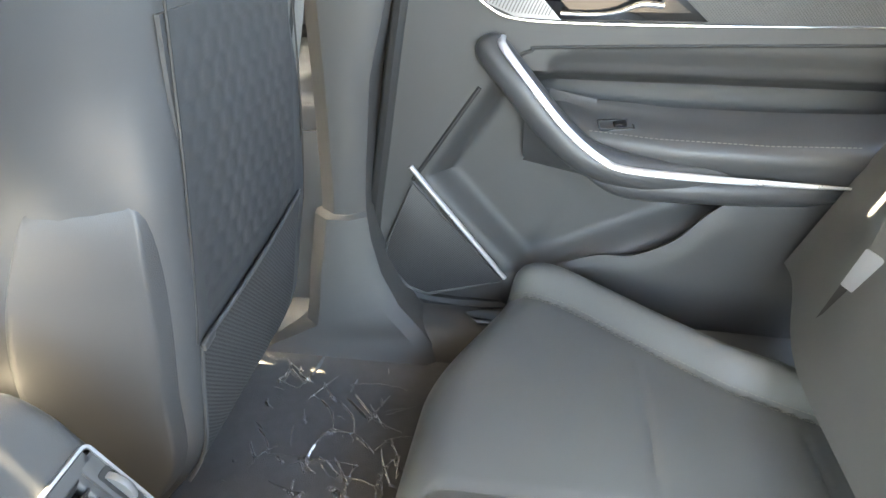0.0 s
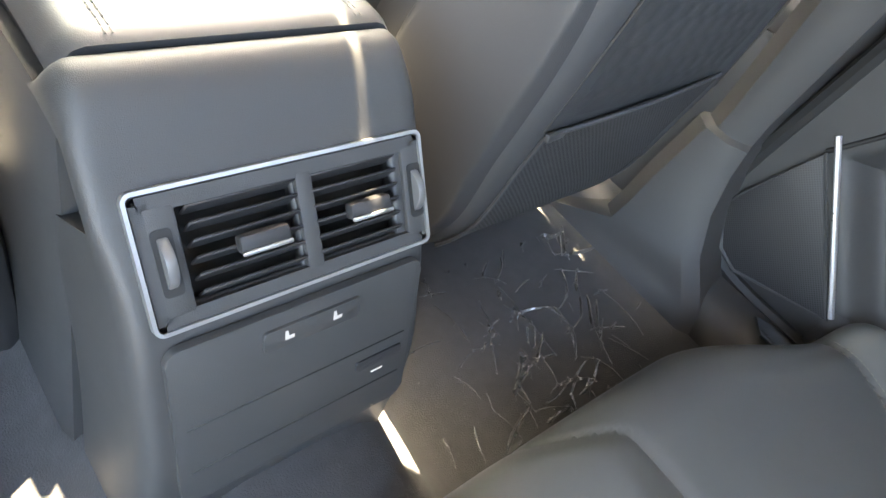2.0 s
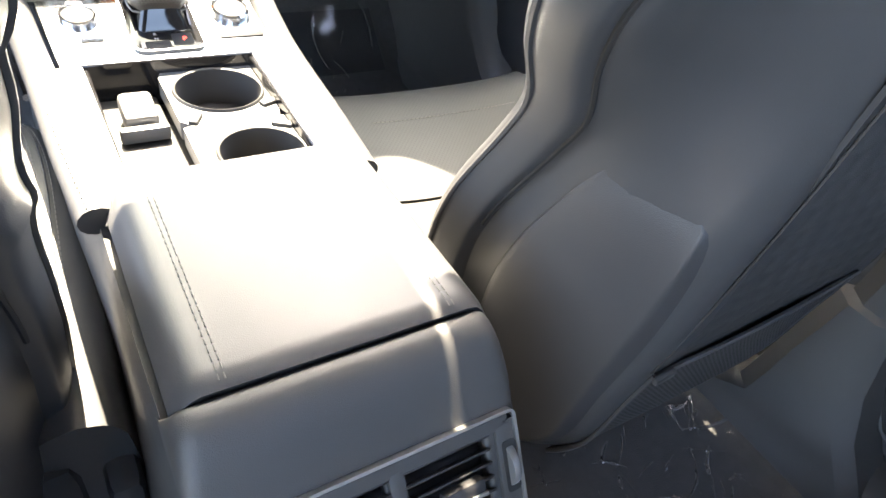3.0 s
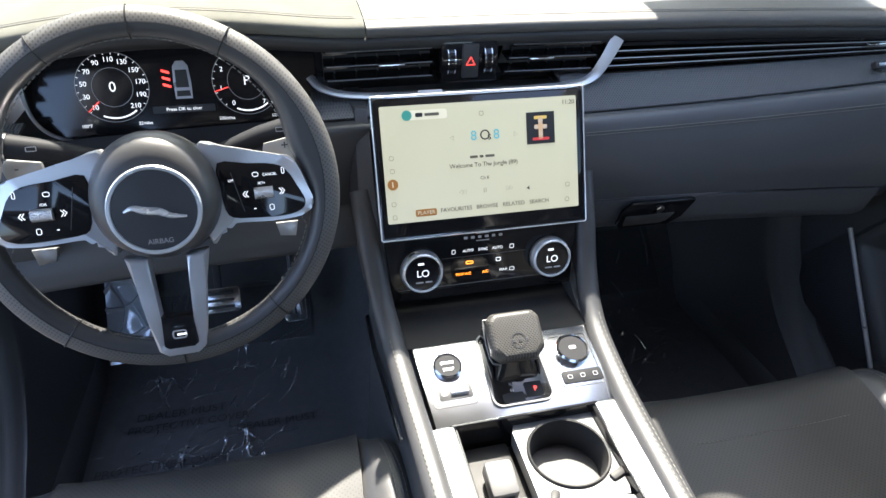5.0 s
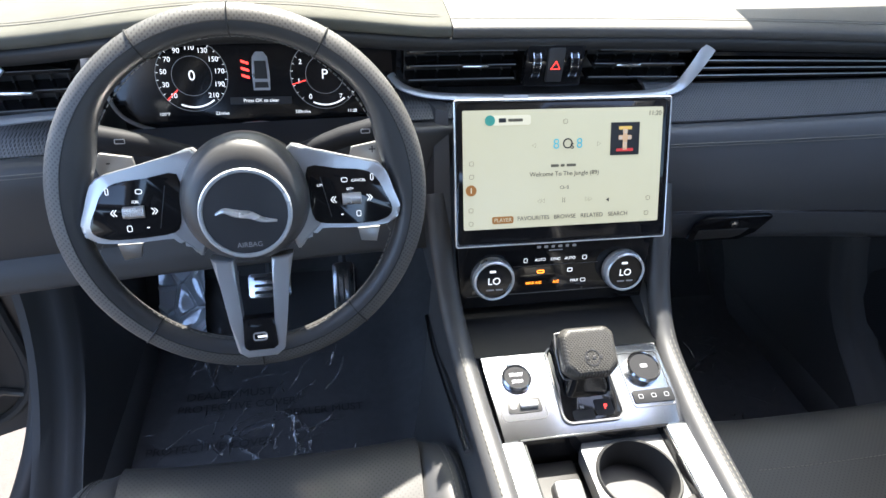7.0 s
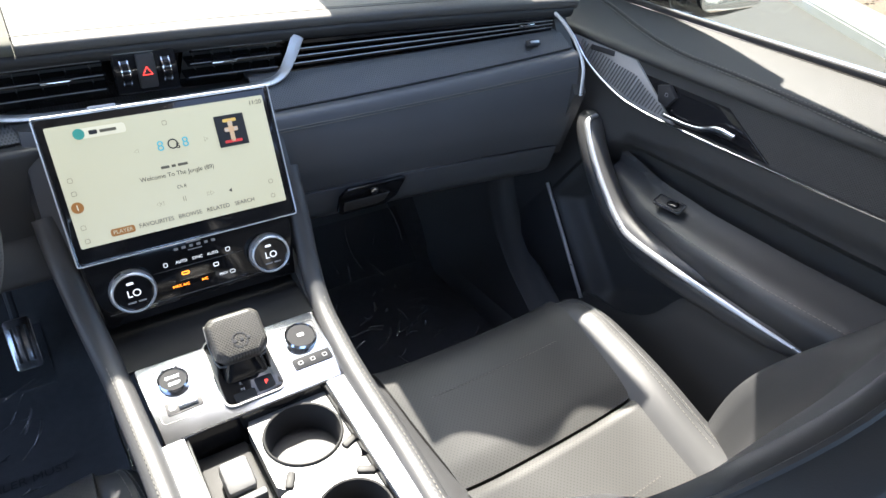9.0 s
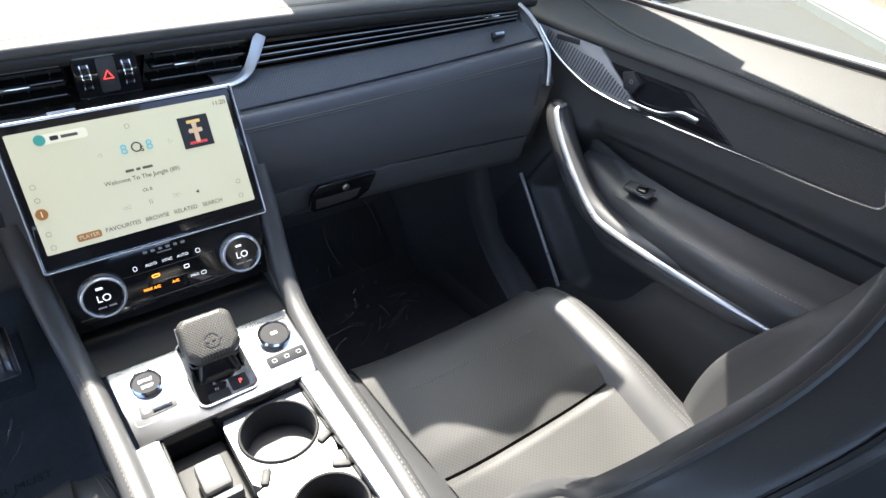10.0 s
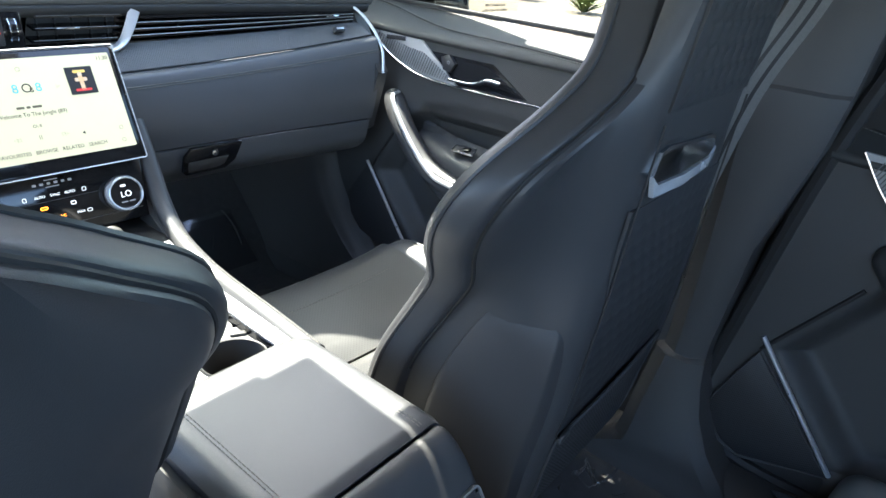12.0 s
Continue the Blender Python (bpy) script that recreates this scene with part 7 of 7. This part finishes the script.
def film_heights(X, Y, seed, count):
    """A clear film lying loose: slow swells, and many narrow folds of every length, thicker in some places."""
    rnd = random.Random(seed)
    wide, deep = X.max() - X.min(), Y.max() - Y.min()
    H = np.zeros_like(X)
    for k in range(9):
        a, ln, ph = rnd.uniform(0, math.tau), rnd.uniform(0.06, 0.16), rnd.uniform(0, math.tau)
        H += 0.00016 * np.sin((X * math.cos(a) + Y * math.sin(a)) / ln * math.tau + ph)
    spots = [(X.min() + wide * (1 - 0.9 * rnd.random() ** 1.6), Y.min() + deep * rnd.random() ** 1.4) for k in range(9)]
    for k in range(count):
        cx, cy = rnd.choice(spots)
        x, y = cx + rnd.gauss(0, 0.26) * wide, cy + rnd.gauss(0, 0.26) * deep
        a, bendy = rnd.gauss(0.9, 0.7), rnd.uniform(-14, 14)
        ln, w = rnd.uniform(0.015, 0.12), rnd.uniform(0.0012, 0.0030)
        h = w * rnd.uniform(1.2, 2.8)
        near, fade = np.full_like(X, 9.0), np.zeros_like(X)
        reach = (np.abs(X - x) < ln + 0.01) & (np.abs(Y - y) < ln + 0.01)
        xs, ys, n, f = X[reach], Y[reach], near[reach], fade[reach]
        for i in range(9):
            ex, ey = math.cos(a) * ln / 9, math.sin(a) * ln / 9
            t = np.clip(((xs - x) * ex + (ys - y) * ey) / (ex * ex + ey * ey), 0, 1)
            d = np.hypot(xs - x - t * ex, ys - y - t * ey)
            better = d < n
            n = np.where(better, d, n)
            f = np.where(better, np.sin(np.pi * (0.04 + 0.92 * (i + t) / 9)), f)
            x, y, a = x + ex, y + ey, a + bendy * ln / 9
        H[reach] += h * f * np.exp(-(n / w) ** 1.6)
    return H


def pedals():
    for name, x, y, z, wd, ht, lab in (("brake_pedal", -0.415, 0.43, 0.585, 0.085, 0.05, "bright metal brake pedal with rubber ribs"), ("accelerator_pedal", -0.265, 0.43, 0.570, 0.045, 0.10, "bright metal accelerator pedal")):
        p = thing(name, (x, y, z - ht / 2), lab, "pedal")
        m = pose(x, y, z, 55, 0, 0)
        part("pad", slab(rounded(wd, ht, 0.006), 0.008, m, 0.002), ALU, p)
        for k in range(3):
            part("rib", rbox(wd * 0.72 if ht < wd else 0.004, 0.006 if ht < wd else ht * 0.7, 0.003, 0.001, m @ (pose(0, -0.014 + 0.014 * k, 0.001) if ht < wd else pose(-0.012 + 0.012 * k, 0, 0.001))), RUBBER, p)
        part("arm", tube([(x, y + 0.01, z), (x, y + 0.10, z + 0.12), (x, y + 0.16, z + 0.30)], 0.008, 8), DARK_PLASTIC, p)
    f = thing("foot_rest", (-0.60, 0.50, 0.45), "ribbed metal foot rest under clear film", "foot rest")
    part("pad", slab(rounded(0.085, 0.20, 0.008), 0.01, pose(-0.600, 0.48, 0.545, 48, 0, 0), 0.002), ALU, f)
    m = pose(-0.600, 0.48, 0.545, 48, 0, 0)

    def wrap(u, v):
        x, y = -0.046 + 0.092 * u, -0.105 + 0.21 * v
        return m @ Vector((x, y, 0.004 + crumple(x * 1.6, y * 1.2, 4.4, 0.014)))
    part("film", sheet(wrap, 60, 90, 0.0006), FILM_GLINT, f, "crumpled protective film, its glints put into a pale colour")



pedals()


def floor_mat(name, corners, z, seed, words=(), fine=(150, 110), count=50):
    """A black carpet mat under a crumpled clear film. corners: front left, front right, rear right, rear left."""
    c = [Vector((x, y, 0)) for x, y in corners]
    mid = sum(c, Vector()) / 4
    t = thing(name, (mid.x, mid.y, z), "black floor mat under crumpled clear protective film", "floor mat", "floor mats")

    def pt(u, v):
        return c[0].lerp(c[1], u).lerp(c[3].lerp(c[2], u), v)

    def rise(p):
        return max(0.0, p.y - 0.40) * 0.9
    part("mat", sheet(lambda u, v: (pt(u, v).x, pt(u, v).y, z + 0.010 + rise(pt(u, v))), 12, 12, -0.010), MAT, t)

    nu, nv = fine
    U, V = np.meshgrid(np.linspace(-0.012, 1.012, nu + 1), np.linspace(-0.015, 1.015, nv + 1), indexing="ij")
    corner = [np.array((q.x, q.y)) for q in c]
    XY = [(corner[0][i] * (1 - U) + corner[1][i] * U) * (1 - V) + (corner[3][i] * (1 - U) + corner[2][i] * U) * V for i in (0, 1)]
    H = film_heights(XY[0], XY[1], seed, count)
    Z = z + np.maximum(0.0, XY[1] - 0.40) * 0.9 + 0.0118 + H - H.min()
    verts = np.stack([XY[0], XY[1], Z], -1).reshape(-1, 3).tolist()
    k = nv + 1
    faces = [(i * k + j, (i + 1) * k + j, (i + 1) * k + j + 1, i * k + j + 1) for i in range(nu) for j in range(nv)]
    me = bpy.data.meshes.new("film")
    me.from_pydata(verts, [], faces)
    me.shade_smooth()
    me.materials.append(FILM)
    f = new("film", me)
    f.parent, f.matrix_parent_inverse, f["label"] = t, world_of(t).inverted(), "crumpled clear plastic film"
    f.visible_shadow = False
    for s, u, v, size in words:
        p = pt(u, v)
        writing("writing", s, size, pose(p.x, p.y, z + 0.0205 + rise(p)), DIM_PRINT, t)
    return t


floor_mat("floor_mat", ((0.24, -0.622), (0.652, -0.638), (0.62, -0.94), (0.163, -0.855)), 0.425, 31, (), (460, 320), 230)
floor_mat("floor_mat", ((-0.645, 0.52), (-0.235, 0.52), (-0.24, 0.02), (-0.645, 0.02)), 0.425, 77,
          (("DEALER MUST", 0.36, 0.50, 0.026), ("PROTECTIVE COVER", 0.40, 0.56, 0.024), ("DEALER MUST", 0.80, 0.62, 0.024), ("PROTECTIVE COVER", 0.30, 0.74, 0.024)), (340, 400), 220)
floor_mat("floor_mat", ((0.23, 0.55), (0.62, 0.55), (0.62, 0.05), (0.23, 0.05)), 0.425, 13, (), (220, 280), 90)
floor_mat("floor_mat", ((-0.62, -0.60), (-0.17, -0.60), (-0.165, -0.90), (-0.62, -0.90)), 0.425, 52)


def wing_mirror():
    t = thing("wing_mirror", (0.90, 0.16, 1.15), "black exterior mirror outside the passenger window", "mirror")
    rr = []
    for x, sy, sz, zc in ((0.985, 0.03, 0.030, 1.190), (1.005, 0.06, 0.068, 1.208), (1.04, 0.075, 0.086, 1.215), (1.14, 0.082, 0.092, 1.219), (1.25, 0.075, 0.086, 1.219), (1.295, 0.055, 0.066, 1.219), (1.31, 0.02, 0.03, 1.219)):
        rr.append(curve([(x, 0.16 + sy * c, zc + sz * d) for c, d in ((-0.95, -0.9), (-1.0, 0.0), (-0.95, 0.9), (0.2, 1.0), (0.9, 0.6), (1.0, 0.0), (0.8, -0.7), (0.1, -1.0))], 4, True))
    part("housing", loft(rr), GLOSS, t)
    m = pose(1.150, 0.0752, 1.219, 90, 0, 0)
    g = part("glass", slab(rounded(0.235, 0.140, 0.045), 0.004, m @ pose(0, 0, 0.003), 0.001), MIRROR, t, "mirror glass")
    writing("writing", "OBJECTS IN MIRROR ARE", 0.0085, m @ pose(0, -0.038, 0.0036), INK, g)
    writing("writing", "CLOSER THAN THEY APPEAR", 0.0085, m @ pose(0, -0.051, 0.0036), INK, g)
    part("foot", loft([[Vector((x, 0.17 + a * w, z + b * h)) for a, b in ((-1, -1), (1, -1), (1, 1), (-1, 1))] for x, z, w, h in ((0.86, 1.184, 0.05, 0.016), (0.93, 1.188, 0.04, 0.014), (1.01, 1.195, 0.035, 0.016))]), GLOSS, t)


wing_mirror()
